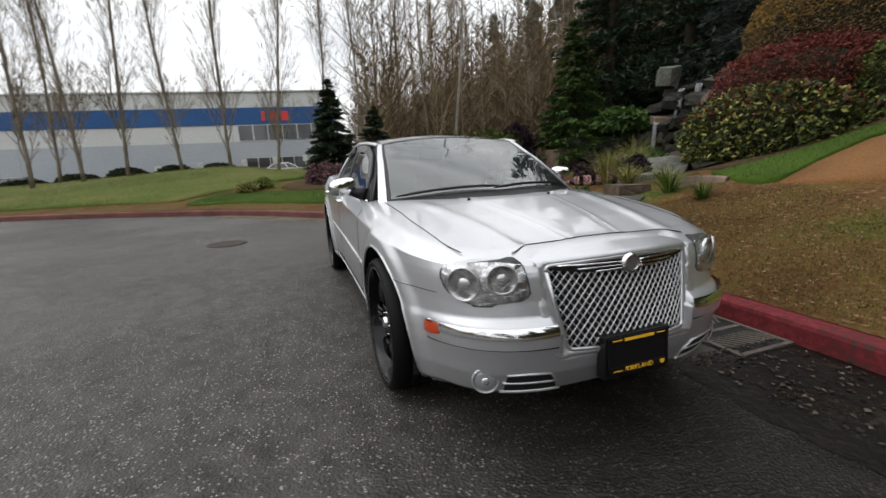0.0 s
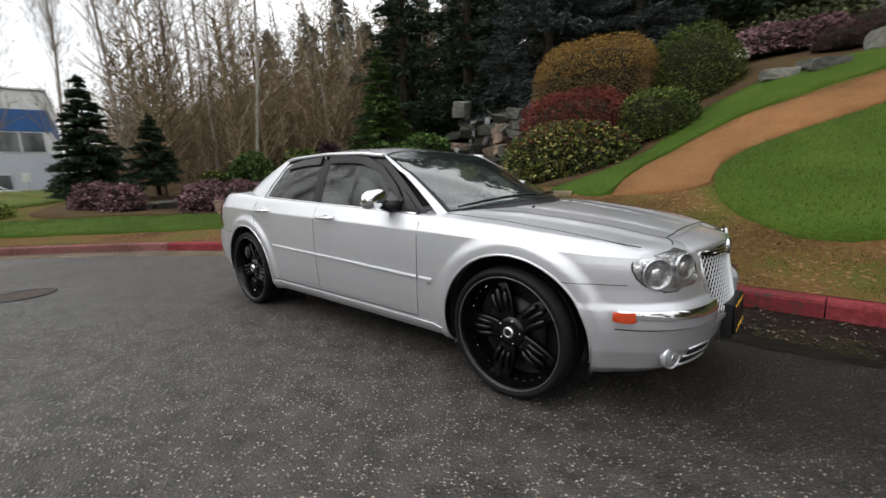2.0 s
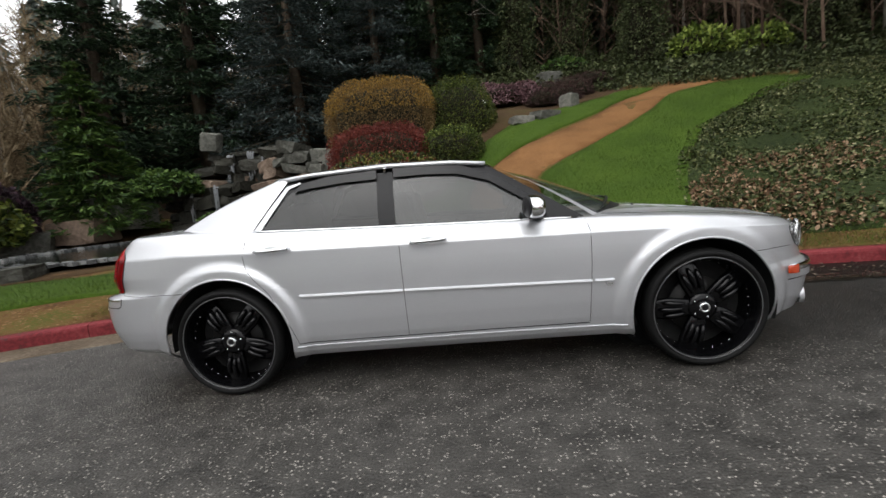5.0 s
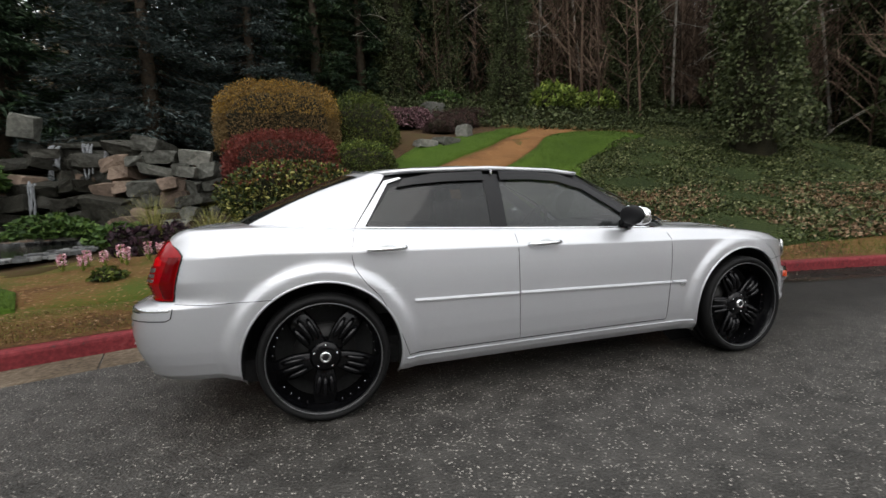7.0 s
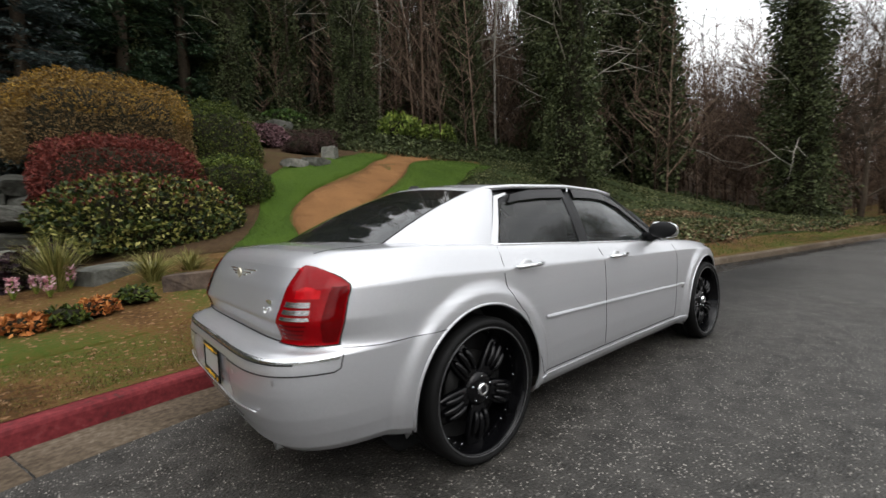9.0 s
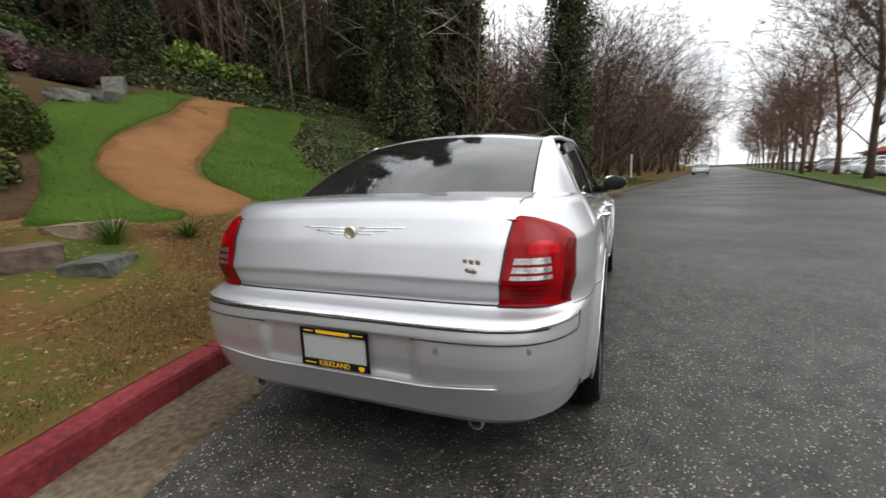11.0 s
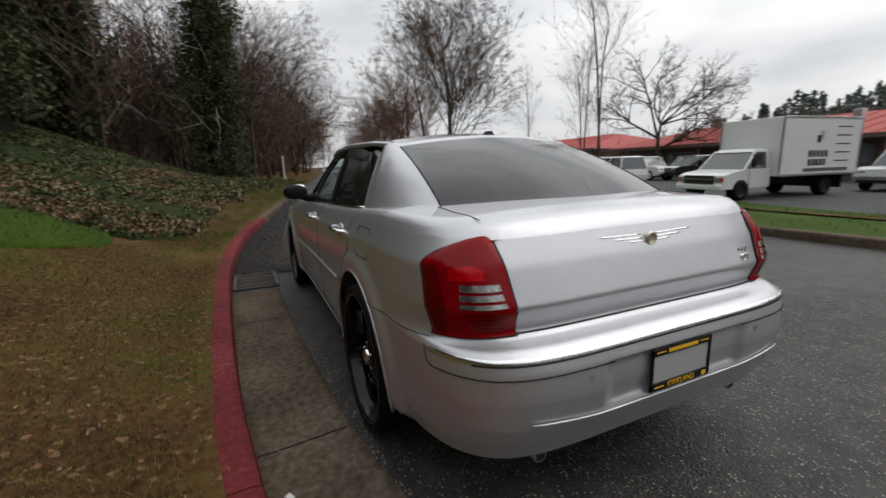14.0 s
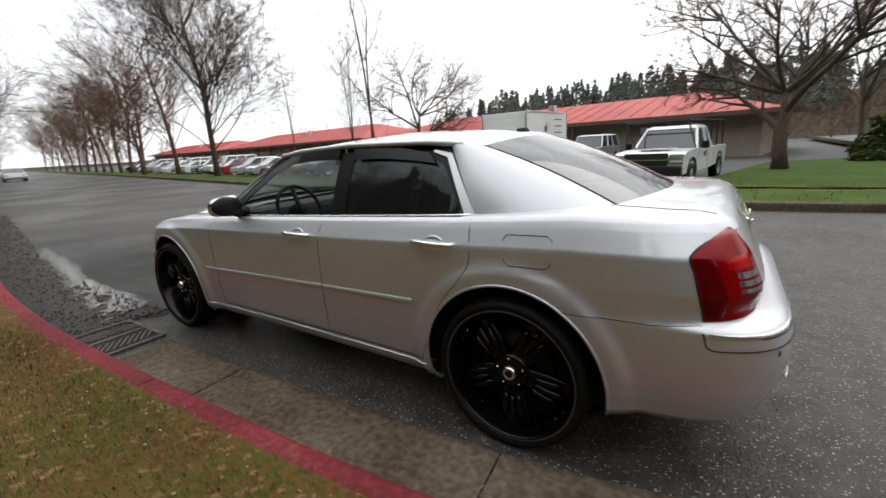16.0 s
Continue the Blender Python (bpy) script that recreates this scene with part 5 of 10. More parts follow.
        rim = lathe([(r - 0.003, 0.0085), (r, 0.0115), (r + 0.003, 0.0085)], 36)
        bmesh.ops.transform(rim, matrix=m, verts=rim.verts)
        part("reflector_rim", rim, M_DULL, hl, smooth=True)
        eye = bmesh.new()
        bmesh.ops.create_uvsphere(eye, u_segments=20, v_segments=12, radius=r * 0.40, matrix=m @ Matrix.Translation((0, 0.001, 0)) @ Matrix.Diagonal((1, 0.35, 1, 1)))
        part("projector", eye, M_LAMPIN, hl, "round lamp lens", smooth=True)
    for y0, z0 in ((0.478, 0.70), (0.492, 0.735), (0.486, 0.80)):
        fac = box(0.012, 0.028, 0.030, skin_x(y0, z0, True) + 0.004, sign * y0, z0, 0.004)
        part("facet", fac, M_CHROME, hl)
    # bright strip on the bumper and its amber marker
    strip = [(0.531, sign * 0.360, 2.072), (0.535, sign * 0.357, 2.064), (0.552, sign * 0.357, 2.062), (0.566, sign * 0.360, 2.066), (0.572, sign * 0.365, 2.076)]
    part("bumper_strip", corner_patch(strip, 0.022, True, 44), M_CHROME, car, "chrome strip along the front bumper", smooth=True)
    strip = [(0.484, sign * 0.362, 2.072), (0.489, sign * 0.357, 2.062), (0.525, sign * 0.357, 2.062), (0.530, sign * 0.360, 2.072)]
    part("bumper_ledge", corner_patch(strip, 0.016, True, 44), M_PAINT, car, smooth=True)
    part("bumper_gap", corner_patch([(0.475, sign * 0.362, 2.06), (0.4815, sign * 0.362, 2.06)], 0.0035, True, 30), M_SEAM, car, smooth=True)
    mk = [(0.519, sign * 0.776, 2.058), (0.524, sign * 0.774, 2.052), (0.563, sign * 0.772, 2.052), (0.568, sign * 0.774, 2.058)]
    part("side_marker", corner_patch(mk, 0.028, True, 16), M_AMBER, car, "amber side marker lamp", smooth=True)
    # fog lamp and slots
    fog = new("fog_lamp")
    fog.parent = car
    y, z = 0.635, 0.328
    x = skin_x(y, z, True)
    m = Matrix.Translation((x + 0.006, sign * y, z)) @ Matrix.Rotation(sign * radians(24), 4, "Z") @ Matrix.Rotation(-math.pi / 2, 4, "Z")
    ring = lathe([(0.058, -0.020), (0.058, 0.004), (0.054, 0.008), (0.050, 0.003), (0.046, -0.006)], 36)
    bmesh.ops.transform(ring, matrix=m, verts=ring.verts)
    part("bezel", ring, M_PAINT, fog, smooth=True)
    lens = bmesh.new()
    bmesh.ops.create_uvsphere(lens, u_segments=24, v_segments=12, radius=0.047, matrix=m @ Matrix.Diagonal((1, 0.25, 1, 1)))
    part("lens", lens, M_GREYGLASS, fog, "clear fog lamp lens", smooth=True)
    bulb = bmesh.new()
    bmesh.ops.create_uvsphere(bulb, u_segments=14, v_segments=8, radius=0.019, matrix=m @ Matrix.Translation((0, 0.008, 0)) @ Matrix.Diagonal((1, 0.4, 1, 1)))
    part("bulb", bulb, M_LAMPIN, fog, "bright lamp bulb", smooth=True)
    part("air_intake", nose_patch([(0.268, sign * 0.34, sign * 0.560), (0.310, sign * 0.355, sign * 0.562), (0.358, sign * 0.39, sign * 0.560)], 0.004), M_MATT, car, "dark lower air intake")
    part("intake_fin", tube([(skin_x(y, 0.318, True) + 0.006, sign * y, 0.318) for y in np.linspace(0.36, 0.572, 9)], 0.0055, 6), M_PAINT, car, smooth=True)
    part("intake_lip", tube([(skin_x(y, 0.268, True) + 0.004, sign * y, 0.268) for y in np.linspace(0.325, 0.575, 9)], 0.0085, 6), M_PAINT, car, smooth=True)
    part("intake_edge", tube([(skin_x(y, z, True) + 0.003, sign * y, z) for y, z in ((0.330, 0.268), (0.352, 0.315), (0.388, 0.360), (0.47, 0.364), (0.562, 0.360))], 0.005, 6), M_PAINT, car, smooth=True)


def grille_edge(grow, n=16):
    """The opening's outline in the nose, seen from ahead."""
    pts = [(-0.375 - grow, 0.80 + grow * 0.7), (-0.19, 0.812 + grow * 0.7), (0.0, 0.816 + grow * 0.7), (0.19, 0.812 + grow * 0.7), (0.375 + grow, 0.80 + grow * 0.7), (0.345 + grow, 0.62), (0.312 + grow * 0.9, 0.45 - grow * 0.4), (0.0, 0.438 - grow * 0.4), (-0.312 - grow * 0.9, 0.45 - grow * 0.4), (-0.345 - grow, 0.62)]
    return ease(pts, 6)


rings = []
for grow, mix, dx in ((0.085, 0.0, -0.008), (0.066, 0.0, 0.002), (0.052, 0.25, 0.008), (0.030, 0.8, 0.012), (0.014, 1.0, 0.011), (0.004, 1.0, 0.006), (0.0, 1.0, -0.04)):
    ring = []
    for y, z in grille_edge(grow):
        on_skin = skin_x(y, max(0.3, min(z, 0.835)), True)
        ring.append((on_skin * (1 - mix) + grille_x(y, z) * mix + dx, y, z))
    ring.append(ring[0])
    rings.append(ring)
bm = sheet(rings)
bmesh.ops.remove_doubles(bm, verts=bm.verts, dist=0.0005)
bmesh.ops.recalc_face_normals(bm, faces=bm.faces)
part("grille_surround", bm, M_PAINT, car, smooth=True)
gr = new("grille")
gr.parent = car
ed = grille_edge(-0.004)
part("frame", tube([(grille_x(y, z) + 0.004, y, z) for y, z in ed + ed[:1]], 0.009, 8), M_DULL, gr, "grey metal grille frame", smooth=True)
bm = bmesh.new()
f = bm.faces.new([bm.verts.new((grille_x(y, z) - 0.012, y, z)) for y, z in grille_edge(0.0)])
bmesh.ops.triangulate(bm, faces=[f])
part("backing", bm, M_MATT, gr)


def inside(y, z):
    if not 0.452 < z < 0.795:
        return False
    return abs(y) < interp(z, [(0.45, 0.308), (0.62, 0.340), (0.80, 0.370)])


for way in (1, -1):
    bm = bmesh.new()
    for k in range(-40, 41):
        run, c = [], k * 0.033
        for t in np.linspace(-0.45, 0.45, 91):
            y, z = c + t * 0.80 * way, 0.625 + t
            if inside(y, z):
                run.append((grille_x(y, z) + 0.0015 * way, y, z))
        if len(run) > 2:
            add_tube(bm, run[::3] + ([run[-1]] if len(run) % 3 != 1 else []), 0.0029, 6)
    tagged(part("diamond_mesh", bm, M_DULL, gr, "bright diamond mesh", smooth=True), kind="stuff")
for sign in (1, -1):
    bm = sheet([[(grille_x(y, z) + 0.010, sign * y, z) for y in np.linspace(0.04, wide, 12)] for z, wide in ((0.758, 0.10), (0.768, 0.24), (0.780, 0.345), (0.806, 0.36))])
    bmesh.ops.recalc_face_normals(bm, faces=bm.faces)
    part("wing_badge_base", bm, M_BLACK, gr)
    for z0, z1, wide in ((0.770, 0.766, 0.17), (0.782, 0.780, 0.25), (0.794, 0.798, 0.33)):
        part("wing_bar", tube([(grille_x(y, z0) + 0.015, sign * y, z0 + (z1 - z0) * y / wide) for y in np.linspace(0.04, wide, 9)], [0.005] * 8 + [0.002], 6), M_CHROME, gr, "chrome wing bar", smooth=True)
em = lathe([(0.0, 0.010), (0.030, 0.010), (0.033, 0.016), (0.040, 0.016), (0.044, 0.0)], 32)
bmesh.ops.transform(em, matrix=Matrix.Translation((grille_x(0, 0.784) + 0.010, 0, 0.784)) @ Matrix.Rotation(-math.pi / 2, 4, "Z"), verts=em.verts)
part("round_badge", em, M_CHROME, gr, "round chrome badge", smooth=True)
em = lathe([(0.0, 0.012), (0.031, 0.012)], 32)
bmesh.ops.transform(em, matrix=Matrix.Translation((grille_x(0, 0.784) + 0.010, 0, 0.784)) @ Matrix.Rotation(-math.pi / 2, 4, "Z"), verts=em.verts)
part("badge_centre", em, M_GREYTRIM, gr)


# ---- number plates, with dealer frames ----
def lettering(text, size, m, parent, name, material):
    cu = bpy.data.curves.new(name, "FONT")
    cu.body, cu.size, cu.extrude = text, size, 0.0008
    cu.align_x, cu.align_y = "CENTER", "CENTER"
    tmp = bpy.data.objects.new(name, cu)
    scene.collection.objects.link(tmp)
    me = bpy.data.meshes.new_from_object(tmp.evaluated_get(bpy.context.evaluated_depsgraph_get()))
    bpy.data.objects.remove(tmp)
    bpy.data.curves.remove(cu)
    me.transform(m)
    me.materials.append(material)
    ob = new(name, me)
    ob.parent = parent
    return ob


def number_plate(m, blank, w=0.316, h=0.158):
    """A plate in a black frame, made flat in y, z with its face towards +x, then laid by m."""
    pl = new("number_plate")
    pl.parent = car

    def put(name, bm, mat, label=""):
        bmesh.ops.transform(bm, matrix=m, verts=bm.verts)
        return part(name, bm, mat, pl, label)

    put("plate", box(0.003, w - 0.01, h - 0.01, 0.002, 0, 0), M_PLATE if blank else M_BLACK, "blank pale plate" if blank else "black plate")
    for cy, cz, sy, sz in ((0, h / 2 - 0.013, w, 0.026), (0, -h / 2 + 0.015, w, 0.030), (w / 2 - 0.006, 0, 0.012, h), (-w / 2 + 0.006, 0, 0.012, h)):
        put("frame_bar", box(0.007, sy, sz, 0.005, cy, cz, 0.002), M_BLACK, "black plate frame")
    face = m @ Matrix.Translation((0.0092, 0.0, -h / 2 + 0.0155)) @ Matrix.Rotation(math.pi / 2, 4, "Z") @ Matrix.Rotation(math.pi / 2, 4, "X")
    lettering("KIRKLAND", 0.030, face, pl, "lettering", M_YELLOW)
    put("lettering_bar", box(0.0015, 0.155, 0.013, 0.0092, 0.0, h / 2 - 0.013), M_YELLOW, "yellow line of lettering")
    for cy in (-0.115, 0.115):
        put("lettering_bar", box(0.0015, 0.045, 0.004, 0.0092, cy, h / 2 - 0.012), M_YELLOW)
    put("lettering_bar", box(0.0015, 0.050, 0.004, 0.0092, -0.115, -h / 2 + 0.014), M_YELLOW)
    put("shield", prism([(0.112, -0.056), (0.136, -0.056), (0.136, -0.068), (0.124, -0.076), (0.112, -0.068)], 0.002, "x", 0.0092), M_YELLOW, "yellow shield mark")
    return pl


number_plate(pose(2.452, -0.005, 0.415, 0, -4, 0), False)
part("plate_bracket", box(0.05, 0.34, 0.19, 2.424, -0.005, 0.405, 0.006), M_BLACK, car, "black front plate bracket")
number_plate(pose(-2.548, 0, 0.568, 0, 0, 180), True)

# ---- tail ----
part("boot_gap", tube([(skin_x(y, 0.752, False) - 0.001, y, 0.752) for y in np.linspace(-0.625, 0.625, 41)], 0.004, 5), M_SEAM, car)
for sign in (1, -1):
    part("bumper_strip", corner_patch([(0.699, sign * 0.001, -2.285), (0.703, sign * 0.001, -2.275), (0.710, sign * 0.001, -2.275), (0.714, sign * 0.001, -2.285)], 0.005, False, 50), M_SATIN, car, "bright chrome line round the rear bumper", smooth=True)
for sign in (1, -1):
    part("bumper_gap", tube([tuple(v) for v in [(skin_x(y, 0.694, False) - 0.001, sign * y, 0.694) for y in np.linspace(0.0, 0.80, 30)]], 0.0035, 5), M_SEAM, car)
    part("bumper_gap", tube([(skin_x(y, 0.652, False) - 0.0005, sign * y, 0.652) for y in np.linspace(0.335, 0.80, 24)] + [(x, sign * (skin_y(x, 0.652) + 0.0005), 0.652) for x in np.linspace(-2.42, -2.30, 6)] + [(-2.275, sign * skin_y(-2.275, 0.665), 0.665), (-2.262, sign * skin_y(-2.262, 0.70), 0.715)], 0.0030, 5), M_SEAM, car)
    for y, z in ((0.43, 0.618), (0.74, 0.628)):
        dot = bmesh.new()
        bmesh.ops.create_circle(dot, cap_ends=True, segments=16, radius=0.011, matrix=Matrix.Translation((skin_x(y, z, False) - 0.003, sign * y, z)) @ Matrix.Rotation(-math.pi / 2, 4, "Y"))
        part("parking_sensor", dot, M_DULL, car)
    ex = lathe([(0.030, 0.0), (0.036, 0.0), (0.039, 0.004), (0.039, 0.14), (0.034, 0.14), (0.032, 0.004)], 28)
    bmesh.ops.transform(ex, matrix=Matrix.Translation((-2.435, sign * 0.53, 0.290)) @ Matrix.Scale(0.72, 4) @ Matrix.Rotation(-math.pi / 2, 4, "Z") @ Matrix.Rotation(radians(4), 4, "X"), verts=ex.verts)
    part("exhaust_tip", ex, M_DULL, car, "polished exhaust tip", smooth=True)
part("bumper_crease", tube([(skin_x(y, 0.476 - 0.03 * (1 - abs(y) / 0.62) * 0 + 0.05 * smooth(0.33, 0.66, abs(y)), False) - 0.003, y, 0.474 + 0.022 * smooth(0.33, 0.66, abs(y))) for y in np.linspace(-0.64, 0.64, 41)], 0.004, 6), M_PAINT, car, smooth=True)
bd = new("boot_badge")
bd.parent = car
for sign in (1, -1):
    for z0, a, b in ((1.016, 0.035, 0.245), (1.004, 0.035, 0.180), (0.993, 0.03, 0.110)):
        part("wing_bar", tube([(skin_x(y, z0, False) - 0.006, sign * y, z0 + 0.004 * y / 0.2) for y in np.linspace(a, b, 8)], [0.0040] * 7 + [0.0012], 6), M_CHROME, bd, "chrome wing bar", smooth=True)
em = lathe([(0.0, 0.006), (0.019, 0.006), (0.021, 0.009), (0.026, 0.008), (0.028, 0.0)], 30)
bmesh.ops.transform(em, matrix=Matrix.Translation((skin_x(0, 1.0, False), 0, 1.0)) @ Matrix.Rotation(math.pi / 2, 4, "Z"), verts=em.verts)
bmesh.ops.translate(em, vec=(-0.012, 0, 0), verts=em.verts)
part("round_badge", em, M_BADGE, bd, "round pale gilt badge", smooth=True)
mb = new("model_badge")
mb.parent = car
for k in range(3):
    part("badge_mark", box(0.004, 0.018, 0.022, skin_x(0.52, 0.905, False) - 0.003, -0.500 - 0.024 * k, 0.905, 0.003), M_CHROME, mb, "small chrome mark")
part("badge_mark", box(0.004, 0.044, 0.026, skin_x(0.52, 0.875, False) - 0.003, -0.527, 0.875, 0.008), M_CHROME, mb, "chrome shield mark")

# ---- inside ----
part("dashboard", box(0.42, 1.36, 0.16, 0.78, 0, 0.93, 0.05), M_GREYTRIM, car, "grey dashboard")
part("floor", box(2.9, 1.5, 0.04, -0.4, 0, 0.38), M_MATT, car)
part("rear_shelf", box(0.50, 1.25, 0.04, -1.66, 0, 1.055, 0.015), M_GREYTRIM, car, "grey parcel shelf")
for x, ys in ((0.0, (0.38, -0.38)), (-0.98, (0.36, -0.36))):
    for y in ys:
        seat = new("seat")
        seat.parent = car
        bm = box(0.5, 0.52, 0.16, x, y, 0.58, 0.06)
        part("cushion", bm, M_GREYTRIM, seat, smooth=True)
        bm = bmesh.new()
        add_box(bm, 0, 0, 0.32, 0.14, 0.50, 0.66, 0.05, pose(x - 0.26, y, 0.62, 0, -14, 0))
        part("backrest", bm, M_GREYTRIM, seat, smooth=True)
        bm = bmesh.new()
        add_box(bm, 0, 0, 0.70, 0.10, 0.27, 0.15, 0.045, pose(x - 0.26, y, 0.60, 0, -14, 0))
        part("headrest", bm, M_GREYTRIM, seat, smooth=True)
sw = new("steering_wheel")
sw.parent = car
m = pose(0.48, 0.38, 0.98, 0, -66, 0)
ring = [m @ Vector((0.19 * math.cos(a), 0.19 * math.sin(a), 0)) for a in np.linspace(0, 2 * math.pi, 33)]
part("rim", tube(ring, 0.014, 8), M_BLACK, sw, smooth=True)
part("column", tube([m @ Vector((0, 0, 0)), m @ Vector((0, 0, -0.25))], [0.06, 0.04], 10), M_BLACK, sw, smooth=True)
part("spoke_bar", tube([m @ Vector((-0.18, 0, 0)), m @ Vector((0.18, 0, 0))], 0.018, 6), M_BLACK, sw, smooth=True)

# ---- vegetation builders ----
M_BARK = grainy("grey_brown_bark", [(0.3, (0.030, 0.024, 0.018)), (0.7, (0.11, 0.085, 0.062))], 2, 18, 0.95, 0.7, 0.03)
M_PALEBARK = grainy("pale_bark", [(0.3, (0.14, 0.125, 0.105)), (0.7, (0.40, 0.37, 0.32))], 2, 14, 0.9, 0.5, 0.02)
M_TWIG = grainy("brown_twigs", [(0.3, (0.060, 0.036, 0.026)), (0.7, (0.17, 0.105, 0.074))], 0.6, 6, 0.95, 0.0, 0.01, 0.5)
M_FARTWIG = grainy("reddish_far_twigs", [(0.3, (0.052, 0.034, 0.024)), (0.5, (0.115, 0.078, 0.056)), (0.75, (0.21, 0.150, 0.110))], 0.15, 3, 0.95, 0.0, 0.01, 0.4, random_amount=0.5, random_source="island")


def leafy(name, stops, rough=0.55, spread=0.9):
    return grainy(name, stops, 0.8, 9, rough, 0.0, 0.01, 0.4, random_amount=spread, random_source="island", spec=0.2)


M_SPRUCE = leafy("blue_spruce_needles", [(0.1, (0.014, 0.024, 0.022)), (0.6, (0.046, 0.064, 0.060)), (0.95, (0.13, 0.155, 0.150))], 0.6, 0.7)
M_DARKFIR = leafy("dark_fir_needles", [(0.1, (0.008, 0.018, 0.009)), (0.6, (0.024, 0.046, 0.022)), (0.95, (0.055, 0.090, 0.042))])
M_GREENFIR = leafy("green_cedar_sprays", [(0.1, (0.018, 0.038, 0.009)), (0.6, (0.048, 0.092, 0.018)), (0.95, (0.10, 0.155, 0.035))])
M_IVY = leafy("ivy_leaves", [(0.1, (0.016, 0.022, 0.006)), (0.5, (0.048, 0.060, 0.017)), (0.8, (0.105, 0.115, 0.042)), (0.97, (0.22, 0.22, 0.115))], 0.6)
M_IVYDARK = leafy("dark_ivy_leaves", [(0.1, (0.016, 0.021, 0.007)), (0.5, (0.042, 0.055, 0.018)), (0.85, (0.085, 0.098, 0.040)), (0.98, (0.14, 0.148, 0.078))], 0.7, 0.8)
M_TANTWIG = grainy("tan_far_twigs", [(0.3, (0.090, 0.064, 0.036)), (0.5, (0.165, 0.122, 0.072)), (0.75, (0.26, 0.205, 0.130))], 0.15, 3, 0.95, 0.0, 0.01, 0.4, random_amount=0.5, random_source="island")
M_POPLAR = grainy("pale_grey_tan_bark", [(0.3, (0.13, 0.105, 0.080)), (0.7, (0.31, 0.265, 0.21))], 2, 14, 0.9, 0.5, 0.02)
M_OCHRETWIG = leafy("ochre_brown_twigs", [(0.1, (0.070, 0.045, 0.018)), (0.55, (0.15, 0.098, 0.038)), (0.95, (0.26, 0.18, 0.080))], 0.8, 0.6)
M_BARESHRUB = leafy("dark_red_brown_twigs", [(0.1, (0.018, 0.011, 0.010)), (0.55, (0.052, 0.030, 0.026)), (0.95, (0.11, 0.066, 0.055))], 0.9, 0.7)
M_HEDGE = leafy("dark_hedge_leaves", [(0.1, (0.008, 0.012, 0.006)), (0.6, (0.022, 0.030, 0.014)), (0.95, (0.05, 0.062, 0.03))], 0.8)
M_DEADLEAF = leafy("dead_leaves", [(0.1, (0.06, 0.032, 0.016)), (0.6, (0.17, 0.10, 0.055)), (0.95, (0.33, 0.23, 0.15))], 0.8)
M_YELLOWLEAF = leafy("ochre_leaves", [(0.1, (0.15, 0.080, 0.012)), (0.5, (0.29, 0.165, 0.024)), (0.95, (0.43, 0.27, 0.050))], 0.6, 0.5)
M_REDLEAF = leafy("dark_red_leaves", [(0.1, (0.045, 0.012, 0.008)), (0.5, (0.125, 0.024, 0.018)), (0.95, (0.21, 0.052, 0.034))], 0.6, 0.55)
M_VARIEGATED = leafy("variegated_leaves", [(0.1, (0.012, 0.022, 0.006)), (0.55, (0.045, 0.065, 0.014)), (0.76, (0.12, 0.12, 0.022)), (0.97, (0.34, 0.31, 0.10))], 0.45, 1.0)
M_BOXLEAF = leafy("clipped_green_leaves", [(0.1, (0.012, 0.024, 0.004)), (0.55, (0.046, 0.066, 0.009)), (0.95, (0.125, 0.140, 0.024))])
M_LIMELEAF = leafy("lime_leaves", [(0.1, (0.05, 0.08, 0.01)), (0.55, (0.13, 0.18, 0.03)), (0.95, (0.30, 0.36, 0.08))])
M_HEATHER = leafy("purple_heather", [(0.1, (0.050, 0.024, 0.027)), (0.55, (0.135, 0.072, 0.080)), (0.95, (0.28, 0.17, 0.185))], 0.85)
M_TUFT = leafy("straw_green_blades", [(0.1, (0.07, 0.075, 0.015)), (0.55, (0.19, 0.19, 0.05)), (0.95, (0.38, 0.34, 0.14))], 0.7)
M_DARKLEAF = leafy("dark_purple_leaves", [(0.1, (0.008, 0.004, 0.006)), (0.6, (0.025, 0.012, 0.018)), (0.95, (0.06, 0.03, 0.04))])
M_PINK = leafy("pink_petals", [(0.1, (0.35, 0.12, 0.16)), (0.55, (0.62, 0.34, 0.40)), (0.95, (0.85, 0.66, 0.68))], 0.6)
M_ORANGE = leafy("orange_leaves", [(0.1, (0.16, 0.045, 0.01)), (0.55, (0.36, 0.12, 0.03)), (0.95, (0.55, 0.24, 0.07))])
M_BLADE = leafy("grass_blades", [(0.1, (0.023, 0.044, 0.005)), (0.55, (0.050, 0.090, 0.009)), (0.95, (0.105, 0.155, 0.026))], 0.7)
M_DRYBLADE = leafy("dry_grass_blades", [(0.05, (0.040, 0.030, 0.008)), (0.4, (0.105, 0.055, 0.018)), (0.62, (0.075, 0.090, 0.014)), (0.85, (0.13, 0.125, 0.028)), (0.97, (0.20, 0.125, 0.05))], 0.8)


def raw_mesh(name, verts, faces, material, parent=None, label="", shade=False):
    me = bpy.data.meshes.new(name)
    me.from_pydata(np.asarray(verts).tolist(), [], np.asarray(faces).tolist() if isinstance(faces, np.ndarray) else faces)
    me.materials.append(material)
    if shade:
        me.polygons.foreach_set("use_smooth", [True] * len(me.polygons))
    me.update()
    ob = new(name, me)
    if parent is not None:
        ob.parent = parent
    if label:
        ob["label"] = label
    return ob


def unit(v):
    return v / (np.linalg.norm(v, axis=-1, keepdims=True) + 1e-9)


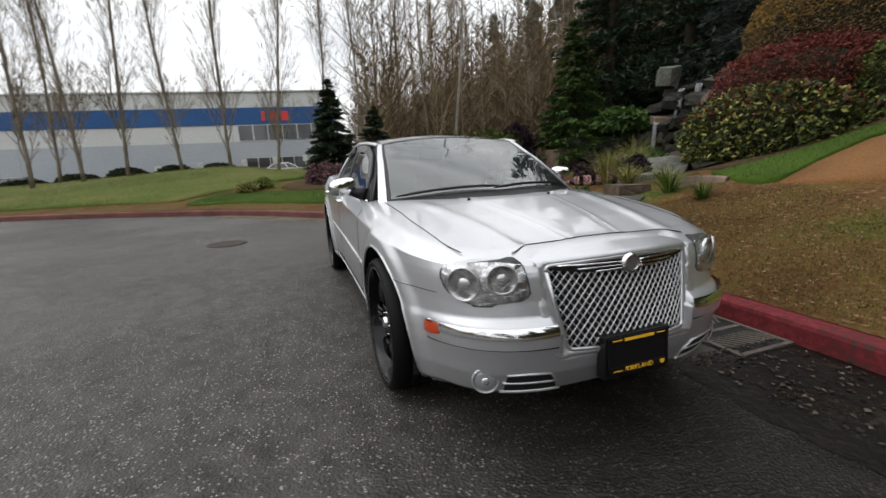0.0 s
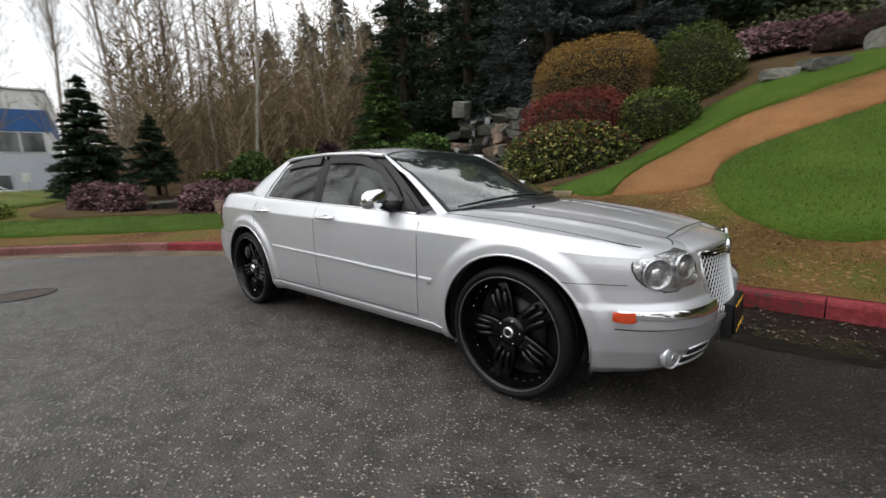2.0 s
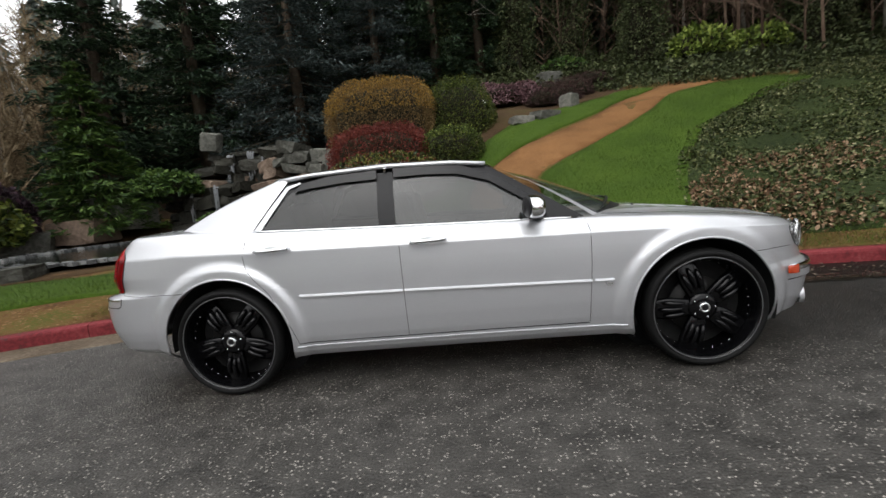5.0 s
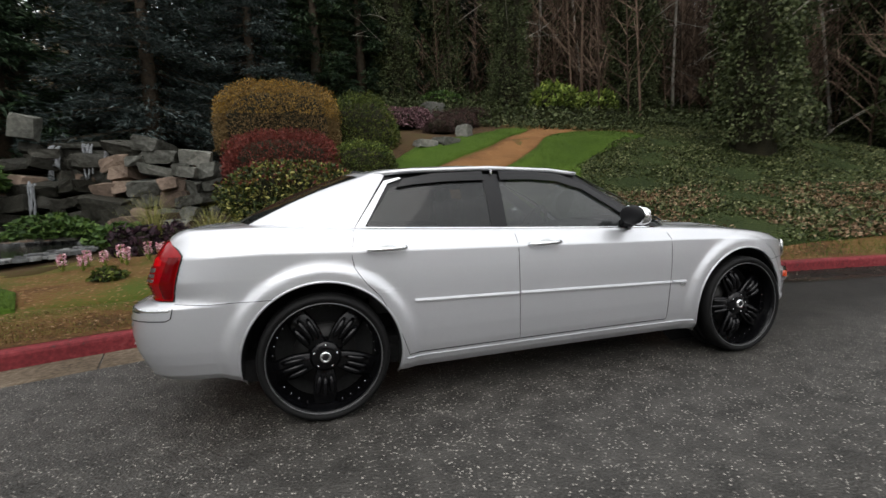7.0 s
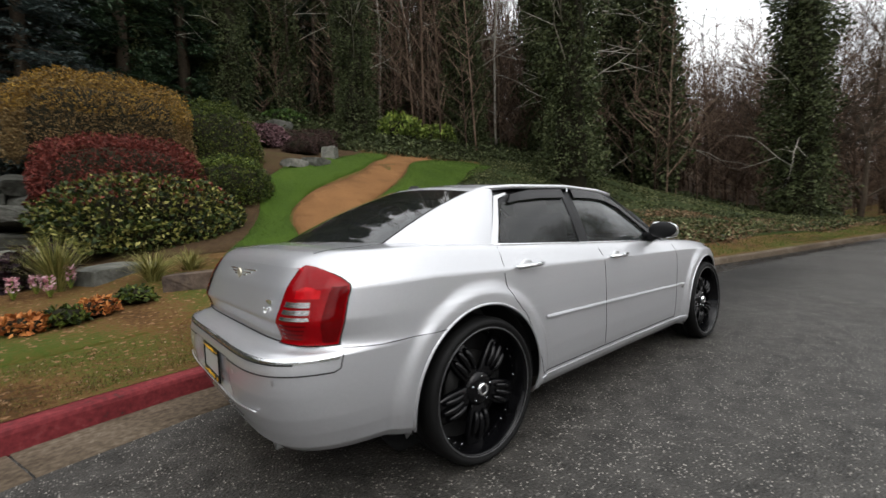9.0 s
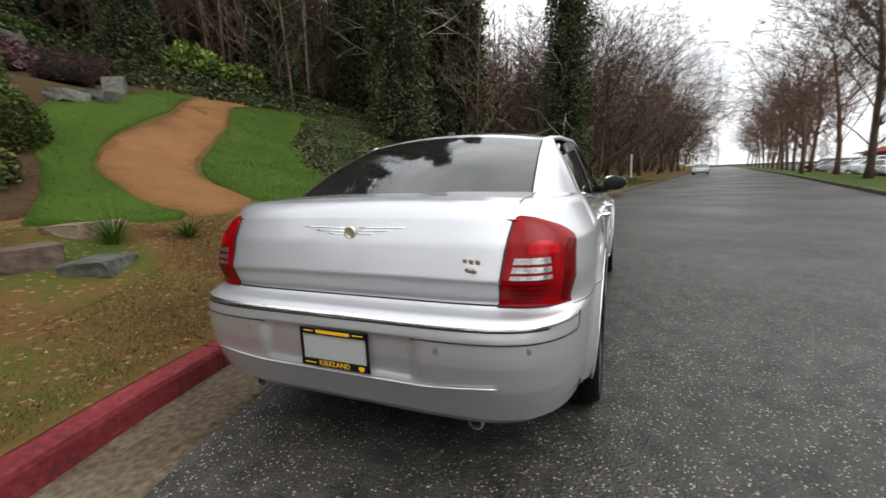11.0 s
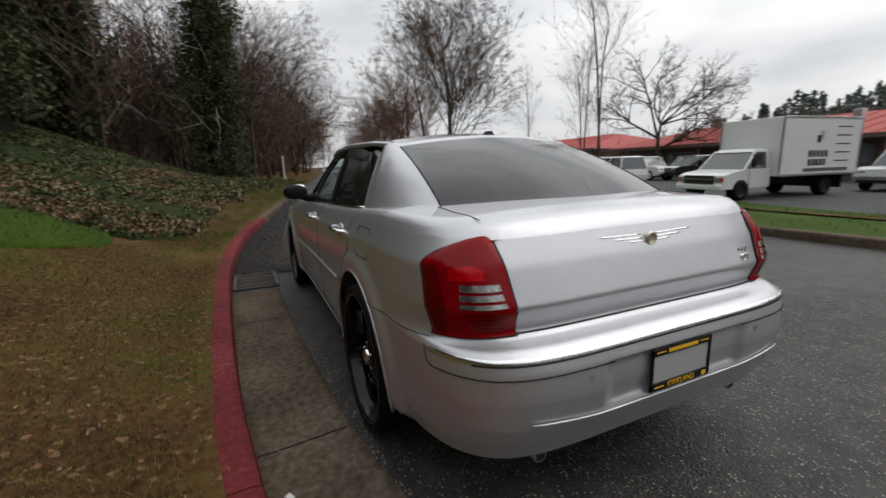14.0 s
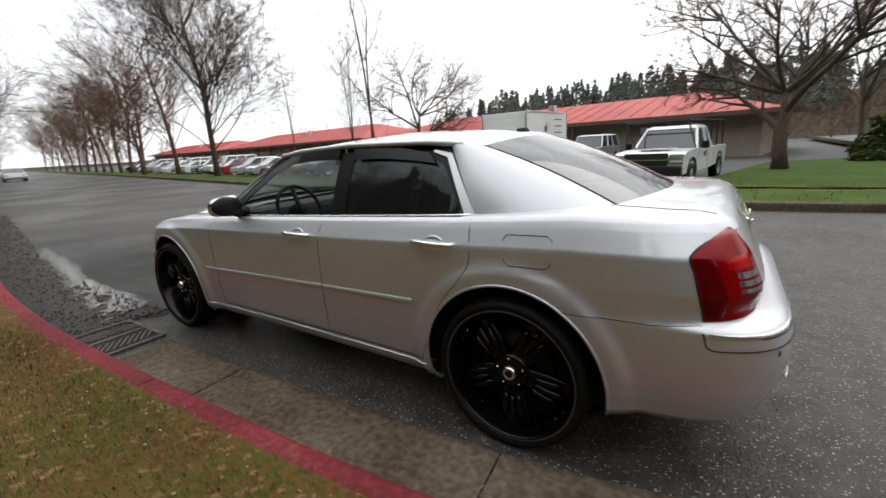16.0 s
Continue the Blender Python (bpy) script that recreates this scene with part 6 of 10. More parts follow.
def leaves(rng, centres, size, aspect=0.55, axis=None, wobble=0.5, flat=None):
    """Small folded leaves at the given places: vertices and faces. axis: the way they point; flat: the way their faces turn."""
    n = len(centres)
    a = rng.normal(size=(n, 3)) if axis is None else unit(axis) + rng.normal(size=(n, 3)) * wobble
    a = unit(a)
    f = rng.normal(size=(n, 3)) if flat is None else unit(flat) + rng.normal(size=(n, 3)) * 0.45
    b = unit(np.cross(a, f))
    s = (size * rng.uniform(0.65, 1.35, n))[:, None]
    up = unit(np.cross(b, a)) * s * 0.18
    v = np.stack([centres - a * s, centres + b * s * aspect + up, centres + a * s, centres - b * s * aspect + up], 1).reshape(-1, 3)
    i = np.arange(n)[:, None] * 4
    return v, np.concatenate([i + [0, 1, 2], i + [0, 2, 3]])


def shrub(name, x, y, z, r, material, label, count, size, seed, lumps=0.16, stalk=True, aspect=0.55, extra=None, category="shrub", group="", flat_top=0.0, square=2.0):
    """A shrub: a dark core coloured as inner shade and a skin of leaves over an uneven round form. r: half sizes."""
    rng = np.random.default_rng(seed)
    root = thing(name, label, category, pose(x, y, z), group)
    d = unit(rng.normal(size=(count, 3)))
    d[:, 2] = np.abs(d[:, 2]) * 1.15 - 0.35
    d = unit(d)
    k = np.array([1 + lumps * noise.noise((p[0] * 2.3 + seed, p[1] * 2.3, p[2] * 2.3)) + lumps * 0.6 * noise.noise((p[0] * 6, p[1] * 6 + seed, p[2] * 6)) for p in d])
    c = d * (k * rng.uniform(0.80, 1.04, count) ** 0.7)[:, None]
    c /= (np.abs(d) ** square).sum(1, keepdims=True) ** (1 / square)
    if flat_top:
        c[:, 2] = np.minimum(c[:, 2], flat_top + 0.06 * rng.normal(size=count))
    c = c * np.array(r) + np.array([0, 0, r[2] * 0.35])
    v, f = leaves(rng, c, size, aspect, axis=d, wobble=0.9)
    raw_mesh("foliage", v, f, material, root)
    if extra:
        pick = c[(rng.random(count) < extra[1]) & (c[:, 2] > r[2] * extra[2])]
        v, f = leaves(rng, pick * 1.02, size * 0.9, aspect, wobble=0.9)
        raw_mesh("tinted_foliage", v, f, extra[0], root)
    # solid dark core: the shade among the inner twigs, put into its colour
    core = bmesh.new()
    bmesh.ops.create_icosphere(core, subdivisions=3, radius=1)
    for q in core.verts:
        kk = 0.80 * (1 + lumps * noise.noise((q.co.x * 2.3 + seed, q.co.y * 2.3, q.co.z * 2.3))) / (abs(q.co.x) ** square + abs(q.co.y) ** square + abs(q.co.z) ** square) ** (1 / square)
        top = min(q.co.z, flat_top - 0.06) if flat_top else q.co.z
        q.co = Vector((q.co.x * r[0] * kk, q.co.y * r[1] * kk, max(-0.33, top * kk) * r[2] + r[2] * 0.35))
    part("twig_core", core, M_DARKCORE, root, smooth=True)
    return root


# near-black core colour that paints the shade behind the leaves
M_DARKCORE = grainy("twig_shade_colour", [(0.3, (0.010, 0.010, 0.006)), (0.7, (0.032, 0.028, 0.016))], 3, 20, 0.95, 0.6, 0.03)


def tube_net(segments, sides=4):
    """Many tapered rods as one mesh: rows of start, end, start radius, end radius."""
    s = np.array(segments, float)
    p0, p1, r0, r1 = s[:, :3], s[:, 3:6], s[:, 6:7], s[:, 7:8]
    d = unit(p1 - p0)
    ref = np.where(np.abs(d[:, 2:3]) > 0.9, [[1.0, 0, 0]], [[0, 0, 1.0]])
    a = unit(np.cross(d, ref))
    b = np.cross(d, a)
    ang = 2 * np.pi * np.arange(sides) / sides
    ring = a[:, None] * np.cos(ang)[None, :, None] + b[:, None] * np.sin(ang)[None, :, None]
    v = np.concatenate([p0[:, None] + ring * r0[:, None], p1[:, None] + ring * r1[:, None]], 1).reshape(-1, 3)
    base = np.arange(len(s))[:, None] * 2 * sides
    f = np.concatenate([base + [k, (k + 1) % sides, sides + (k + 1) % sides, sides + k] for k in range(sides)])
    return v, f


def grow(rng, start, way, length, radius, level, out, spec):
    """Branches recursively. spec: by level, (children, angle, length share, pieces, upward pull, children's thickness)."""
    kids, angle, share, pieces, pull, thin = spec[level]
    p, d, r = np.array(start, float), unit(np.array(way, float)), radius
    marks = []
    for k in range(pieces):
        d = unit(d + rng.normal(size=3) * (0.035 if level == 0 and pieces >= 8 else 0.10) + np.array([0, 0, pull]) * 0.3)
        q = p + d * length / pieces
        r2 = radius * (1 - (k + 1) / pieces * (0.62 if level < len(spec) - 1 else 0.85))
        out.append((level, *p, *q, r, r2))
        marks.append((q, d, r2))
        p, r = q, r2
    if level + 1 >= len(spec):
        return
    for c in range(kids):
        t = rng.uniform(0.25 if level else 0.18, 1.0) if c else 1.0
        q, dd, rr = marks[min(pieces - 1, int(t * pieces))]
        side = unit(np.cross(dd, rng.normal(size=3)))
        a = math.radians(angle) * rng.uniform(0.6, 1.3)
        way2 = dd * math.cos(a) + side * math.sin(a)
        grow(rng, q, way2, length * share * rng.uniform(0.7, 1.2) * (1.15 - 0.4 * t), min(rr * 0.9, radius * thin), level + 1, out, spec)


SPECS = {
    "maple": [(40, 48, 0.50, 10, 0.05, 0.20), (11, 30, 0.50, 5, 0.20, 0.40), (8, 30, 0.50, 2, 0.15, 0.5), (5, 32, 0.55, 1, 0.1, 0.6), (0, 0, 0, 1, 0.05, 1)],
    "far_maple": [(34, 50, 0.48, 8, 0.05, 0.20), (9, 32, 0.50, 3, 0.20, 0.42), (6, 30, 0.55, 2, 0.15, 0.5), (0, 0, 0, 1, 0.05, 1)],
    "oak": [(10, 50, 1.05, 4, 0.05, 0.55), (9, 42, 0.60, 5, 0.14, 0.48), (8, 46, 0.50, 3, 0.10, 0.5), (7, 44, 0.5, 2, 0.05, 0.6), (0, 0, 0, 2, 0.0, 1)],
    "spread": [(11, 54, 1.75, 4, 0.05, 0.55), (9, 40, 0.60, 5, 0.16, 0.46), (8, 42, 0.50, 3, 0.12, 0.5), (7, 42, 0.5, 1, 0.05, 0.6), (0, 0, 0, 1, 0.0, 1)],
    "poplar": [(60, 18, 0.15, 12, 0.05, 0.17), (8, 20, 0.55, 4, 0.45, 0.5), (4, 22, 0.5, 2, 0.30, 0.6), (0, 0, 0, 1, 0.1, 1)],
    "birch": [(24, 38, 0.30, 8, 0.1, 0.16), (7, 28, 0.5, 4, 0.25, 0.42), (4, 30, 0.5, 2, 0.1, 0.55), (0, 0, 0, 1, 0.0, 1)],
    "slim": [(12, 34, 0.14, 8, 0.05, 0.11), (5, 36, 0.5, 3, 0.15, 0.5), (4, 38, 0.5, 2, 0.05, 0.6), (0, 0, 0, 1, 0.0, 1)],
    "thicket": [(11, 40, 0.95, 4, 0.1, 0.45), (8, 38, 0.60, 4, 0.12, 0.5), (6, 40, 0.55, 2, 0.05, 0.6), (4, 42, 0.60, 1, 0.0, 0.6), (0, 0, 0, 1, 0.0, 1)],
}


def bare_tree(name, x, y, z, trunk_len, radius, spec, seed, label, bark=None, twig=None, group="bare trees", lean=(0, 0), basal=0):
    """A leafless tree: trunk and crown of real branches."""
    rng = np.random.default_rng(seed)
    out = []
    grow(rng, (0, 0, -0.15), (lean[0], lean[1], 1), trunk_len, radius, 0, out, SPECS[spec])
    for k in range(basal):
        a, zb = rng.uniform(0, 6.283), rng.uniform(0.5, 3.6)
        grow(rng, (0, 0, zb), (0.55 * math.cos(a), 0.55 * math.sin(a), 1), rng.uniform(1.4, 2.6), 0.022, 1, out, SPECS[spec])
    root = thing(name, label, "tree", pose(x, y, z), group)
    thick = [s[1:] for s in out if s[0] == 0]
    line = [thick[0][:3]] + [s[3:6] for s in thick]
    part("trunk", tube([tuple(p) for p in line], [thick[0][6] * 1.25] + [s[7] for s in thick], 10), bark or M_BARK, root, smooth=True)
    mid = [s[1:] for s in out if s[0] in (1, 2)]
    v, f = tube_net(mid, 5)
    raw_mesh("branchwork", v, f, bark or M_BARK, root, shade=True)["kind"] = "stuff"
    fine = [s[1:] for s in out if s[0] > 2]
    if fine:
        v, f = tube_net([(*s[:6], max(s[6], 0.0065), max(s[7], 0.0045)) for s in fine], 3)
        raw_mesh("crown", v, f, twig or M_TWIG, root)["kind"] = "stuff"
    return root


def conifer(name, x, y, z, height, spread, material, seed, label, layers=26, boughs=9, sprays=34, size=0.22, droop=0.25, base=0.05, group="conifers", category="conifer"):
    """A conifer: trunk and whorls of drooping boughs set with sprays of needles."""
    rng = np.random.default_rng(seed)
    root = thing(name, label, category, pose(x, y, z), group)
    part("trunk", tube([(0, 0, -0.2), (0, 0, height * 0.5), (0, 0, height)], [height * 0.02 + 0.03, height * 0.012 + 0.02, 0.01], 8), M_BARK, root, smooth=True)
    cs, ax = [], []
    segs = []
    for k in range(layers):
        t = base + (1 - base) * (k + rng.uniform(-0.3, 0.3)) / layers
        reach = spread * (1 - max(0, t)) ** 0.85 * rng.uniform(0.82, 1.12) + 0.06
        for b in range(max(4, int(boughs * (1 - 0.4 * t)))):
            a = rng.uniform(0, 2 * math.pi)
            ln = reach * rng.uniform(0.7, 1.1)
            out_v = np.array([math.cos(a), math.sin(a), 0])
            z0 = height * t
            n = max(9, int(sprays * 1.9 * (0.35 + ln / (spread + 0.1))))
            u = rng.uniform(0.12, 1.0, n) ** 0.75
            side = np.cross(out_v, [0, 0, 1])
            wob = rng.normal(size=n) * 0.13 * ln * (1.1 - u * 0.6)
            dz = -droop * ln * u + 0.28 * droop * ln * np.maximum(0, u - 0.55) * 2 + rng.normal(size=n) * 0.035 * ln
            c = out_v * (u * ln)[:, None] + side * wob[:, None]
            c[:, 2] += z0 + dz
            cs.append(c)
            ax.append(out_v * 0.9 + side * np.sign(wob)[:, None] * 0.6 + np.array([0, 0, -0.15]))
            tip = out_v * ln
            segs.append((0, 0, z0, tip[0] * 0.9, tip[1] * 0.9, z0 - droop * ln * 0.75, 0.012 + 0.006 * ln, 0.004))
    c, axv = np.concatenate(cs), np.concatenate(ax)
    v, f = leaves(rng, c, size * (0.62 if size > 0.2 else 0.95), 0.24, axis=axv, wobble=0.40, flat=np.array([[0, 0, 1.0]]))
    raw_mesh("foliage", v, f, material, root)
    v, f = tube_net(segs, 3)
    raw_mesh("branchwork", v, f, M_BARK, root)["kind"] = "stuff"
    return root


def ivy_column(name, x, y, z, height, radius, seed, label, count=5000, size=0.16, limbs=6):
    """A tree smothered in ivy, with a few bare limbs standing out of it."""
    rng = np.random.default_rng(seed)
    root = thing(name, label, "tree", pose(x, y, z), "ivy-clad trees")
    part("trunk", tube([(0, 0, -0.3), (0.1, 0.05, height * 0.5), (0.05, 0.1, height)], [0.30, 0.22, 0.08], 10), M_BARK, root, smooth=True)
    h = rng.uniform(0.02, 1.0, count)
    a = rng.uniform(0, 2 * math.pi, count)
    k = np.array([0.62 + 0.55 * noise.noise((math.cos(q) * 1.5, math.sin(q) * 1.5 + seed, hh * height * 0.55)) + 0.30 * noise.noise((math.cos(q) * 4, math.sin(q) * 4, hh * height * 1.5 + seed)) for q, hh in zip(a, h)])
    rad = radius * k * (1 - 0.45 * h ** 3) * rng.uniform(0.55, 1.05, count)
    c = np.stack([rad * np.cos(a), rad * np.sin(a), h * height], 1)
    v, f = leaves(rng, c, size, 0.7, axis=np.stack([np.cos(a), np.sin(a), -0.8 + 0 * a], 1), wobble=0.7)
    raw_mesh("ivy", v, f, M_IVYDARK, root)
    # dark sleeve round the trunk, painted as the shade behind the ivy
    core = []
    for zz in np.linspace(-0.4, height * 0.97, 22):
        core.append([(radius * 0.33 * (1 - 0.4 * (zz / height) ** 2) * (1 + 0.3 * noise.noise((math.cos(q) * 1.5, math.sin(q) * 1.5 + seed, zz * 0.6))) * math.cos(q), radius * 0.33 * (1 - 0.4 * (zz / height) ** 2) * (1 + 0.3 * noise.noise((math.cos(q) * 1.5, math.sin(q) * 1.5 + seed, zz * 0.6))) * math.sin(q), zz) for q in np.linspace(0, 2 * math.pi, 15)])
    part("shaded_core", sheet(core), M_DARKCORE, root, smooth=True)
    out = []
    for _ in range(limbs):
        zz, q = rng.uniform(0.15, 0.8) * height, rng.uniform(0, 2 * math.pi)
        grow(rng, (0.1 * math.cos(q), 0.1 * math.sin(q), zz), (math.cos(q), math.sin(q), rng.uniform(-0.5, 0.5)), radius * rng.uniform(1.2, 1.9), 0.035, 0, out, [(3, 35, 0.5, 4, -0.1, 0.5), (2, 40, 0.5, 3, 0.0, 0.5), (0, 0, 0, 2, 0, 1)])
    if out:
        v, f = tube_net([s[1:] for s in out], 5)
        raw_mesh("branchwork", v, f, M_PALEBARK, root, shade=True)["kind"] = "stuff"
    return root


M_ROCK = grainy("grey_green_rock", [(0.25, (0.026, 0.025, 0.020)), (0.45, (0.070, 0.070, 0.060)), (0.62, (0.135, 0.135, 0.118)), (0.8, (0.24, 0.23, 0.20))], 1.1, 9, 0.85, 0.7, 0.05, 0.5, random_amount=0.35)
M_WETROCK = grainy("dark_wet_rock", [(0.25, (0.012, 0.012, 0.009)), (0.48, (0.032, 0.031, 0.025)), (0.66, (0.062, 0.060, 0.050)), (0.82, (0.13, 0.125, 0.105))], 1.1, 9, 0.5, 0.7, 0.05, 0.5, random_amount=0.3)
M_REDROCK = grainy("rusty_rock", [(0.25, (0.06, 0.045, 0.036)), (0.55, (0.17, 0.125, 0.095)), (0.8, (0.28, 0.21, 0.16))], 1.1, 9, 0.88, 0.7, 0.05, 0.5, random_amount=0.35)


def boulder_mesh(sx, sy, sz, seed, sharp=0.6):
    """A broken, blocky stone: the hull of a jittered block with chipped corners, its faces roughened."""
    rng = np.random.default_rng(seed)
    bm = bmesh.new()
    for cx in (-1, 1):
        for cy in (-1, 1):
            for cz in (-1, 1):
                c = np.array([cx, cy, cz]) * rng.uniform(0.80, 1.06, 3)
                chip = rng.uniform(0.10, 0.42)
                for axis in range(3):
                    p = c.copy()
                    p[axis] *= 1 - chip * rng.uniform(0.5, 1.3)
                    bm.verts.new(p)
    hull_ = bmesh.ops.convex_hull(bm, input=bm.verts)
    bmesh.ops.delete(bm, geom=list({g for g in hull_["geom_interior"] + hull_["geom_unused"] if isinstance(g, bmesh.types.BMVert)}), context="VERTS")
    bmesh.ops.dissolve_limit(bm, angle_limit=0.16, verts=bm.verts, edges=bm.edges)
    bmesh.ops.triangulate(bm, faces=bm.faces)
    bmesh.ops.subdivide_edges(bm, edges=bm.edges[:], cuts=2, use_grid_fill=True)
    for v in bm.verts:
        p = v.co
        k = 1 + 0.055 * noise.noise((p.x * 2.2 + seed, p.y * 2.2, p.z * 2.2)) + 0.035 * noise.noise((p.x * 6, p.y * 6 + seed, p.z * 6))
        v.co = (p.x * k * sx, p.y * k * sy, p.z * k * sz)
    bmesh.ops.recalc_face_normals(bm, faces=bm.faces)
    return bm


def boulder(name, x, y, z, sx, sy, sz, seed, label, turn=0, tilt=0, material=None, group="boulders", category="rock"):
    ob = link(name, boulder_mesh(sx, sy, sz, seed), material or M_ROCK)
    ob.matrix_world = pose(x, y, z, tilt, 0, turn)
    return tagged(ob, label, category, group)


def zone(name, outline, material, lift, label, step=0.45, category="ground", skirt=0.05):
    """A patch of ground cover laid over the land inside an outline."""
    bm = bmesh.new()
    pts = spline(list(outline) + [outline[0]], 0.35)[:-1]
    bm.faces.new([bm.verts.new((x, y, 0)) for x, y in pts])
    for axis in (0, 1):
        lo, hi = pts[:, axis].min(), pts[:, axis].max()
        for v in np.arange(lo + step, hi, step):
            bmesh.ops.bisect_plane(bm, geom=bm.verts[:] + bm.edges[:] + bm.faces[:], plane_co=(v, 0, 0) if axis == 0 else (0, v, 0), plane_no=(1, 0, 0) if axis == 0 else (0, 1, 0))
    for v in bm.verts:
        x, y = v.co.x, v.co.y
        d = kerb_distance(x, y)
        bumps = 0.05 * noise.noise((x * 0.9, y * 0.9, 0)) * smooth(0.3, 2.5, d) + 0.02 * noise.noise((x * 4, y * 4, 3)) * smooth(0.2, 1, d)
        v.co.z = height_at(x, y, d) + bumps + lift
    rim = [e for e in bm.edges if e.is_boundary]
    r = bmesh.ops.extrude_edge_only(bm, edges=rim)
    for v in r["geom"]:
        if isinstance(v, bmesh.types.BMVert):
            v.co.z -= skirt + lift
    bmesh.ops.recalc_face_normals(bm, faces=bm.faces)
    for f in bm.faces:
        if f.normal.z < -0.2:
            f.normal_flip()
    return tagged(link(name, bm, material, smooth=True), label, category, kind="structure")


def inside_outline(x, y, poly):
    """Which of many places lie inside an outline."""
    c = np.zeros(len(x), bool)
    for (x0, y0), (x1, y1) in zip(poly, poly[1:] + poly[:1]):
        cross = (y0 > y) != (y1 > y)
        c ^= cross & (x < (x1 - x0) * (y - y0) / (y1 - y0 + 1e-12) + x0)
    return c


def scatter(rng, poly, count):
    p = np.array(poly)
    x = rng.uniform(p[:, 0].min(), p[:, 0].max(), count * 3)
    y = rng.uniform(p[:, 1].min(), p[:, 1].max(), count * 3)
    ok = inside_outline(x, y, list(poly))
    x, y = x[ok][:count], y[ok][:count]
    memo = {}

    def node(i, j):
        if (i, j) not in memo:
            memo[i, j] = height_at(i * 0.3, j * 0.3) + 0.05 * noise.noise((i * 0.27, j * 0.27, 0))
        return memo[i, j]

    z = np.zeros(len(x))
    for k, (a, b) in enumerate(zip(x / 0.3, y / 0.3)):
        i, j = math.floor(a), math.floor(b)
        u, w = a - i, b - j
        z[k] = (node(i, j) * (1 - u) + node(i + 1, j) * u) * (1 - w) + (node(i, j + 1) * (1 - u) + node(i + 1, j + 1) * u) * w
    return np.stack([x, y, z], 1)

# ---- ground cover of the gardens ----
LAWN_BANK = [(2.6, 2.95), (3.4, 3.05), (4.0, 4.4), (4.75, 5.85), (5.7, 7.25), (6.6, 8.15), (8.6, 9.1), (10.0, 9.7), (9.6, 10.9), (8.2, 11.4), (6.6, 10.5), (4.9, 8.8), (3.5, 7.7), (2.1, 6.5), (1.55, 5.5), (1.6, 4.5), (2.0, 3.6)]
LAWN_SIDE = [(-1.3, 5.1), (-0.3, 4.4), (0.15, 4.45), (0.05, 5.2), (0.45, 6.85), (1.25, 7.85), (2.3, 8.6), (4.0, 9.8), (5.2, 11.0), (6.9, 12.7), (6.0, 13.0), (4.4, 11.6), (3.0, 10.6), (1.4, 9.7), (0.5, 8.8), (0.0, 7.4), (-0.6, 6.2)]
PATH_LINE = [(0.2, 4.35), (0.1, 5.2), (0.5, 6.8), (1.3, 7.8), (2.4, 8.5), (4.1, 9.7), (5.3, 10.9), (7.0, 12.6), (7.9, 13.6), (9.0, 12.7), (8.2, 11.5), (6.6, 10.6), (4.9, 8.95), (3.45, 7.8), (2.0, 6.6), (1.5, 5.6), (1.5, 4.7), (0.9, 4.3)]
IVY_BANK = [(3.3, 2.8), (4.2, 2.2), (7.3, 2.0), (12, 1.5), (20, 0.4), (24, 4), (20, 10), (14, 15), (12, 13), (9.9, 10.05), (8.4, 9.3), (5.5, 7.4), (4.6, 6.0), (3.85, 4.5)]
GARDEN_LAWN = [(-4.6, 2.05), (-5.8, 1.6), (-7.0, 0.7), (-8.8, -1.0), (-10.2, -2.6), (-11.2, -4.4), (-12.3, -3.6), (-11.6, -1.8), (-10.6, -0.3), (-9.2, 1.2), (-7.6, 2.4), (-6.6, 2.9), (-5.3, 3.1)]
MOUND_GRASS = [(-12.0, -4.8), (-13.8, -8.8), (-15.8, -16), (-17.2, -30), (-24, -42), (-44, -40), (-46, -5), (-30, 3), (-20, 0.5), (-15.5, -1.0), (-13.5, -2.6)]
BED = [(-5.4, 3.2), (-4.6, 2.15), (-3.0, 2.4), (-1.0, 3.2), (-0.6, 4.2), (-1.6, 5.2), (-2.6, 6.2), (-4.5, 7.2), (-6.0, 5.4)]
BUSH_BED = [(-4.6, 7.6), (-2.4, 6.0), (-1.2, 5.4), (-0.4, 6.3), (0.2, 7.6), (0.7, 8.9), (1.5, 9.9), (3.2, 10.8), (4.6, 12.0), (6.2, 13.4), (5.5, 18), (-3, 18), (-6, 13)]
zone("path", PATH_LINE, M_PATH, 0.022, "orange-brown bark path winding up the bank")
zone("lawn", LAWN_BANK, M_LAWN, 0.05, "bright green mown lawn on the bank")
zone("lawn", LAWN_SIDE, M_LAWN, 0.05, "bright green strip of lawn beside the path")
zone("lawn", GARDEN_LAWN, M_LAWN, 0.045, "bright green strip of lawn along the pond garden")
zone("planting_bed", BED, M_BROWN, 0.012, "brown soil bed with stones and flowers")
zone("planting_bed", BUSH_BED, M_SOIL, 0.025, "brown soil under the clipped bushes")
M_MOUND = grainy("rough_grass", [(0.28, (0.036, 0.050, 0.010)), (0.47, (0.074, 0.100, 0.018)), (0.66, (0.135, 0.122, 0.040)), (0.82, (0.17, 0.13, 0.062))], 0.5, 9, 0.9, 0.8, 0.05, 0.4)
zone("grass_mound", MOUND_GRASS, M_MOUND, 0.05, "rough yellow-green grass mound behind the road bend", 1.0)
# dark floor sheet whose colour holds the shade between the ivy leaves
M_IVYFLOOR = grainy("ivy_floor_shade", [(0.3, (0.010, 0.016, 0.005)), (0.6, (0.030, 0.042, 0.012)), (0.78, (0.060, 0.062, 0.022))], 0.9, 16, 0.95, 0.9, 0.05)
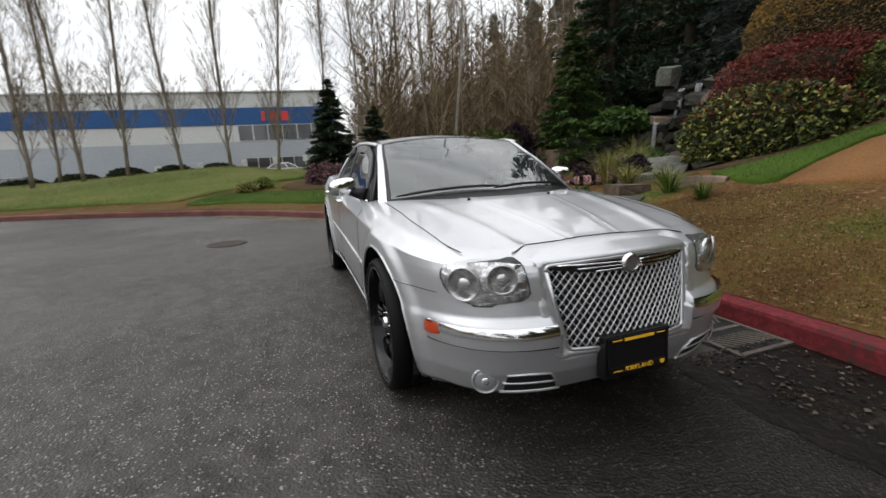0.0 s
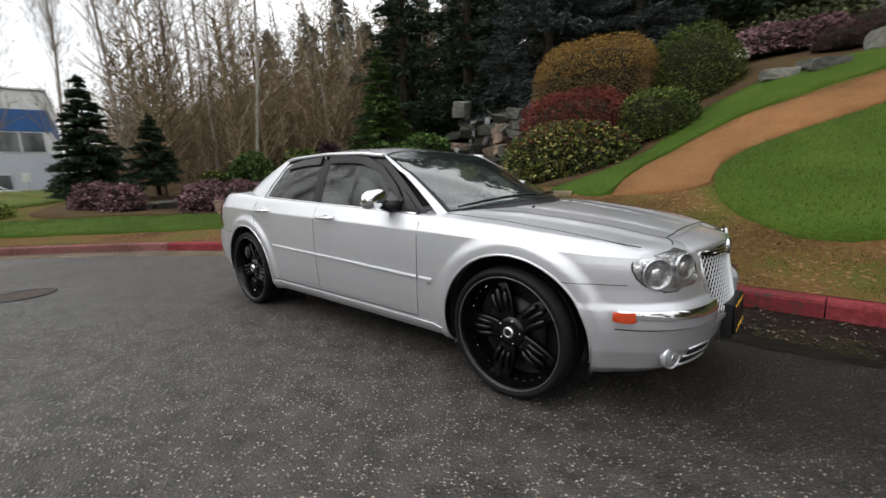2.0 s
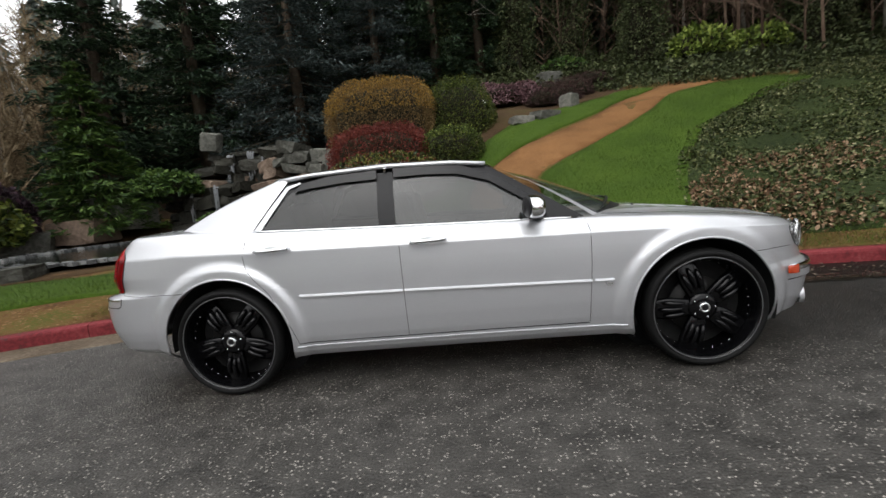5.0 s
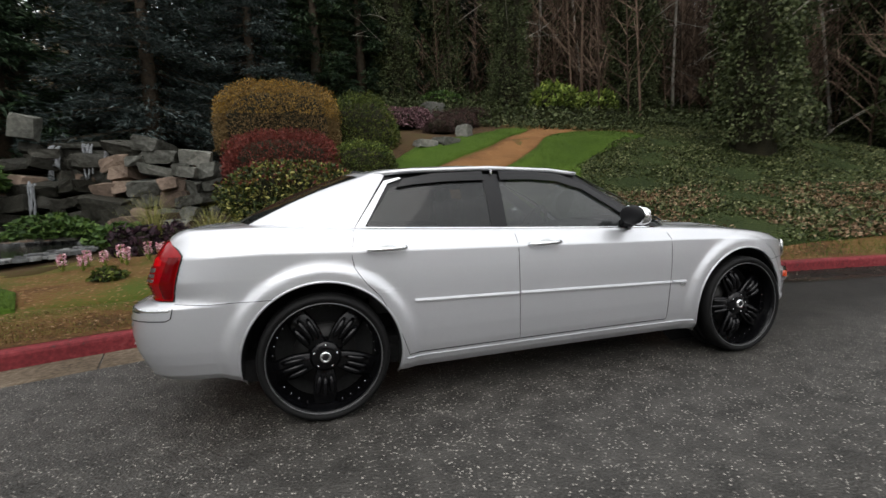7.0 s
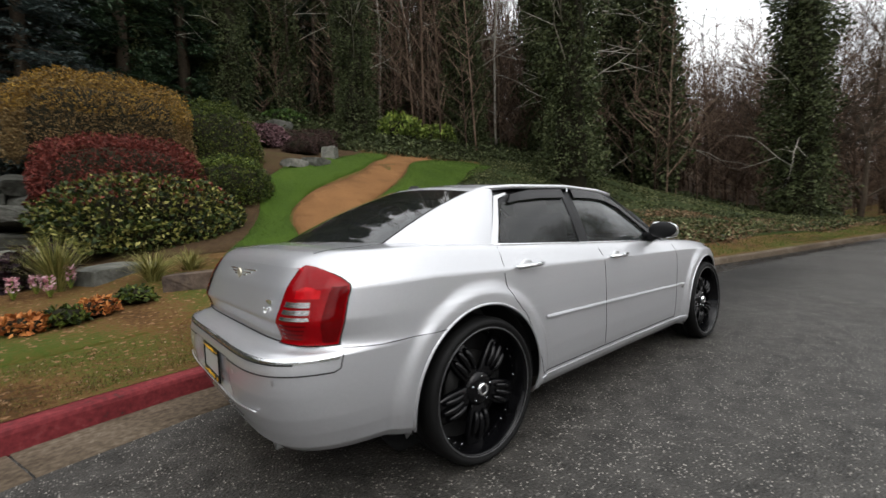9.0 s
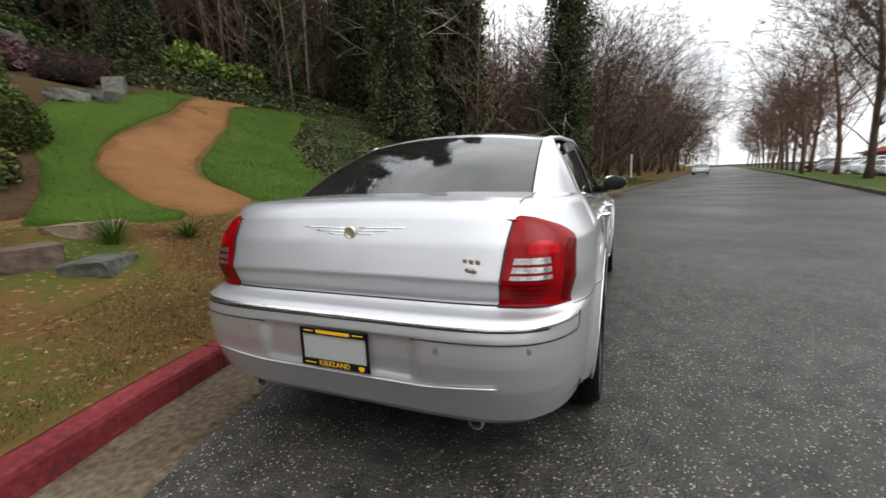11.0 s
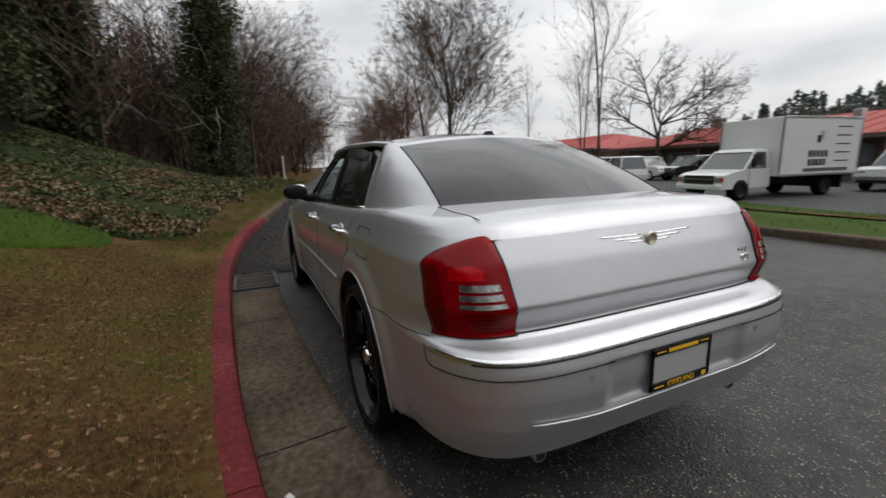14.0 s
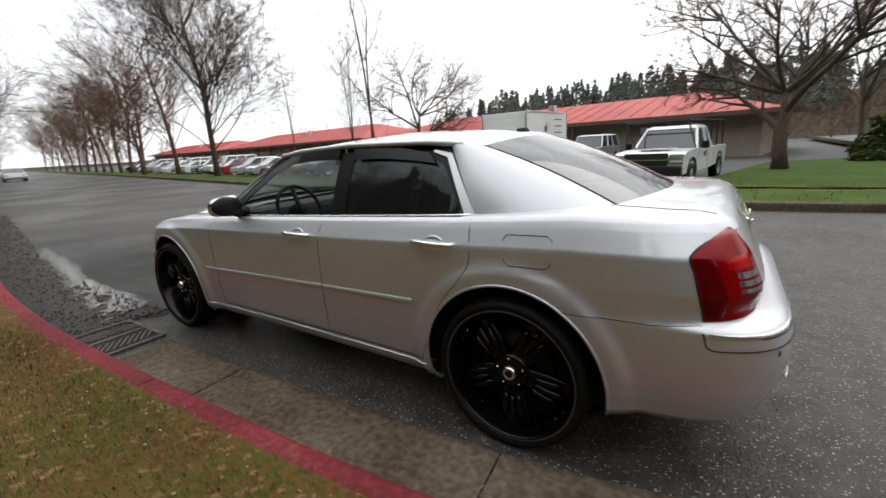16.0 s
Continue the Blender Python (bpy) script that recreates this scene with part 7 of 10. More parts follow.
zone("ivy_bank", IVY_BANK, M_IVYFLOOR, 0.03, "dark green floor under ivy on the bank, coloured as shade", 0.7)
WOOD = [(-7, 15), (-2, 17.6), (5, 17.6), (9, 14), (13, 15.5), (21, 11), (30, 4), (60, 2), (120, -8), (120, 60), (60, 90), (-30, 95), (-70, 80), (-60, 20), (-30, 8), (-16, 14)]
zone("wood_floor", WOOD, M_BRUSH, 0.04, "dark leaf litter and brambles under the wood", 3.5)
GARDEN_SOIL = [(-5.5, 4.2), (-7.8, 2.7), (-9.4, 1.5), (-11, -0.1), (-12.2, -1.6), (-14.5, -1.0), (-19, 0.6), (-26, 2.5), (-26, 10), (-17, 13), (-9, 15), (-5, 12)]
zone("garden_soil", GARDEN_SOIL, M_SOIL, 0.02, "brown soil and mulch round the pond", 0.8)


def stuff(name, v, f, material, label, category):
    return tagged(raw_mesh(name, v, f, material), label, category, kind="stuff")


rng = np.random.default_rng(5)
# ivy and dead leaves over the bank
c = scatter(rng, IVY_BANK, 96000)
near = c[:, 0] < 14
c = c[near | (rng.random(len(c)) < 0.6)]
c[:, 2] += rng.uniform(0.02, 0.11, len(c)) * (0.6 + 0.5 * np.sin(c[:, 0] * 1.7) * np.cos(c[:, 1] * 2.1))
v, f = leaves(rng, c, 0.036, 0.75, flat=np.array([[0, 0, 1.0]]))
stuff("ivy", v, f, M_IVY, "dark green ivy covering the bank", "ivy")
c = scatter(rng, [(3.3, 2.75), (4.2, 2.1), (9.5, 1.75), (14, 1.2), (18, 1.5), (13, 4.2), (9.5, 5.2), (7, 5.6), (5, 5.2), (3.9, 4.2)], 14000)
patchy = np.array([noise.noise((x * 0.55, y * 0.9, 5)) + 0.5 * noise.noise((x * 2.2, y * 2.2, 9)) for x, y, _ in c])
patchy += np.interp(c[:, 0], [3.6, 5.4], [0.30, 0.0])
c = c[patchy + rng.normal(size=len(c)) * 0.16 > 0.06]
c[:, 2] += rng.uniform(0.04, 0.13, len(c))
v, f = leaves(rng, c, 0.034, 0.6, flat=np.array([[0, 0, 1.0]]))
stuff("dead_leaves", v, f, M_DEADLEAF, "pale brown dead leaves lying among the ivy", "leaves")
c = scatter(rng, [(-3, 15.5), (5, 15.8), (9, 13.2), (13, 14), (20, 10), (30, 4), (34, 10), (20, 24), (8, 27), (-4, 22)], 26000)
c[:, 2] += rng.uniform(0.05, 0.5, len(c))
v, f = leaves(rng, c, 0.085, 0.7, flat=np.array([[0, 0, 1.0]]))
stuff("undergrowth", v, f, M_IVYDARK, "dark green ivy undergrowth below the wood", "undergrowth")


# slope ivy takes the darker leaf colour to paint in the wood's shade
c = scatter(rng, [(5, 13.7), (6.6, 13.3), (8.4, 12), (10.2, 10.9), (13, 12), (20, 9.5), (26, 9), (24, 14), (14, 20), (6, 21), (0, 19), (4, 15.8)], 34000)
c[:, 2] += rng.uniform(0.02, 0.22, len(c))
v, f = leaves(rng, c, 0.062, 0.7, flat=np.array([[0, 0, 1.0]]))
stuff("ground_ivy", v, f, M_IVYDARK, "green ivy and ferns covering the slope above the lawn, darkened for shade", "undergrowth")


# grass blades: dry and mossy on the bank, green on the lawns
def blades(poly, count, length, seed, lean=0.6):
    rng = np.random.default_rng(seed)
    c = scatter(rng, poly, count)
    n = len(c)
    c[:, :2] += rng.normal(size=(n, 2)) * 0.05
    h = length * rng.uniform(0.5, 1.4, n)
    a = rng.uniform(0, 2 * math.pi, n)
    tip = c + np.stack([np.cos(a) * h * lean * rng.uniform(0.3, 1.3, n), np.sin(a) * h * lean * rng.uniform(0.3, 1.3, n), h], 1)
    w = np.stack([-np.sin(a), np.cos(a), 0 * a], 1) * (0.0016 + 0.020 * length)
    v = np.stack([c - w, c + w, tip], 1).reshape(-1, 3)
    return v, np.arange(3 * n).reshape(-1, 3)


BANK_NEAR = [(-4.6, 0.95), (-3.6, 1.25), (-2.1, 1.6), (-0.5, 1.72), (1.2, 1.78), (2.8, 1.78), (5.3, 1.55), (5.0, 2.0), (3.1, 2.7), (1.8, 3.6), (0.4, 4.3), (-0.6, 3.8), (-1.4, 3.0), (-3.0, 2.3), (-4.6, 1.95)]
v, f = blades(BANK_NEAR, 70000, 0.024, 11, 1.1)
stuff("bank_grass", v, f, M_DRYBLADE, "thin brown and mossy grass on the bank by the kerb", "grass")
c = scatter(rng, BANK_NEAR, 2600)
c[:, 2] += 0.012
v, f = leaves(rng, c, 0.011, 0.6, flat=np.array([[0, 0, 1.0]]))
stuff("leaf_crumbs", v, f, M_DEADLEAF, "crumbs of dead leaves lying on the bank", "leaves")
v, f = blades(LAWN_BANK, 50000, 0.045, 12)
v[:, 2] += 0.05
stuff("lawn_grass", v, f, M_BLADE, "short green grass of the bank lawn", "grass")
v, f = blades(LAWN_SIDE, 24000, 0.042, 13)
v[:, 2] += 0.05
stuff("lawn_grass", v, f, M_BLADE, "short green grass beside the path", "grass")
v, f = blades(GARDEN_LAWN, 26000, 0.045, 14)
v[:, 2] += 0.045
stuff("lawn_grass", v, f, M_BLADE, "short green grass of the pond garden", "grass")
v, f = blades([(-12.2, -4.8), (-14.0, -8.8), (-16, -15), (-30, -16), (-30, 1), (-20, 0.3), (-14, -2.4)], 30000, 0.09, 15)
v[:, 2] += 0.04
stuff("rough_grass", v, f, M_TUFT, "rough yellowish grass on the mound", "grass")

# weeds and grass between the kerb and the ivy along the street
k0, k1 = (int(np.argmin(np.hypot(kerb_line[:, 0] - x, kerb_line[:, 1] - y))) for x, y in ((3.6, 1.55), (34, -3.8)))
edge_a = [tuple(kerb_line[i] + kerb_normal[i] * 0.2) for i in range(k0, k1, 3)]
edge_b = [tuple(kerb_line[i] + kerb_normal[i] * (1.15 + 0.25 * math.sin(i * 0.4))) for i in range(k0, k1, 3)]
v, f = blades(edge_a + edge_b[::-1], 42000, 0.07, 17)
stuff("street_weeds", v, f, M_BLADE, "green weeds and grass growing along the kerb", "grass")
edge_c = [tuple(kerb_line[i] + kerb_normal[i] * (2.6 + 0.4 * math.sin(i * 0.7))) for i in range(k0 + 10, k1, 3)]
c = scatter(rng, edge_b[4:] + edge_c[::-1], 9000)
c[:, 2] += rng.uniform(0.0, 0.10, len(c))
v, f = leaves(rng, c, 0.045, 0.6, flat=np.array([[0, 0, 1.0]]))
stuff("leaf_litter", v, f, M_DEADLEAF, "brown leaf litter under the hedgerow", "leaves")
c = scatter(rng, edge_b[2:] + edge_c[::-1], 7000)
c[:, 2] += rng.uniform(0.0, 0.25, len(c))
v, f = leaves(rng, c, 0.05, 0.6)
stuff("brambles", v, f, M_IVY, "low green brambles along the hedgerow", "undergrowth")

# ---- clipped bushes ----
shrub("clipped_bush", -2.45, 9.9, 2.95, (1.66, 1.10, 1.36), M_OCHRETWIG, "wide clipped ochre-yellow bush behind the red one", 26000, 0.024, 21, 0.06, category="bush", group="clipped bushes", square=3.4, extra=(M_YELLOWLEAF, 0.72, 0.62))
shrub("clipped_bush", -2.30, 8.5, 1.75, (1.42, 1.05, 1.12), M_REDLEAF, "dark red clipped bush in front of the ochre one", 20000, 0.028, 22, 0.08, category="bush", group="clipped bushes", square=3.0)
shrub("variegated_bush", -2.02, 7.35, 0.98, (1.60, 1.0, 1.02), M_VARIEGATED, "dark green bush with cream-yellow speckled leaves", 11000, 0.048, 23, 0.14, category="bush", group="clipped bushes", square=2.7, extra=(M_REDLEAF, 0.22, 0.80))
shrub("clipped_bush", -0.02, 10.7, 2.70, (1.15, 1.05, 1.60), M_BOXLEAF, "tall rounded dark green clipped bush", 17000, 0.028, 24, 0.08, category="bush", group="clipped bushes", square=2.3)
shrub("clipped_bush", -0.30, 8.5, 1.85, (0.92, 0.85, 0.86), M_BOXLEAF, "small yellow-green clipped bush beside the lawn", 10000, 0.028, 25, 0.08, category="bush", group="clipped bushes", square=2.6, extra=(M_LIMELEAF, 0.25, 1.0))
for k, (x, y, r) in enumerate(((2.9, 12.0, 0.6), (3.7, 12.7, 0.65), (4.5, 13.7, 0.6), (3.4, 14.3, 0.9), (4.6, 15.2, 0.9), (5.6, 16.0, 0.9))):
    shrub("bare_shrub", x, y, height_at(x, y) - 0.03, (r, r * 0.9, 0.45), M_BARESHRUB, "low dark red-brown twiggy shrub beside the lawn", 2200, 0.045, 130 + k, 0.3, aspect=0.25, group="bare shrubs")
for k, (x, y, r) in enumerate(((1.55, 13.3, 1.0), (2.35, 13.7, 0.85), (1.0, 14.6, 1.0))):
    shrub("heather", x, y, height_at(x, y) - 0.05, (r, r * 0.9, 0.62), M_HEATHER, "mound of purple heather beside the path", 2600, 0.055, 30 + k, 0.2, group="heathers")
sign = thing("garden_sign", "small white sign on a stake in the heather", "sign", pose(0.74, 12.7, height_at(0.74, 12.7), 0, 0, 15), "")
M_SIGNWHITE = plain("white_board", (0.72, 0.72, 0.70), 0.5)
part("board", box(0.42, 0.03, 0.28, 0, 0, 0.40, 0.006), M_SIGNWHITE, sign)
part("stake", box(0.04, 0.04, 0.42, 0, 0.03, 0.15, 0.004), M_BARK, sign)
boulder("boulder", 4.1, 17.2, height_at(4.1, 17.2) + 0.15, 0.55, 0.4, 0.42, 41, "upright grey boulder among heather at the wood's edge", 20)
boulder("boulder", 3.2, 16.3, height_at(3.2, 16.3) + 0.05, 0.62, 0.4, 0.22, 42, "low grey boulder at the edge of the lawn", 10)
boulder("boulder", 1.85, 9.9, height_at(1.85, 9.9) + 0.05, 0.34, 0.26, 0.13, 46, "low pale grey rock at the lawn's edge", 20)
boulder("boulder", 3.55, 11.1, height_at(3.55, 11.1) + 0.16, 0.27, 0.24, 0.27, 47, "upright pale grey rock at the lawn's edge", 50)
boulder("boulder", 2.62, 10.1, height_at(2.62, 10.1) + 0.02, 0.42, 0.3, 0.16, 43, "flat grey boulder at the edge of the lawn", 30)
shrub("leafy_shrub", 10.9, 17.4, height_at(10.9, 17.4), (1.35, 1.1, 1.05), M_LIMELEAF, "loose lime-green leafy shrub under the wood", 1500, 0.14, 44, 0.3, aspect=0.4, group="")
shrub("leafy_shrub", 13.0, 16.6, height_at(13.0, 16.6), (1.0, 0.9, 0.8), M_LIMELEAF, "loose lime-green leafy shrub under the wood", 1000, 0.14, 45, 0.3, aspect=0.4, group="")
shrub("low_shrub", 5.4, 20.0, height_at(5.4, 20.0), (1.2, 0.9, 0.55), M_GREENFIR, "low dark green shrub at the wood's edge", 1500, 0.09, 46, 0.2)


# ---- bed by the kerb: flowers, tufts, stones ----
def tuft(x, y, z, height, spread, count, material, seed, label, name="grass_tuft", category="plant", width=0.006, group="tufts"):
    """A clump of arching blades."""
    rng = np.random.default_rng(seed)
    root = thing(name, label, category, pose(x, y, z), group)
    vs, fs = [], []
    for k in range(count):
        a, ln = rng.uniform(0, 2 * math.pi), height * rng.uniform(0.6, 1.15)
        out_v = np.array([math.cos(a), math.sin(a), 0])
        side = np.array([-math.sin(a), math.cos(a), 0]) * width
        lean = spread * rng.uniform(0.2, 1.1)
        base = out_v * rng.uniform(0, 0.10) * spread
        n0 = len(vs)
        for t in (0.0, 0.4, 0.75, 1.0):
            c = base + out_v * lean * t ** 1.6 + np.array([0, 0, ln * (t - 0.28 * t**3 * lean / height)])
            w = side * (1 - 0.85 * t)
            vs += [c - w, c + w]
        fs += [(n0 + 2 * j, n0 + 2 * j + 1, n0 + 2 * j + 3, n0 + 2 * j + 2) for j in range(3)]
    raw_mesh("leaf_clump", np.array(vs), [tuple(q) for q in fs], material, root)
    return root


tuft(-3.30, 4.75, 0.56, 0.80, 0.55, 420, M_TUFT, 51, "tall yellow-green grass clump in the bed")
tuft(-4.9, 7.0, 0.55, 1.15, 0.75, 260, M_TUFT, 52, "tall yellow-green grass clump near the rocks")
tuft(-2.35, 4.4, 0.60, 0.50, 0.50, 300, M_TUFT, 53, "low straw-coloured grass clump in the bed")
tuft(-1.85, 4.7, 0.66, 0.42, 0.45, 200, M_TUFT, 54, "low straw-coloured grass clump in the bed")
tuft(-1.05, 3.95, 0.58, 0.50, 0.55, 150, M_BLADE, 55, "spiky green clump beside the flat stones", "spiky_plant")
tuft(-0.35, 3.75, 0.58, 0.34, 0.40, 110, M_BLADE, 56, "small spiky green clump on the bank", "spiky_plant")
boulder("boulder", -1.45, 3.45, 0.46, 0.30, 0.20, 0.13, 61, "flat grey-green stone beside a spiky plant", 35)
boulder("boulder", -1.9, 3.95, 0.58, 0.34, 0.26, 0.17, 62, "brown stone at the end of the bed", -20, 0, M_REDROCK)
boulder("boulder", -0.95, 4.6, 0.72, 0.34, 0.25, 0.13, 63, "flat brown stone beside the lawn", 15, 0, M_REDROCK)
boulder("boulder", -2.75, 5.3, 0.62, 0.55, 0.4, 0.24, 64, "low grey stone in the bed", 40)
boulder("boulder", -3.7, 6.6, 0.66, 0.6, 0.45, 0.34, 65, "slanting grey-green slab before the rock wall", 25, 25)


def hyacinth(x, y, z, height, seed):
    rng = np.random.default_rng(seed)
    root = thing("hyacinth", "pink hyacinth in bloom in the bed", "flower", pose(x, y, z), "hyacinths")
    part("stem", tube([(0, 0, 0), (0.005, 0, height)], 0.008, 5), M_LIMELEAF, root)
    h = rng.uniform(0.35, 1.0, 90)
    a = rng.uniform(0, 2 * math.pi, 90)
    c = np.stack([np.cos(a) * 0.045, np.sin(a) * 0.045, h * height], 1)
    v, f = leaves(rng, c, 0.022, 0.6, axis=np.stack([np.cos(a), np.sin(a), 0.2 + 0 * a], 1))
    raw_mesh("petals", v, f, M_PINK, root)
    vs, fs = [], []
    for k in range(6):
        q = k * 1.05 + rng.uniform(-0.2, 0.2)
        o = np.array([math.cos(q), math.sin(q), 0])
        s = np.array([-math.sin(q), math.cos(q), 0]) * 0.014
        n0 = len(vs)
        for t in (0, 0.5, 1):
            cc = o * 0.10 * t + np.array([0, 0, height * 0.62 * t])
            vs += [cc - s * (1 - t * 0.8), cc + s * (1 - t * 0.8)]
        fs += [(n0, n0 + 1, n0 + 3, n0 + 2), (n0 + 2, n0 + 3, n0 + 5, n0 + 4)]
    raw_mesh("leaf_clump", np.array(vs), fs, M_LIMELEAF, root)
    return root


rng = np.random.default_rng(8)
for k in range(13):
    x = -5.15 + k * 0.165 + rng.uniform(-0.05, 0.05)
    y = 4.05 + 0.22 * math.sin(k * 2.1) + 0.30 * (x + 5.15) + rng.uniform(-0.08, 0.08)
    hyacinth(x, y, height_at(x, y) + 0.03, rng.uniform(0.22, 0.30), 70 + k)
for k, (x, y) in enumerate(((-4.45, 5.15), (-4.0, 5.2), (-3.65, 5.35), (-3.3, 5.5), (-4.8, 5.3))):
    shrub("dark_plant", x, y, height_at(x, y) + 0.02, (0.22, 0.22, 0.40), M_DARKLEAF, "dark purple-black leafy plant behind the hyacinths", 260, 0.06, 90 + k, 0.3, category="plant", group="bedding plants")
for k, (x, y, m, lab) in enumerate(((-3.50, 3.05, M_ORANGE, "low orange-leaved plant"), (-2.95, 3.35, M_ORANGE, "low orange-leaved plant"), (-3.22, 3.15, M_BOXLEAF, "low green plant"), (-4.2, 3.15, M_BOXLEAF, "low green plant"), (-2.6, 3.6, M_BOXLEAF, "low green plant"))):
    shrub("bedding_plant", x, y, height_at(x, y) + 0.02, (0.19, 0.17, 0.13), m, lab + " at the edge of the bed", 260, 0.035, 100 + k, 0.3, category="plant", group="bedding plants")

# ---- pond, rock wall and falls ----
M_WATER, wn_, wl_, wb_ = shader("dark_pond_water", 0.05)
wb_.inputs["Base Color"].default_value = (0.010, 0.013, 0.010, 1)
w_n, w_b, w_g = wn_.new("ShaderNodeTexNoise"), wn_.new("ShaderNodeBump"), wn_.new("ShaderNodeNewGeometry")
w_n.inputs["Scale"].default_value = 7.0
w_b.inputs["Strength"].default_value, w_b.inputs["Distance"].default_value = 0.25, 0.02
wl_.new(w_g.outputs["Position"], w_n.inputs["Vector"])
wl_.new(w_n.outputs["Fac"], w_b.inputs["Height"])
wl_.new(w_b.outputs["Normal"], wb_.inputs["Normal"])
POND = [(-13.5, 8.5), (-12.0, 5.6), (-10, 4.5), (-7.8, 4.0), (-6.5, 4.8), (-6.4, 7.5), (-7.2, 10.4), (-9.5, 11.6), (-12.5, 11.2)]
bm = bmesh.new()
bm.faces.new([bm.verts.new((x, y, 0.56)) for x, y in spline(POND + [POND[0]], 0.4)[:-1]])
tagged(link("pond", bm, M_WATER), "dark still pond below the rock wall", "water", kind="structure")
rng = np.random.default_rng(9)
pebbles = [boulder_mesh(0.06, 0.045, 0.030, 200 + k) for k in range(3)]
peb_me = []
for k, bmk in enumerate(pebbles):
    bmesh.ops.dissolve_limit(bmk, angle_limit=0.3, verts=bmk.verts, edges=bmk.edges)
    bmesh.ops.triangulate(bmk, faces=bmk.faces)
    me = bpy.data.meshes.new("pebble")
    bmk.to_mesh(me)
    bmk.free()
    peb_me.append(me)
vs, fs = [], []
ring_line = spline(POND + [POND[0]], 0.10)
for k in range(800):
    p = ring_line[rng.integers(len(ring_line))] + rng.normal(size=2) * 0.17
    me = peb_me[k % 3]
    n0 = len(vs)
    s, a = rng.uniform(0.6, 1.5), rng.uniform(0, 6.28)
    for q in me.vertices:
        vs.append((p[0] + s * (q.co.x * math.cos(a) - q.co.y * math.sin(a)), p[1] + s * (q.co.x * math.sin(a) + q.co.y * math.cos(a)), 0.585 + s * q.co.z))
    fs += [tuple(n0 + i for i in pl.vertices) for pl in me.polygons]
M_PEBBLE = grainy("pale_pebbles", [(0.2, (0.06, 0.06, 0.06)), (0.6, (0.15, 0.155, 0.155)), (0.9, (0.28, 0.28, 0.27))], 2, 20, 0.8, 0.3, 0.01, 0.4, random_amount=0.7, random_source="island")
tagged(raw_mesh("pebbles", vs, fs, M_PEBBLE), "pale pebbles round the edge of the pond", "pebbles", kind="stuff")

wall = thing("rock_wall", "tall stacked wall of broken grey rocks with a waterfall", "rock wall", pose(0, 0, 0))
rng = np.random.default_rng(10)
A, B = np.array([-12.6, 13.6]), np.array([-4.4, 11.2])
along = (B - A) / np.linalg.norm(B - A)
back = np.array([-along[1], along[0]])
back = back if back[1] > 0 else -back
LENGTH = float(np.linalg.norm(B - A))
for c_ in range(8):
    z0 = 0.40 + c_ * 0.44
    s = rng.uniform(-0.3, 0.2)
    while s < LENGTH:
        w = rng.uniform(0.45, 1.25)
        top = interp(s, [(0, 2.5), (1.7, 3.9), (2.6, 3.7), (5.0, 3.7), (6.4, 3.2), (8.6, 2.6)])
        fall = 2.6 < s + w / 2 < 4.9
        if z0 < top and not (fall and c_ >= 7):
            push = c_ * 0.165 + (0.60 if fall and c_ >= 5 else 0) + rng.uniform(-0.24, 0.20)
            p = A + along * (s + w / 2) + back * push
            st = part("rock", boulder_mesh(w * 0.53, rng.uniform(0.45, 0.65), rng.uniform(0.15, 0.27), 300 + c_ * 40 + int(s * 10)), (M_WETROCK if s < 4.6 else M_ROCK) if rng.random() < 0.85 else M_REDROCK, wall)
            st.matrix_basis = pose(p[0], p[1], z0 + rng.uniform(-0.10, 0.10), rng.uniform(-14, 14), rng.uniform(-13, 13), math.degrees(math.atan2(along[1], along[0])) + rng.uniform(-28, 28))
        s += w * 0.97
st = part("capstone", boulder_mesh(0.36, 0.34, 0.40, 290), M_ROCK, wall, "upright pale block on top of the wall")
st.matrix_basis = pose(-10.50, 13.85, 4.26, 6, 9, 12)
# a dark mass behind the stones
fill = sheet([[(*(A + along * s + back * (0.35 + h * 0.42)), 0.3 + h * min(1, interp(s, [(0, 0.75), (2, 1.0), (6, 0.95), (8.6, 0.7)])) ) for s in np.linspace(-0.2, LENGTH + 0.2, 14)] for h in (0, 0.8, 1.6, 2.4, 3.1, 3.3)] )
part("earth_fill", fill, M_SOIL, wall)
M_FALL = plain("falling_water", (0.22, 0.23, 0.24), 0.25, 0.0, 0.3, 0.8, 9)
falls = thing("waterfall", "thin white streams of water falling over the rocks", "waterfall")


def stream(s, z1, z0, w, push, seed):
    rows = []
    for t in np.linspace(0, 1, 9):
        z = z1 + (z0 - z1) * t
        p = A + along * (s + 0.05 * noise.noise((seed, t * 3, 0))) + back * (push - 0.12 * t**0.5)
        ww = w * (0.8 + 0.5 * t)
        rows.append([(*(p + along * ww * k - back * (0.03 * (1 - (2 * k) ** 2) + 0.015 * noise.noise((k * 9, t * 5, seed)))), z) for k in np.linspace(-0.5, 0.5, 6)])
    bm = sheet(rows)
    r = bmesh.ops.extrude_face_region(bm, geom=bm.faces[:])
    for q in r["geom"]:
        if isinstance(q, bmesh.types.BMVert):
            q.co += Vector((*back, 0)) * 0.03
    bmesh.ops.recalc_face_normals(bm, faces=bm.faces)
    part("stream", bm, M_FALL, falls, smooth=True)


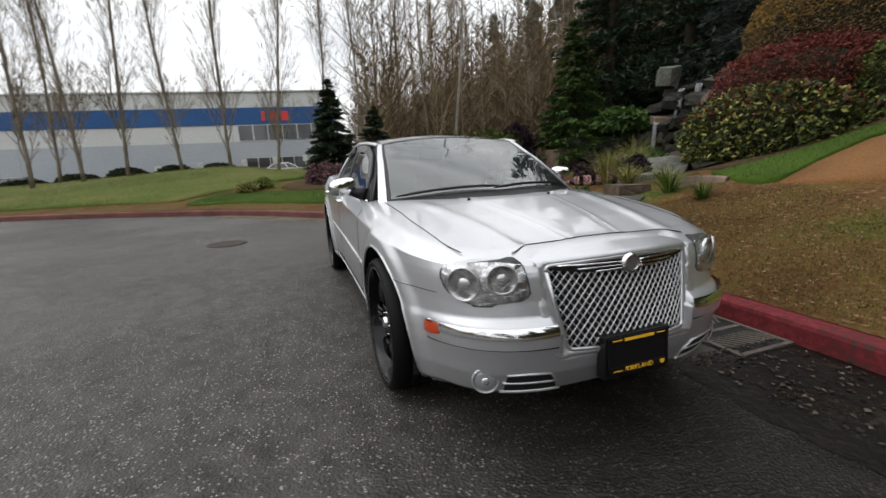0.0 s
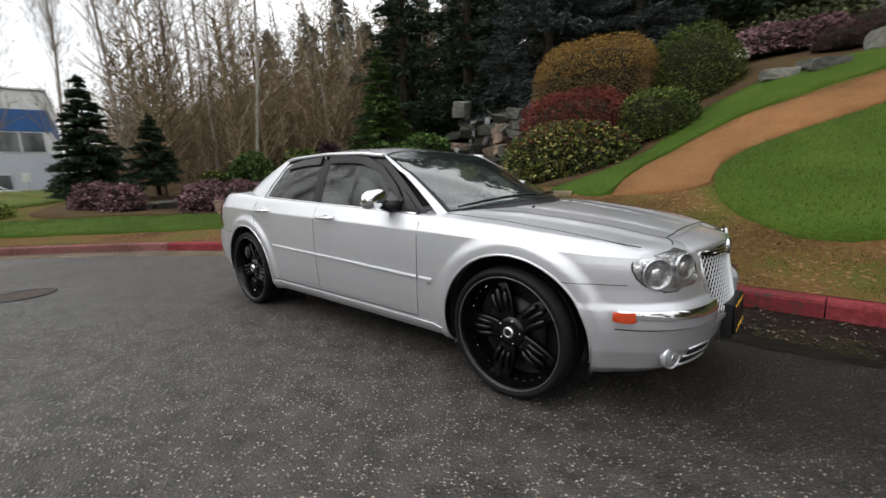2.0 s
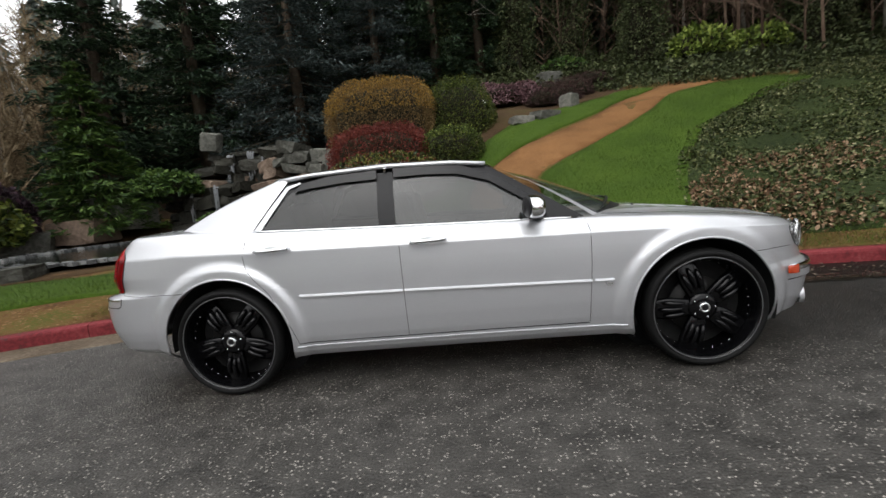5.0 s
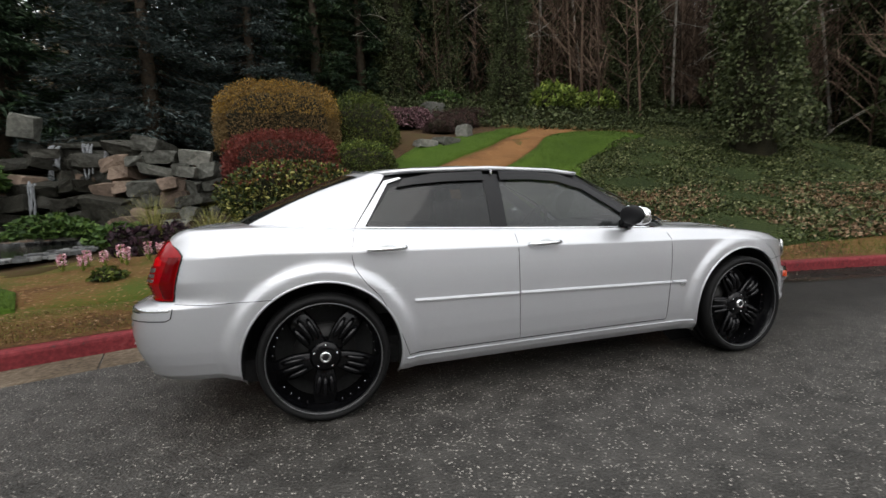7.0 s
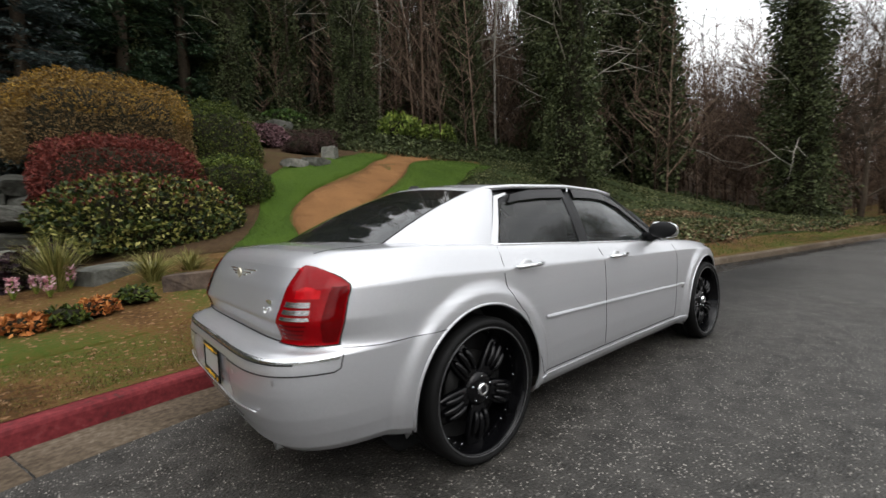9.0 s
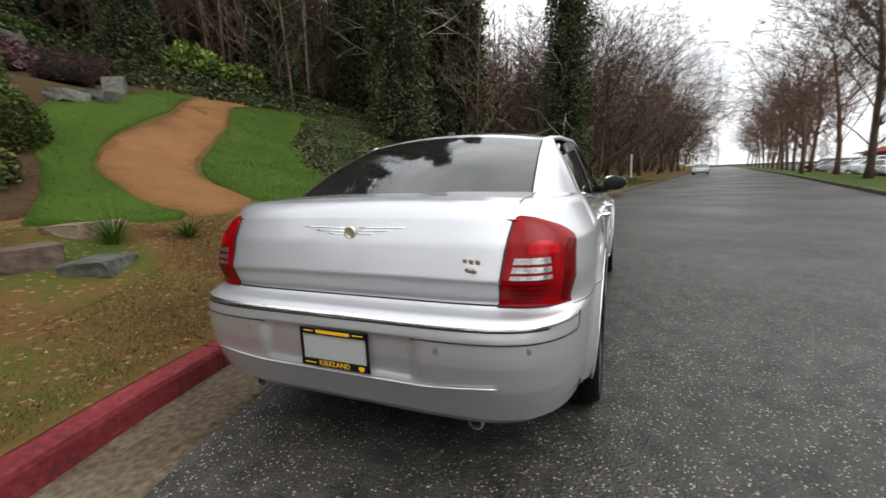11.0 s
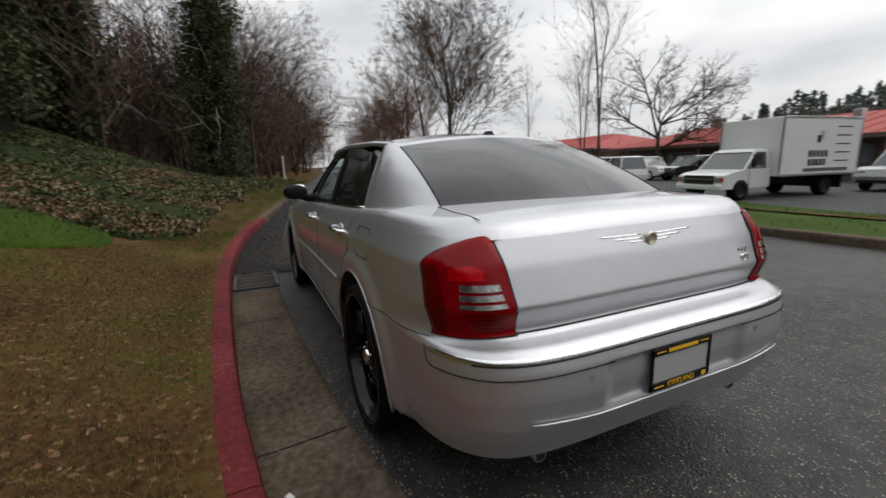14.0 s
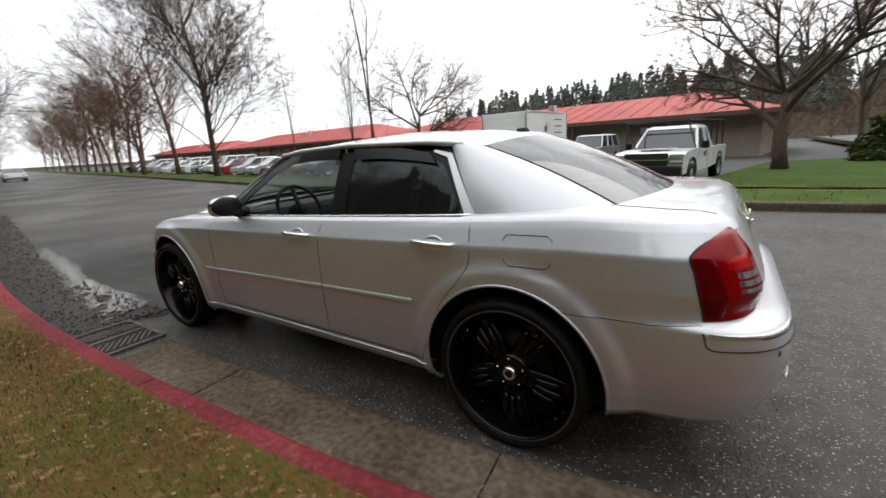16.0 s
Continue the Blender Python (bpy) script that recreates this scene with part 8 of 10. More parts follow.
rng = np.random.default_rng(12)
for s0, z1, z0, w, push in ((2.80, 3.72, 2.35, 0.42, 0.95), (3.85, 3.72, 2.4, 0.34, 1.0), (4.45, 3.70, 2.6, 0.20, 1.05), (1.5, 2.40, 0.6, 0.26, 0.0), (2.8, 2.45, 0.9, 0.22, 0.0)):
    for k in range(int(w / 0.055)):
        at_s = s0 + (k - w / 0.11) * 0.055 + rng.uniform(-0.015, 0.015)
        stream(at_s, z1 - rng.uniform(0, 0.10), z0 + rng.uniform(0, 0.5) * (z1 - z0), rng.uniform(0.016, 0.040), push - rng.uniform(0, 0.05), at_s * 10)
lip = part("fall_lip", boulder_mesh(1.25, 0.4, 0.10, 299), M_ROCK, wall, "flat stone over which the water falls")
lip.matrix_basis = pose(*(A + along * 3.7 + back * 1.35), 3.66, 0, 0, math.degrees(math.atan2(along[1], along[0])))

for s_, z_, w_ in ((2.9, 2.85, 0.75), (4.3, 2.80, 0.85)):
    bk = part("rock", boulder_mesh(w_, 0.5, 0.80, 280 + int(s_)), M_ROCK, wall)
    bk.matrix_basis = pose(*(A + along * s_ + back * 1.65), z_, 0, 0, math.degrees(math.atan2(along[1], along[0])))

# rocks at the pond's far shore and along the garden
for k, (x, y, z, sx, sz) in enumerate(((-14.3, 11.2, 1.1, 0.9, 0.45), (-15.6, 10.2, 0.9, 0.8, 0.4), (-13.4, 12.4, 1.5, 0.8, 0.5), (-16.8, 9.0, 0.9, 0.9, 0.4), (-14.8, 12.6, 1.9, 0.9, 0.5), (-12.8, 1.45, 0.52, 0.62, 0.20), (-9.0, 2.5, 0.55, 0.75, 0.22), (-10.0, 2.3, 0.5, 0.5, 0.16), (-8.0, 3.3, 0.5, 0.45, 0.16), (-6.2, 10.6, 0.8, 0.8, 0.5), (-5.2, 9.6, 0.7, 0.7, 0.45), (-4.4, 8.8, 0.75, 0.6, 0.4))):
    boulder("boulder", x, y, z, sx, sx * 0.7, sz, 320 + k, "rough grey-brown boulder in the pond garden", 37 * k, 0, M_ROCK if k % 3 else M_REDROCK)
for k, (x, y, r) in enumerate(((-10.2, 2.0, 0.85), (-9.5, 2.5, 0.8), (-11.1, 2.1, 0.75), (-10.6, 2.9, 0.85), (-9.7, 3.3, 0.8), (-12.1, 2.7, 0.85), (-12.3, 0.35, 0.62), (-13.2, -0.1, 0.7))):
    shrub("heather", x, y, height_at(x, y), (r, r * 0.9, 0.60), M_HEATHER, "mound of purple heather behind the garden lawn", 2400, 0.050, 340 + k, 0.2, group="heathers")
shrub("pale_shrub", -12.3, -2.7, height_at(-12.3, -2.7), (0.42, 0.38, 0.26), M_TUFT, "small pale yellow-green cushion plant", 700, 0.04, 352, 0.2)
shrub("pale_shrub", -12.7, -2.2, height_at(-12.7, -2.2), (0.36, 0.34, 0.30), M_LIMELEAF, "small green cushion plant", 600, 0.04, 353, 0.2)
shrub("round_shrub", -17.0, 6.4, 1.0, (1.05, 1.0, 1.15), M_GREENFIR, "rounded dull green shrub beyond the pond", 2600, 0.09, 354, 0.15)
shrub("round_shrub", -18.2, 5.2, 0.8, (0.9, 0.8, 0.7), M_BOXLEAF, "low rounded green shrub beyond the pond", 1600, 0.08, 355, 0.15)
shrub("round_shrub", -14.6, 7.8, 0.9, (1.25, 1.1, 1.2), M_BOXLEAF, "loose olive-green shrub beyond the pond", 2600, 0.10, 356, 0.25)
shrub("round_shrub", -15.6, 9.6, 1.2, (0.9, 0.9, 1.25), M_DARKLEAF, "dark reddish-brown shrub near the rocks", 1800, 0.09, 357, 0.25)
shrub("round_shrub", -19.0, 1.2, 0.7, (1.3, 0.7, 0.42), M_BOXLEAF, "low clipped green hedge behind the heather", 2200, 0.07, 358, 0.1)
shrub("low_juniper", -8.6, 10.9, 0.75, (1.0, 0.6, 0.45), M_GREENFIR, "low spreading juniper at the foot of the wall", 1500, 0.09, 359, 0.2)
shrub("low_juniper", -5.8, 8.2, 0.55, (0.8, 0.7, 0.40), M_GREENFIR, "low spreading juniper by the pond", 1300, 0.08, 360, 0.2)

# ---- conifers of the garden ----
conifer("cedar", -14.1, 11.9, 1.2, 6.3, 2.3, M_GREENFIR, 401, "bright green young cedar beside the rock wall", 22, 9, 34, 0.20, 0.30)
shrub("cloud_juniper", -12.2, 12.9, 2.2, (1.5, 0.9, 0.75), M_GREENFIR, "spreading green juniper over the rocks", 2600, 0.12, 402, 0.3)
blue = conifer("spruce", -8.2, 18.2, 2.3, 17, 5.2, M_SPRUCE, 403, "large blue-grey spruce behind the rock wall", 34, 13, 64, 0.22, 0.34)
dark = conifer("spruce", -14.0, 19.0, 2.5, 18, 4.6, M_DARKFIR, 404, "tall dark green spruce behind the pond garden", 30, 10, 40, 0.32, 0.35)
for x, y, s, a in ((-18.2, 17.6, 1.0, 60), (-11.5, 23.0, 1.15, 130), (-21.5, 21.0, 0.95, 200), (-16.5, 25.5, 1.2, 20), (-5.0, 23.5, 1.1, 310), (-9.0, 24.5, 1.15, 80), (-13.5, 28.5, 1.2, 150), (-6.5, 28.5, 1.2, 230), (-2.0, 24.8, 1.0, 10)):
    copy_thing(dark, pose(x, y, height_at(x, y) - 0.3, 0, 0, a) @ Matrix.Diagonal((s, s, s, 1)))
copy_thing(blue, pose(-4.3, 19.8, height_at(-4.3, 19.8) - 0.2, 0, 0, 140) @ Matrix.Diagonal((0.8, 0.8, 0.9, 1)))
wall_fir = conifer("cypress", -1.2, 20.5, height_at(-1.2, 20.5), 14, 2.6, M_DARKFIR, 405, "dense dark cypress at the wood's edge", 34, 9, 30, 0.26, 0.15)
for x, y, s, a in ((1.2, 21.2, 1.0, 70), (3.4, 22.5, 1.1, 130), (-3.0, 21.8, 1.1, 250), (5.8, 24.0, 1.15, 10), (8.5, 25.0, 1.0, 200)):
    copy_thing(wall_fir, pose(x, y, height_at(x, y) - 0.2, 0, 0, a) @ Matrix.Diagonal((s, s, s, 1)))
conifer("spruce", -19.2, 0.95, height_at(-19.2, 0.95) + 0.0, 5.0, 1.75, M_DARKFIR, 406, "narrow dark spruce at the end of the grass mound", 32, 11, 46, 0.13, 0.25)
conifer("spruce", -19.6, 3.25, height_at(-19.6, 3.25) + 0.35, 3.3, 1.35, M_DARKFIR, 407, "small dark spruce beyond the heather", 22, 10, 40, 0.12, 0.12, 0.12)

# ---- the wood on the hill ----
slim = bare_tree("slim_tree", 6.5, 21.5, height_at(6.5, 21.5), 17, 0.095, "slim", 411, "slim leafless tree in the wood", group="trees of the wood")
slim_b = bare_tree("slim_tree", 9.6, 20.4, height_at(9.6, 20.4), 16, 0.085, "slim", 412, "slim pale-barked leafless tree in the wood", M_PALEBARK, group="trees of the wood")
slim_c = bare_tree("slim_tree", 13.0, 21.5, height_at(13.0, 21.5), 15, 0.12, "slim", 413, "leaning leafless tree in the wood", group="trees of the wood", lean=(0.12, 0.05))
rng = np.random.default_rng(14)
count = 0
while count < 95:
    x, d = rng.uniform(-4, 34), rng.uniform(17.5, 40)
    k = int(np.argmin(abs(kerb_line[:, 0] - x)))
    px, py = kerb_line[k] + kerb_normal[k] * d
    if py < 8 or (px < 4 and py < 24):
        continue
    src = (slim, slim_b, slim_c, slim)[int(rng.integers(4))]
    s = rng.uniform(0.75, 1.2)
    copy_thing(src, pose(px, py, height_at(px, py) - 0.2, rng.uniform(-4, 4), rng.uniform(-4, 4), rng.uniform(0, 360)) @ Matrix.Diagonal((s * 1.1, s * 1.1, s, 1)))
    count += 1
ivy_a = ivy_column("ivy_tree", 12.4, 7.5, height_at(12.4, 7.5) - 0.1, 15, 1.9, 421, "tall tree smothered in dark ivy on the bank", 24000, 0.066, 10)
for x, y, s, a in ((8.8, 18.5, 0.9, 40), (15.2, 16.5, 1.0, 100), (17.5, 10.5, 1.0, 170), (3.0, 20.5, 0.8, 260), (20.5, 14.5, 1.1, 300), (6.2, 22.0, 0.95, 120), (-0.5, 21.5, 0.9, 200)):
    copy_thing(ivy_a, pose(x, y, height_at(x, y) - 0.2, 0, 0, a) @ Matrix.Diagonal((s, s, s, 1)))
ivy_column("ivy_tree", 25.0, 2.2, 0.25, 17, 2.2, 422, "broad tree smothered in dark ivy beside the street", 28000, 0.075, 4)

ivy_b = ivy_column("ivy_tree", 21.9, 7.9, height_at(21.9, 7.9) - 0.2, 16, 2.0, 423, "tree smothered in dark ivy inside the wood", 11000, 0.105, 5)
for k, (x, y) in enumerate(((10, 24), (13.5, 22.5), (16.5, 21), (18.8, 19.5), (1.5, 25), (4.5, 26.5), (7.5, 27.5), (23.5, 17), (26.5, 13), (24.5, 10.8), (30.5, 12), (12, 30), (18, 27), (-3, 27), (21.5, 23), (0, 31), (5, 33), (15, 34), (27.5, 18))):
    sc = 0.85 + 0.35 * ((k * 7) % 10) / 10
    copy_thing(ivy_b, pose(x, y, height_at(x, y) - 0.2, 0, 0, 53 * k) @ Matrix.Diagonal((sc, sc, sc, 1)))
# slender pale trunks before the dark wood
for k, (x, y) in enumerate(((10.4, 23.4), (6.4, 22.8), (5.8, 23.9), (1.6, 24.3), (2.3, 23.2), (14.6, 20.2), (16.0, 19.2), (18.2, 16.8), (22.4, 15.2), (24.6, 12.8), (20.2, 12.2))):
    copy_thing(slim_b, pose(x, y, height_at(x, y) - 0.2, 3 * math.sin(k * 2.3), 4 * math.cos(k * 1.7), 77 * k) @ Matrix.Diagonal((1.0, 1.0, 1.1, 1)))

# far woods: one mass of thin trunks and twigs over the hills
def far_wood(name, places, label, heights, seed, material):
    rng = np.random.default_rng(seed)
    seg = []
    for x, y, z in places:
        h = rng.uniform(*heights)
        r = h * 0.0055
        lx, ly = rng.normal() * 0.04 * h, rng.normal() * 0.04 * h
        seg.append((x, y, z - 0.5, x + lx * 0.5, y + ly * 0.5, z + h * 0.55, r, r * 0.6))
        seg.append((x + lx * 0.5, y + ly * 0.5, z + h * 0.55, x + lx, y + ly, z + h, r * 0.6, 0.01))
        for _ in range(30):
            t = rng.uniform(0.08, 0.98)
            a, ln = rng.uniform(0, 6.283), h * rng.uniform(0.05, 0.17) * (1.25 - t)
            bx, by, bz = x + lx * t, y + ly * t, z + h * t
            ex, ey, ez = bx + math.cos(a) * ln, by + math.sin(a) * ln, bz + ln * rng.uniform(0.5, 1.5)
            seg.append((bx, by, bz, ex, ey, ez, 0.030, 0.014))
            for _ in range(2):
                a2 = a + rng.normal() * 0.8
                l2 = ln * rng.uniform(0.4, 0.8)
                seg.append((ex, ey, ez, ex + math.cos(a2) * l2, ey + math.sin(a2) * l2, ez + l2 * rng.uniform(0.3, 1.4), 0.020, 0.011))
    v, f = tube_net(seg, 3)
    tagged(raw_mesh(name, v, f, material), label, "woods", kind="stuff")


rng = np.random.default_rng(15)
pts = []
while len(pts) < 1000:
    x, y = rng.uniform(-75, 45), rng.uniform(12, 85)
    d = kerb_distance(x, y)
    if d < 24 or (x < -18 and y < 4 - (x + 18) * 0.15) or (-24 < x < 0 and y < 27):
        continue
    pts.append((x, y, height_at(x, y, d)))
far_wood("far_wood", [p for p in pts if p[0] < -9], "pale tan leafless woods over the hillside", (10, 18), 16, M_TANTWIG)
far_wood("far_wood", [p for p in pts if p[0] >= -9], "brown leafless woods over the hillside", (9, 17), 26, M_FARTWIG)
pts = []
while len(pts) < 100:
    x, d = rng.uniform(17, 48), rng.uniform(7, 17)
    j = int(np.argmin(abs(kerb_line[:, 0] - x)))
    px, py = kerb_line[j] + kerb_normal[j] * d
    pts.append((px, py, height_at(px, py)))
far_wood("far_wood", pts, "brown leafless trees at the wood's edge", (6, 13), 25, M_FARTWIG)
for k in range(26):
    x, y = rng.uniform(-58, -19), rng.uniform(7, 30)
    copy_thing(slim_b, pose(x, y, height_at(x, y) - 0.2, rng.uniform(-4, 4), rng.uniform(-4, 4), 71 * k) @ Matrix.Diagonal((1.1, 1.1, 1.15, 1)))
pts = []
while len(pts) < 640:
    x, d = 6 + 114 * rng.random() ** 1.5, rng.uniform(13, 60)
    j = int(np.argmin(abs(kerb_line[:, 0] - x)))
    px, py = kerb_line[j] + kerb_normal[j] * d
    if px < 12 and d < 24:
        continue
    pts.append((px, py, height_at(px, py)))
far_wood("far_wood", pts, "brown leafless woods beside the street", (9, 17), 27, M_FARTWIG)
pts = []
while len(pts) < 430:
    x, y = rng.uniform(-60, -19), rng.uniform(3, 32)
    if y < 3 - (x + 18) * 0.10:
        continue
    pts.append((x, y, height_at(x, y)))
far_wood("far_wood", pts, "tan leafless thicket at the foot of the hill", (5, 12), 17, M_TANTWIG)
pts = []
while len(pts) < 620:
    x, d = rng.uniform(-6, 40), rng.uniform(16.5, 34)
    j = int(np.argmin(abs(kerb_line[:, 0] - x)))
    px, py = kerb_line[j] + kerb_normal[j] * d
    if px < 3 and py < 25 or px < 12 and d < 19:
        continue
    pts.append((px, py, height_at(px, py)))
far_wood("undergrowth_saplings", pts, "brown leafless saplings thick under the hillside wood", (3, 10), 28, M_FARTWIG)
pts = []
while len(pts) < 230:
    x, d = rng.uniform(29, 120), rng.uniform(3.6, 14)
    j = int(np.argmin(abs(kerb_line[:, 0] - x)))
    px, py = kerb_line[j] + kerb_normal[j] * d
    if math.hypot(px - 26, py - 2.3) < 3:
        continue
    pts.append((px, py, height_at(px, py)))
far_wood("street_thicket", pts, "brown leafless thicket crowding the street", (4, 12), 29, M_FARTWIG)


# needle colour paled towards grey: the haze of distance is painted into it
M_FARFIR = leafy("haze_tinted_far_firs", [(0.1, (0.085, 0.102, 0.090)), (0.6, (0.110, 0.130, 0.113)), (0.95, (0.135, 0.158, 0.137))])


def fir_mass(name, places, label, heights, seed, material=None):
    """Distant firs as one mass: trunks and rings of drooping boughs."""
    rng = np.random.default_rng(seed)
    cs, ax = [], []
    for x, y, z in places:
        h = rng.uniform(*heights)
        n = 230
        t = rng.uniform(0.06, 1.0, n)
        a = rng.uniform(0, 6.283, n)
        r = h * rng.uniform(0.13, 0.21) * (1 - t) ** rng.uniform(0.65, 1.0) * rng.uniform(0.35, 1.2, n) + 0.08
        cs.append(np.stack([x + r * np.cos(a), y + r * np.sin(a), z + h * t], 1))
        ax.append(np.stack([np.cos(a), np.sin(a), -0.5 + 0 * a], 1))
    v, f = leaves(rng, np.concatenate(cs), heights[1] * 0.045, 0.38, axis=np.concatenate(ax), wobble=0.3)
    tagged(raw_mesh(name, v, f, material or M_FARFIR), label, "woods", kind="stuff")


pts = [(rng.uniform(-70, -14), rng.uniform(34, 80)) for _ in range(42)]
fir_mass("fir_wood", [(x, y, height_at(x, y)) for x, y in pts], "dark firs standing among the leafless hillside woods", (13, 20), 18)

# ---- poplars before the building ----
poplar = bare_tree("poplar", -22.1, -9.0, height_at(-22.1, -9.0) - 0.1, 17, 0.085, "poplar", 431, "tall slender leafless poplar in a row on the mound", M_POPLAR, M_TANTWIG, group="row of poplars", basal=16)
rows_p = [(-20.1, -14.9), (-20.9, -12.4), (-21.55, -10.65), (-23.0, -6.7), (-23.8, -4.4), (-24.8, -1.9), (-25.8, 1.0), (-26.8, 3.8), (-28.1, 7.1), (-29.1, 10.0), (-19.2, -17.6), (-32.5, 12.6), (-25.5, -13.2)]
for k, (x, y) in enumerate(rows_p):
    sc = 0.92 + 0.16 * ((k * 37) % 10) / 10
    copy_thing(poplar, pose(x, y, height_at(x, y) - 0.1, 2 * math.sin(k), 2 * math.cos(k * 2), 67 * k) @ Matrix.Diagonal((sc, sc, sc, 1)))

# ---- street trees ----
maple = bare_tree("street_maple", 26.6, -13.4, 0.0, 9.6, 0.21, "maple", 441, "broad leafless maple on the verge across the street", M_BARK, M_FARTWIG, group="street trees")
maple_b = bare_tree("street_maple", 43.0, -15.6, 0.0, 9.0, 0.18, "far_maple", 442, "broad reddish-brown leafless maple on the verge across the street", M_TWIG, M_FARTWIG, group="street trees")
for k, x in enumerate((37, 49, 55, 61, 67, 73, 80, 88, 96, 105, 116, 128, 142, 160)):
    y = interp(x, [(18, -9.65), (88, -22.8), (240, -49.5)]) - 2.6
    s = 1.08 + 0.14 * math.sin(k * 3.1)
    copy_thing(maple_b, pose(x, y, 0.0, 0, 0, 71 * k) @ Matrix.Diagonal((s, s, s, 1)))
thicket = bare_tree("hedgerow_tree", 33.0, 1.6, 0.3, 5.8, 0.15, "thicket", 443, "dense brown leafless tree leaning over the street", twig=M_FARTWIG, group="hedgerow trees")
thicket_b = bare_tree("hedgerow_tree", 31.0, 4.6, 0.6, 5.6, 0.15, "thicket", 444, "dense brown leafless tree at the wood's edge", twig=M_FARTWIG, group="hedgerow trees")
rng = np.random.default_rng(19)
for k in range(30):
    x = 29.5 + k * 3.1 + rng.uniform(-1, 1)
    off = 3.2 + 2.6 * (k % 3) + rng.uniform(-0.6, 0.6)
    if abs(x - 26) < 3 and off < 6:
        off += 4
    j = int(np.argmin(abs(kerb_line[:, 0] - x)))
    px, py = kerb_line[j] + kerb_normal[j] * off
    s = rng.uniform(0.9, 1.35)
    copy_thing((thicket, thicket_b)[k % 2], pose(px, py, height_at(px, py) - 0.1, rng.uniform(-3, 3), rng.uniform(-3, 3), rng.uniform(0, 360)) @ Matrix.Diagonal((s, s, s, 1)))
birch = bare_tree("birch", 19.8, -22.0, -0.3, 12.5, 0.10, "birch", 445, "tall slender leafless tree by the car park", group="car park trees")
copy_thing(birch, pose(31, -31, -0.3, 0, 0, 100) @ Matrix.Diagonal((0.9, 0.9, 0.9, 1)))
copy_thing(birch, pose(26.5, -26.5, -0.3, 0, 0, 40) @ Matrix.Diagonal((0.75, 0.75, 0.7, 1)))
copy_thing(birch, pose(20.6, -22.6, -0.3, 5, 0, 200) @ Matrix.Diagonal((0.85, 0.85, 0.9, 1)))
copy_thing(birch, pose(47, -36, -0.3, 0, 0, 300) @ Matrix.Diagonal((0.95, 0.95, 0.95, 1)))
round_tree = bare_tree("round_tree", 22.5, -31.5, -0.3, 4.6, 0.24, "oak", 446, "rounded leafless tree before the red-roofed building", twig=M_FARTWIG, group="car park trees")
for x, y, a in ((-8.5, -31.0, 20), (-13.5, -29.5, 130), (-19.0, -27.5, 250), (-12.0, -36.0, 300)):
    copy_thing(thicket_b, pose(x, y, -0.3, 0, 0, a))
oak = bare_tree("oak", -3.9, -17.2, -0.12, 2.9, 0.25, "spread", 448, "spreading leafless tree on the verge lawn", group="")

# ---- verge and car park across the street ----
LOT_Z = -0.30
edge_in = np.array([p for p in inner_line if p[0] > -6.9])
vn = np.gradient(edge_in, axis=0)
vn = np.stack([vn[:, 1], -vn[:, 0]], 1) / np.linalg.norm(vn, axis=1)[:, None]
vn[edge_in[:, 0] < -1.0] = unit(np.array([[-0.16, -1.0]]))


def verge(name, d0, d1, material, lift, label, steps=6):
    rows = []
    for p, q in zip(edge_in, vn):
        rows.append([(*(p + q * d), 0.145 + (LOT_Z + 0.05 - 0.145) * smooth(1.5, 7.0, d) + lift + 0.03 * noise.noise((p[0] * 0.6, d, 0)) * smooth(0.2, 1, d)) for d in np.linspace(d0, d1, steps)])
    bm = sheet(rows)
    bmesh.ops.recalc_face_normals(bm, faces=bm.faces)
    for f in bm.faces:
        if f.normal.z < 0:
            f.normal_flip()
    return tagged(link(name, bm, material, smooth=True), label, "grass", kind="structure")


verge("verge", 0.12, 6.9, M_LAWN, 0.0, "green grass verge between street and car park", 12)
verge("verge_path", 2.3, 3.2, M_BROWN, 0.03, "worn brown strip along the verge", 3)
far_side = [(-60, -7), (-60, -140), (260, -140), (260, -53)] + [tuple(p + q * 6.7) for p, q in zip(edge_in[::-3], vn[::-3])]
bm = bmesh.new()
fc = bm.faces.new([bm.verts.new((x, y, LOT_Z)) for x, y in far_side])
bmesh.ops.triangulate(bm, faces=[fc])
bmesh.ops.recalc_face_normals(bm, faces=bm.faces)
for f in bm.faces:
    if f.normal.z < 0:
        f.normal_flip()
tagged(link("car_park", bm, M_LOT), "grey asphalt car park beyond the verge", "car park", kind="structure")
# grass behind the oak, where the verge widens
bm = bmesh.new()
fc = bm.faces.new([bm.verts.new((x, y, LOT_Z + 0.19)) for x, y in spline([(-1.2, -12.0), (-2.3, -15.3), (-3.4, -19.5), (-4.8, -21.8), (-12, -23.5), (-30, -24), (-30, -9), (-8.5, -8.0), (-3.0, -8.2), (-1.6, -9.6), (-1.2, -12.0)], 1.0)[:-1]])
bmesh.ops.triangulate(bm, faces=[fc])
for f in bm.faces:
    if f.normal.z < 0:
        f.normal_flip()
tagged(link("lawn", bm, M_LAWN), "green lawn round the spreading tree", "grass", kind="structure")
rng = np.random.default_rng(31)
vv, ff, n0 = [], [], 0
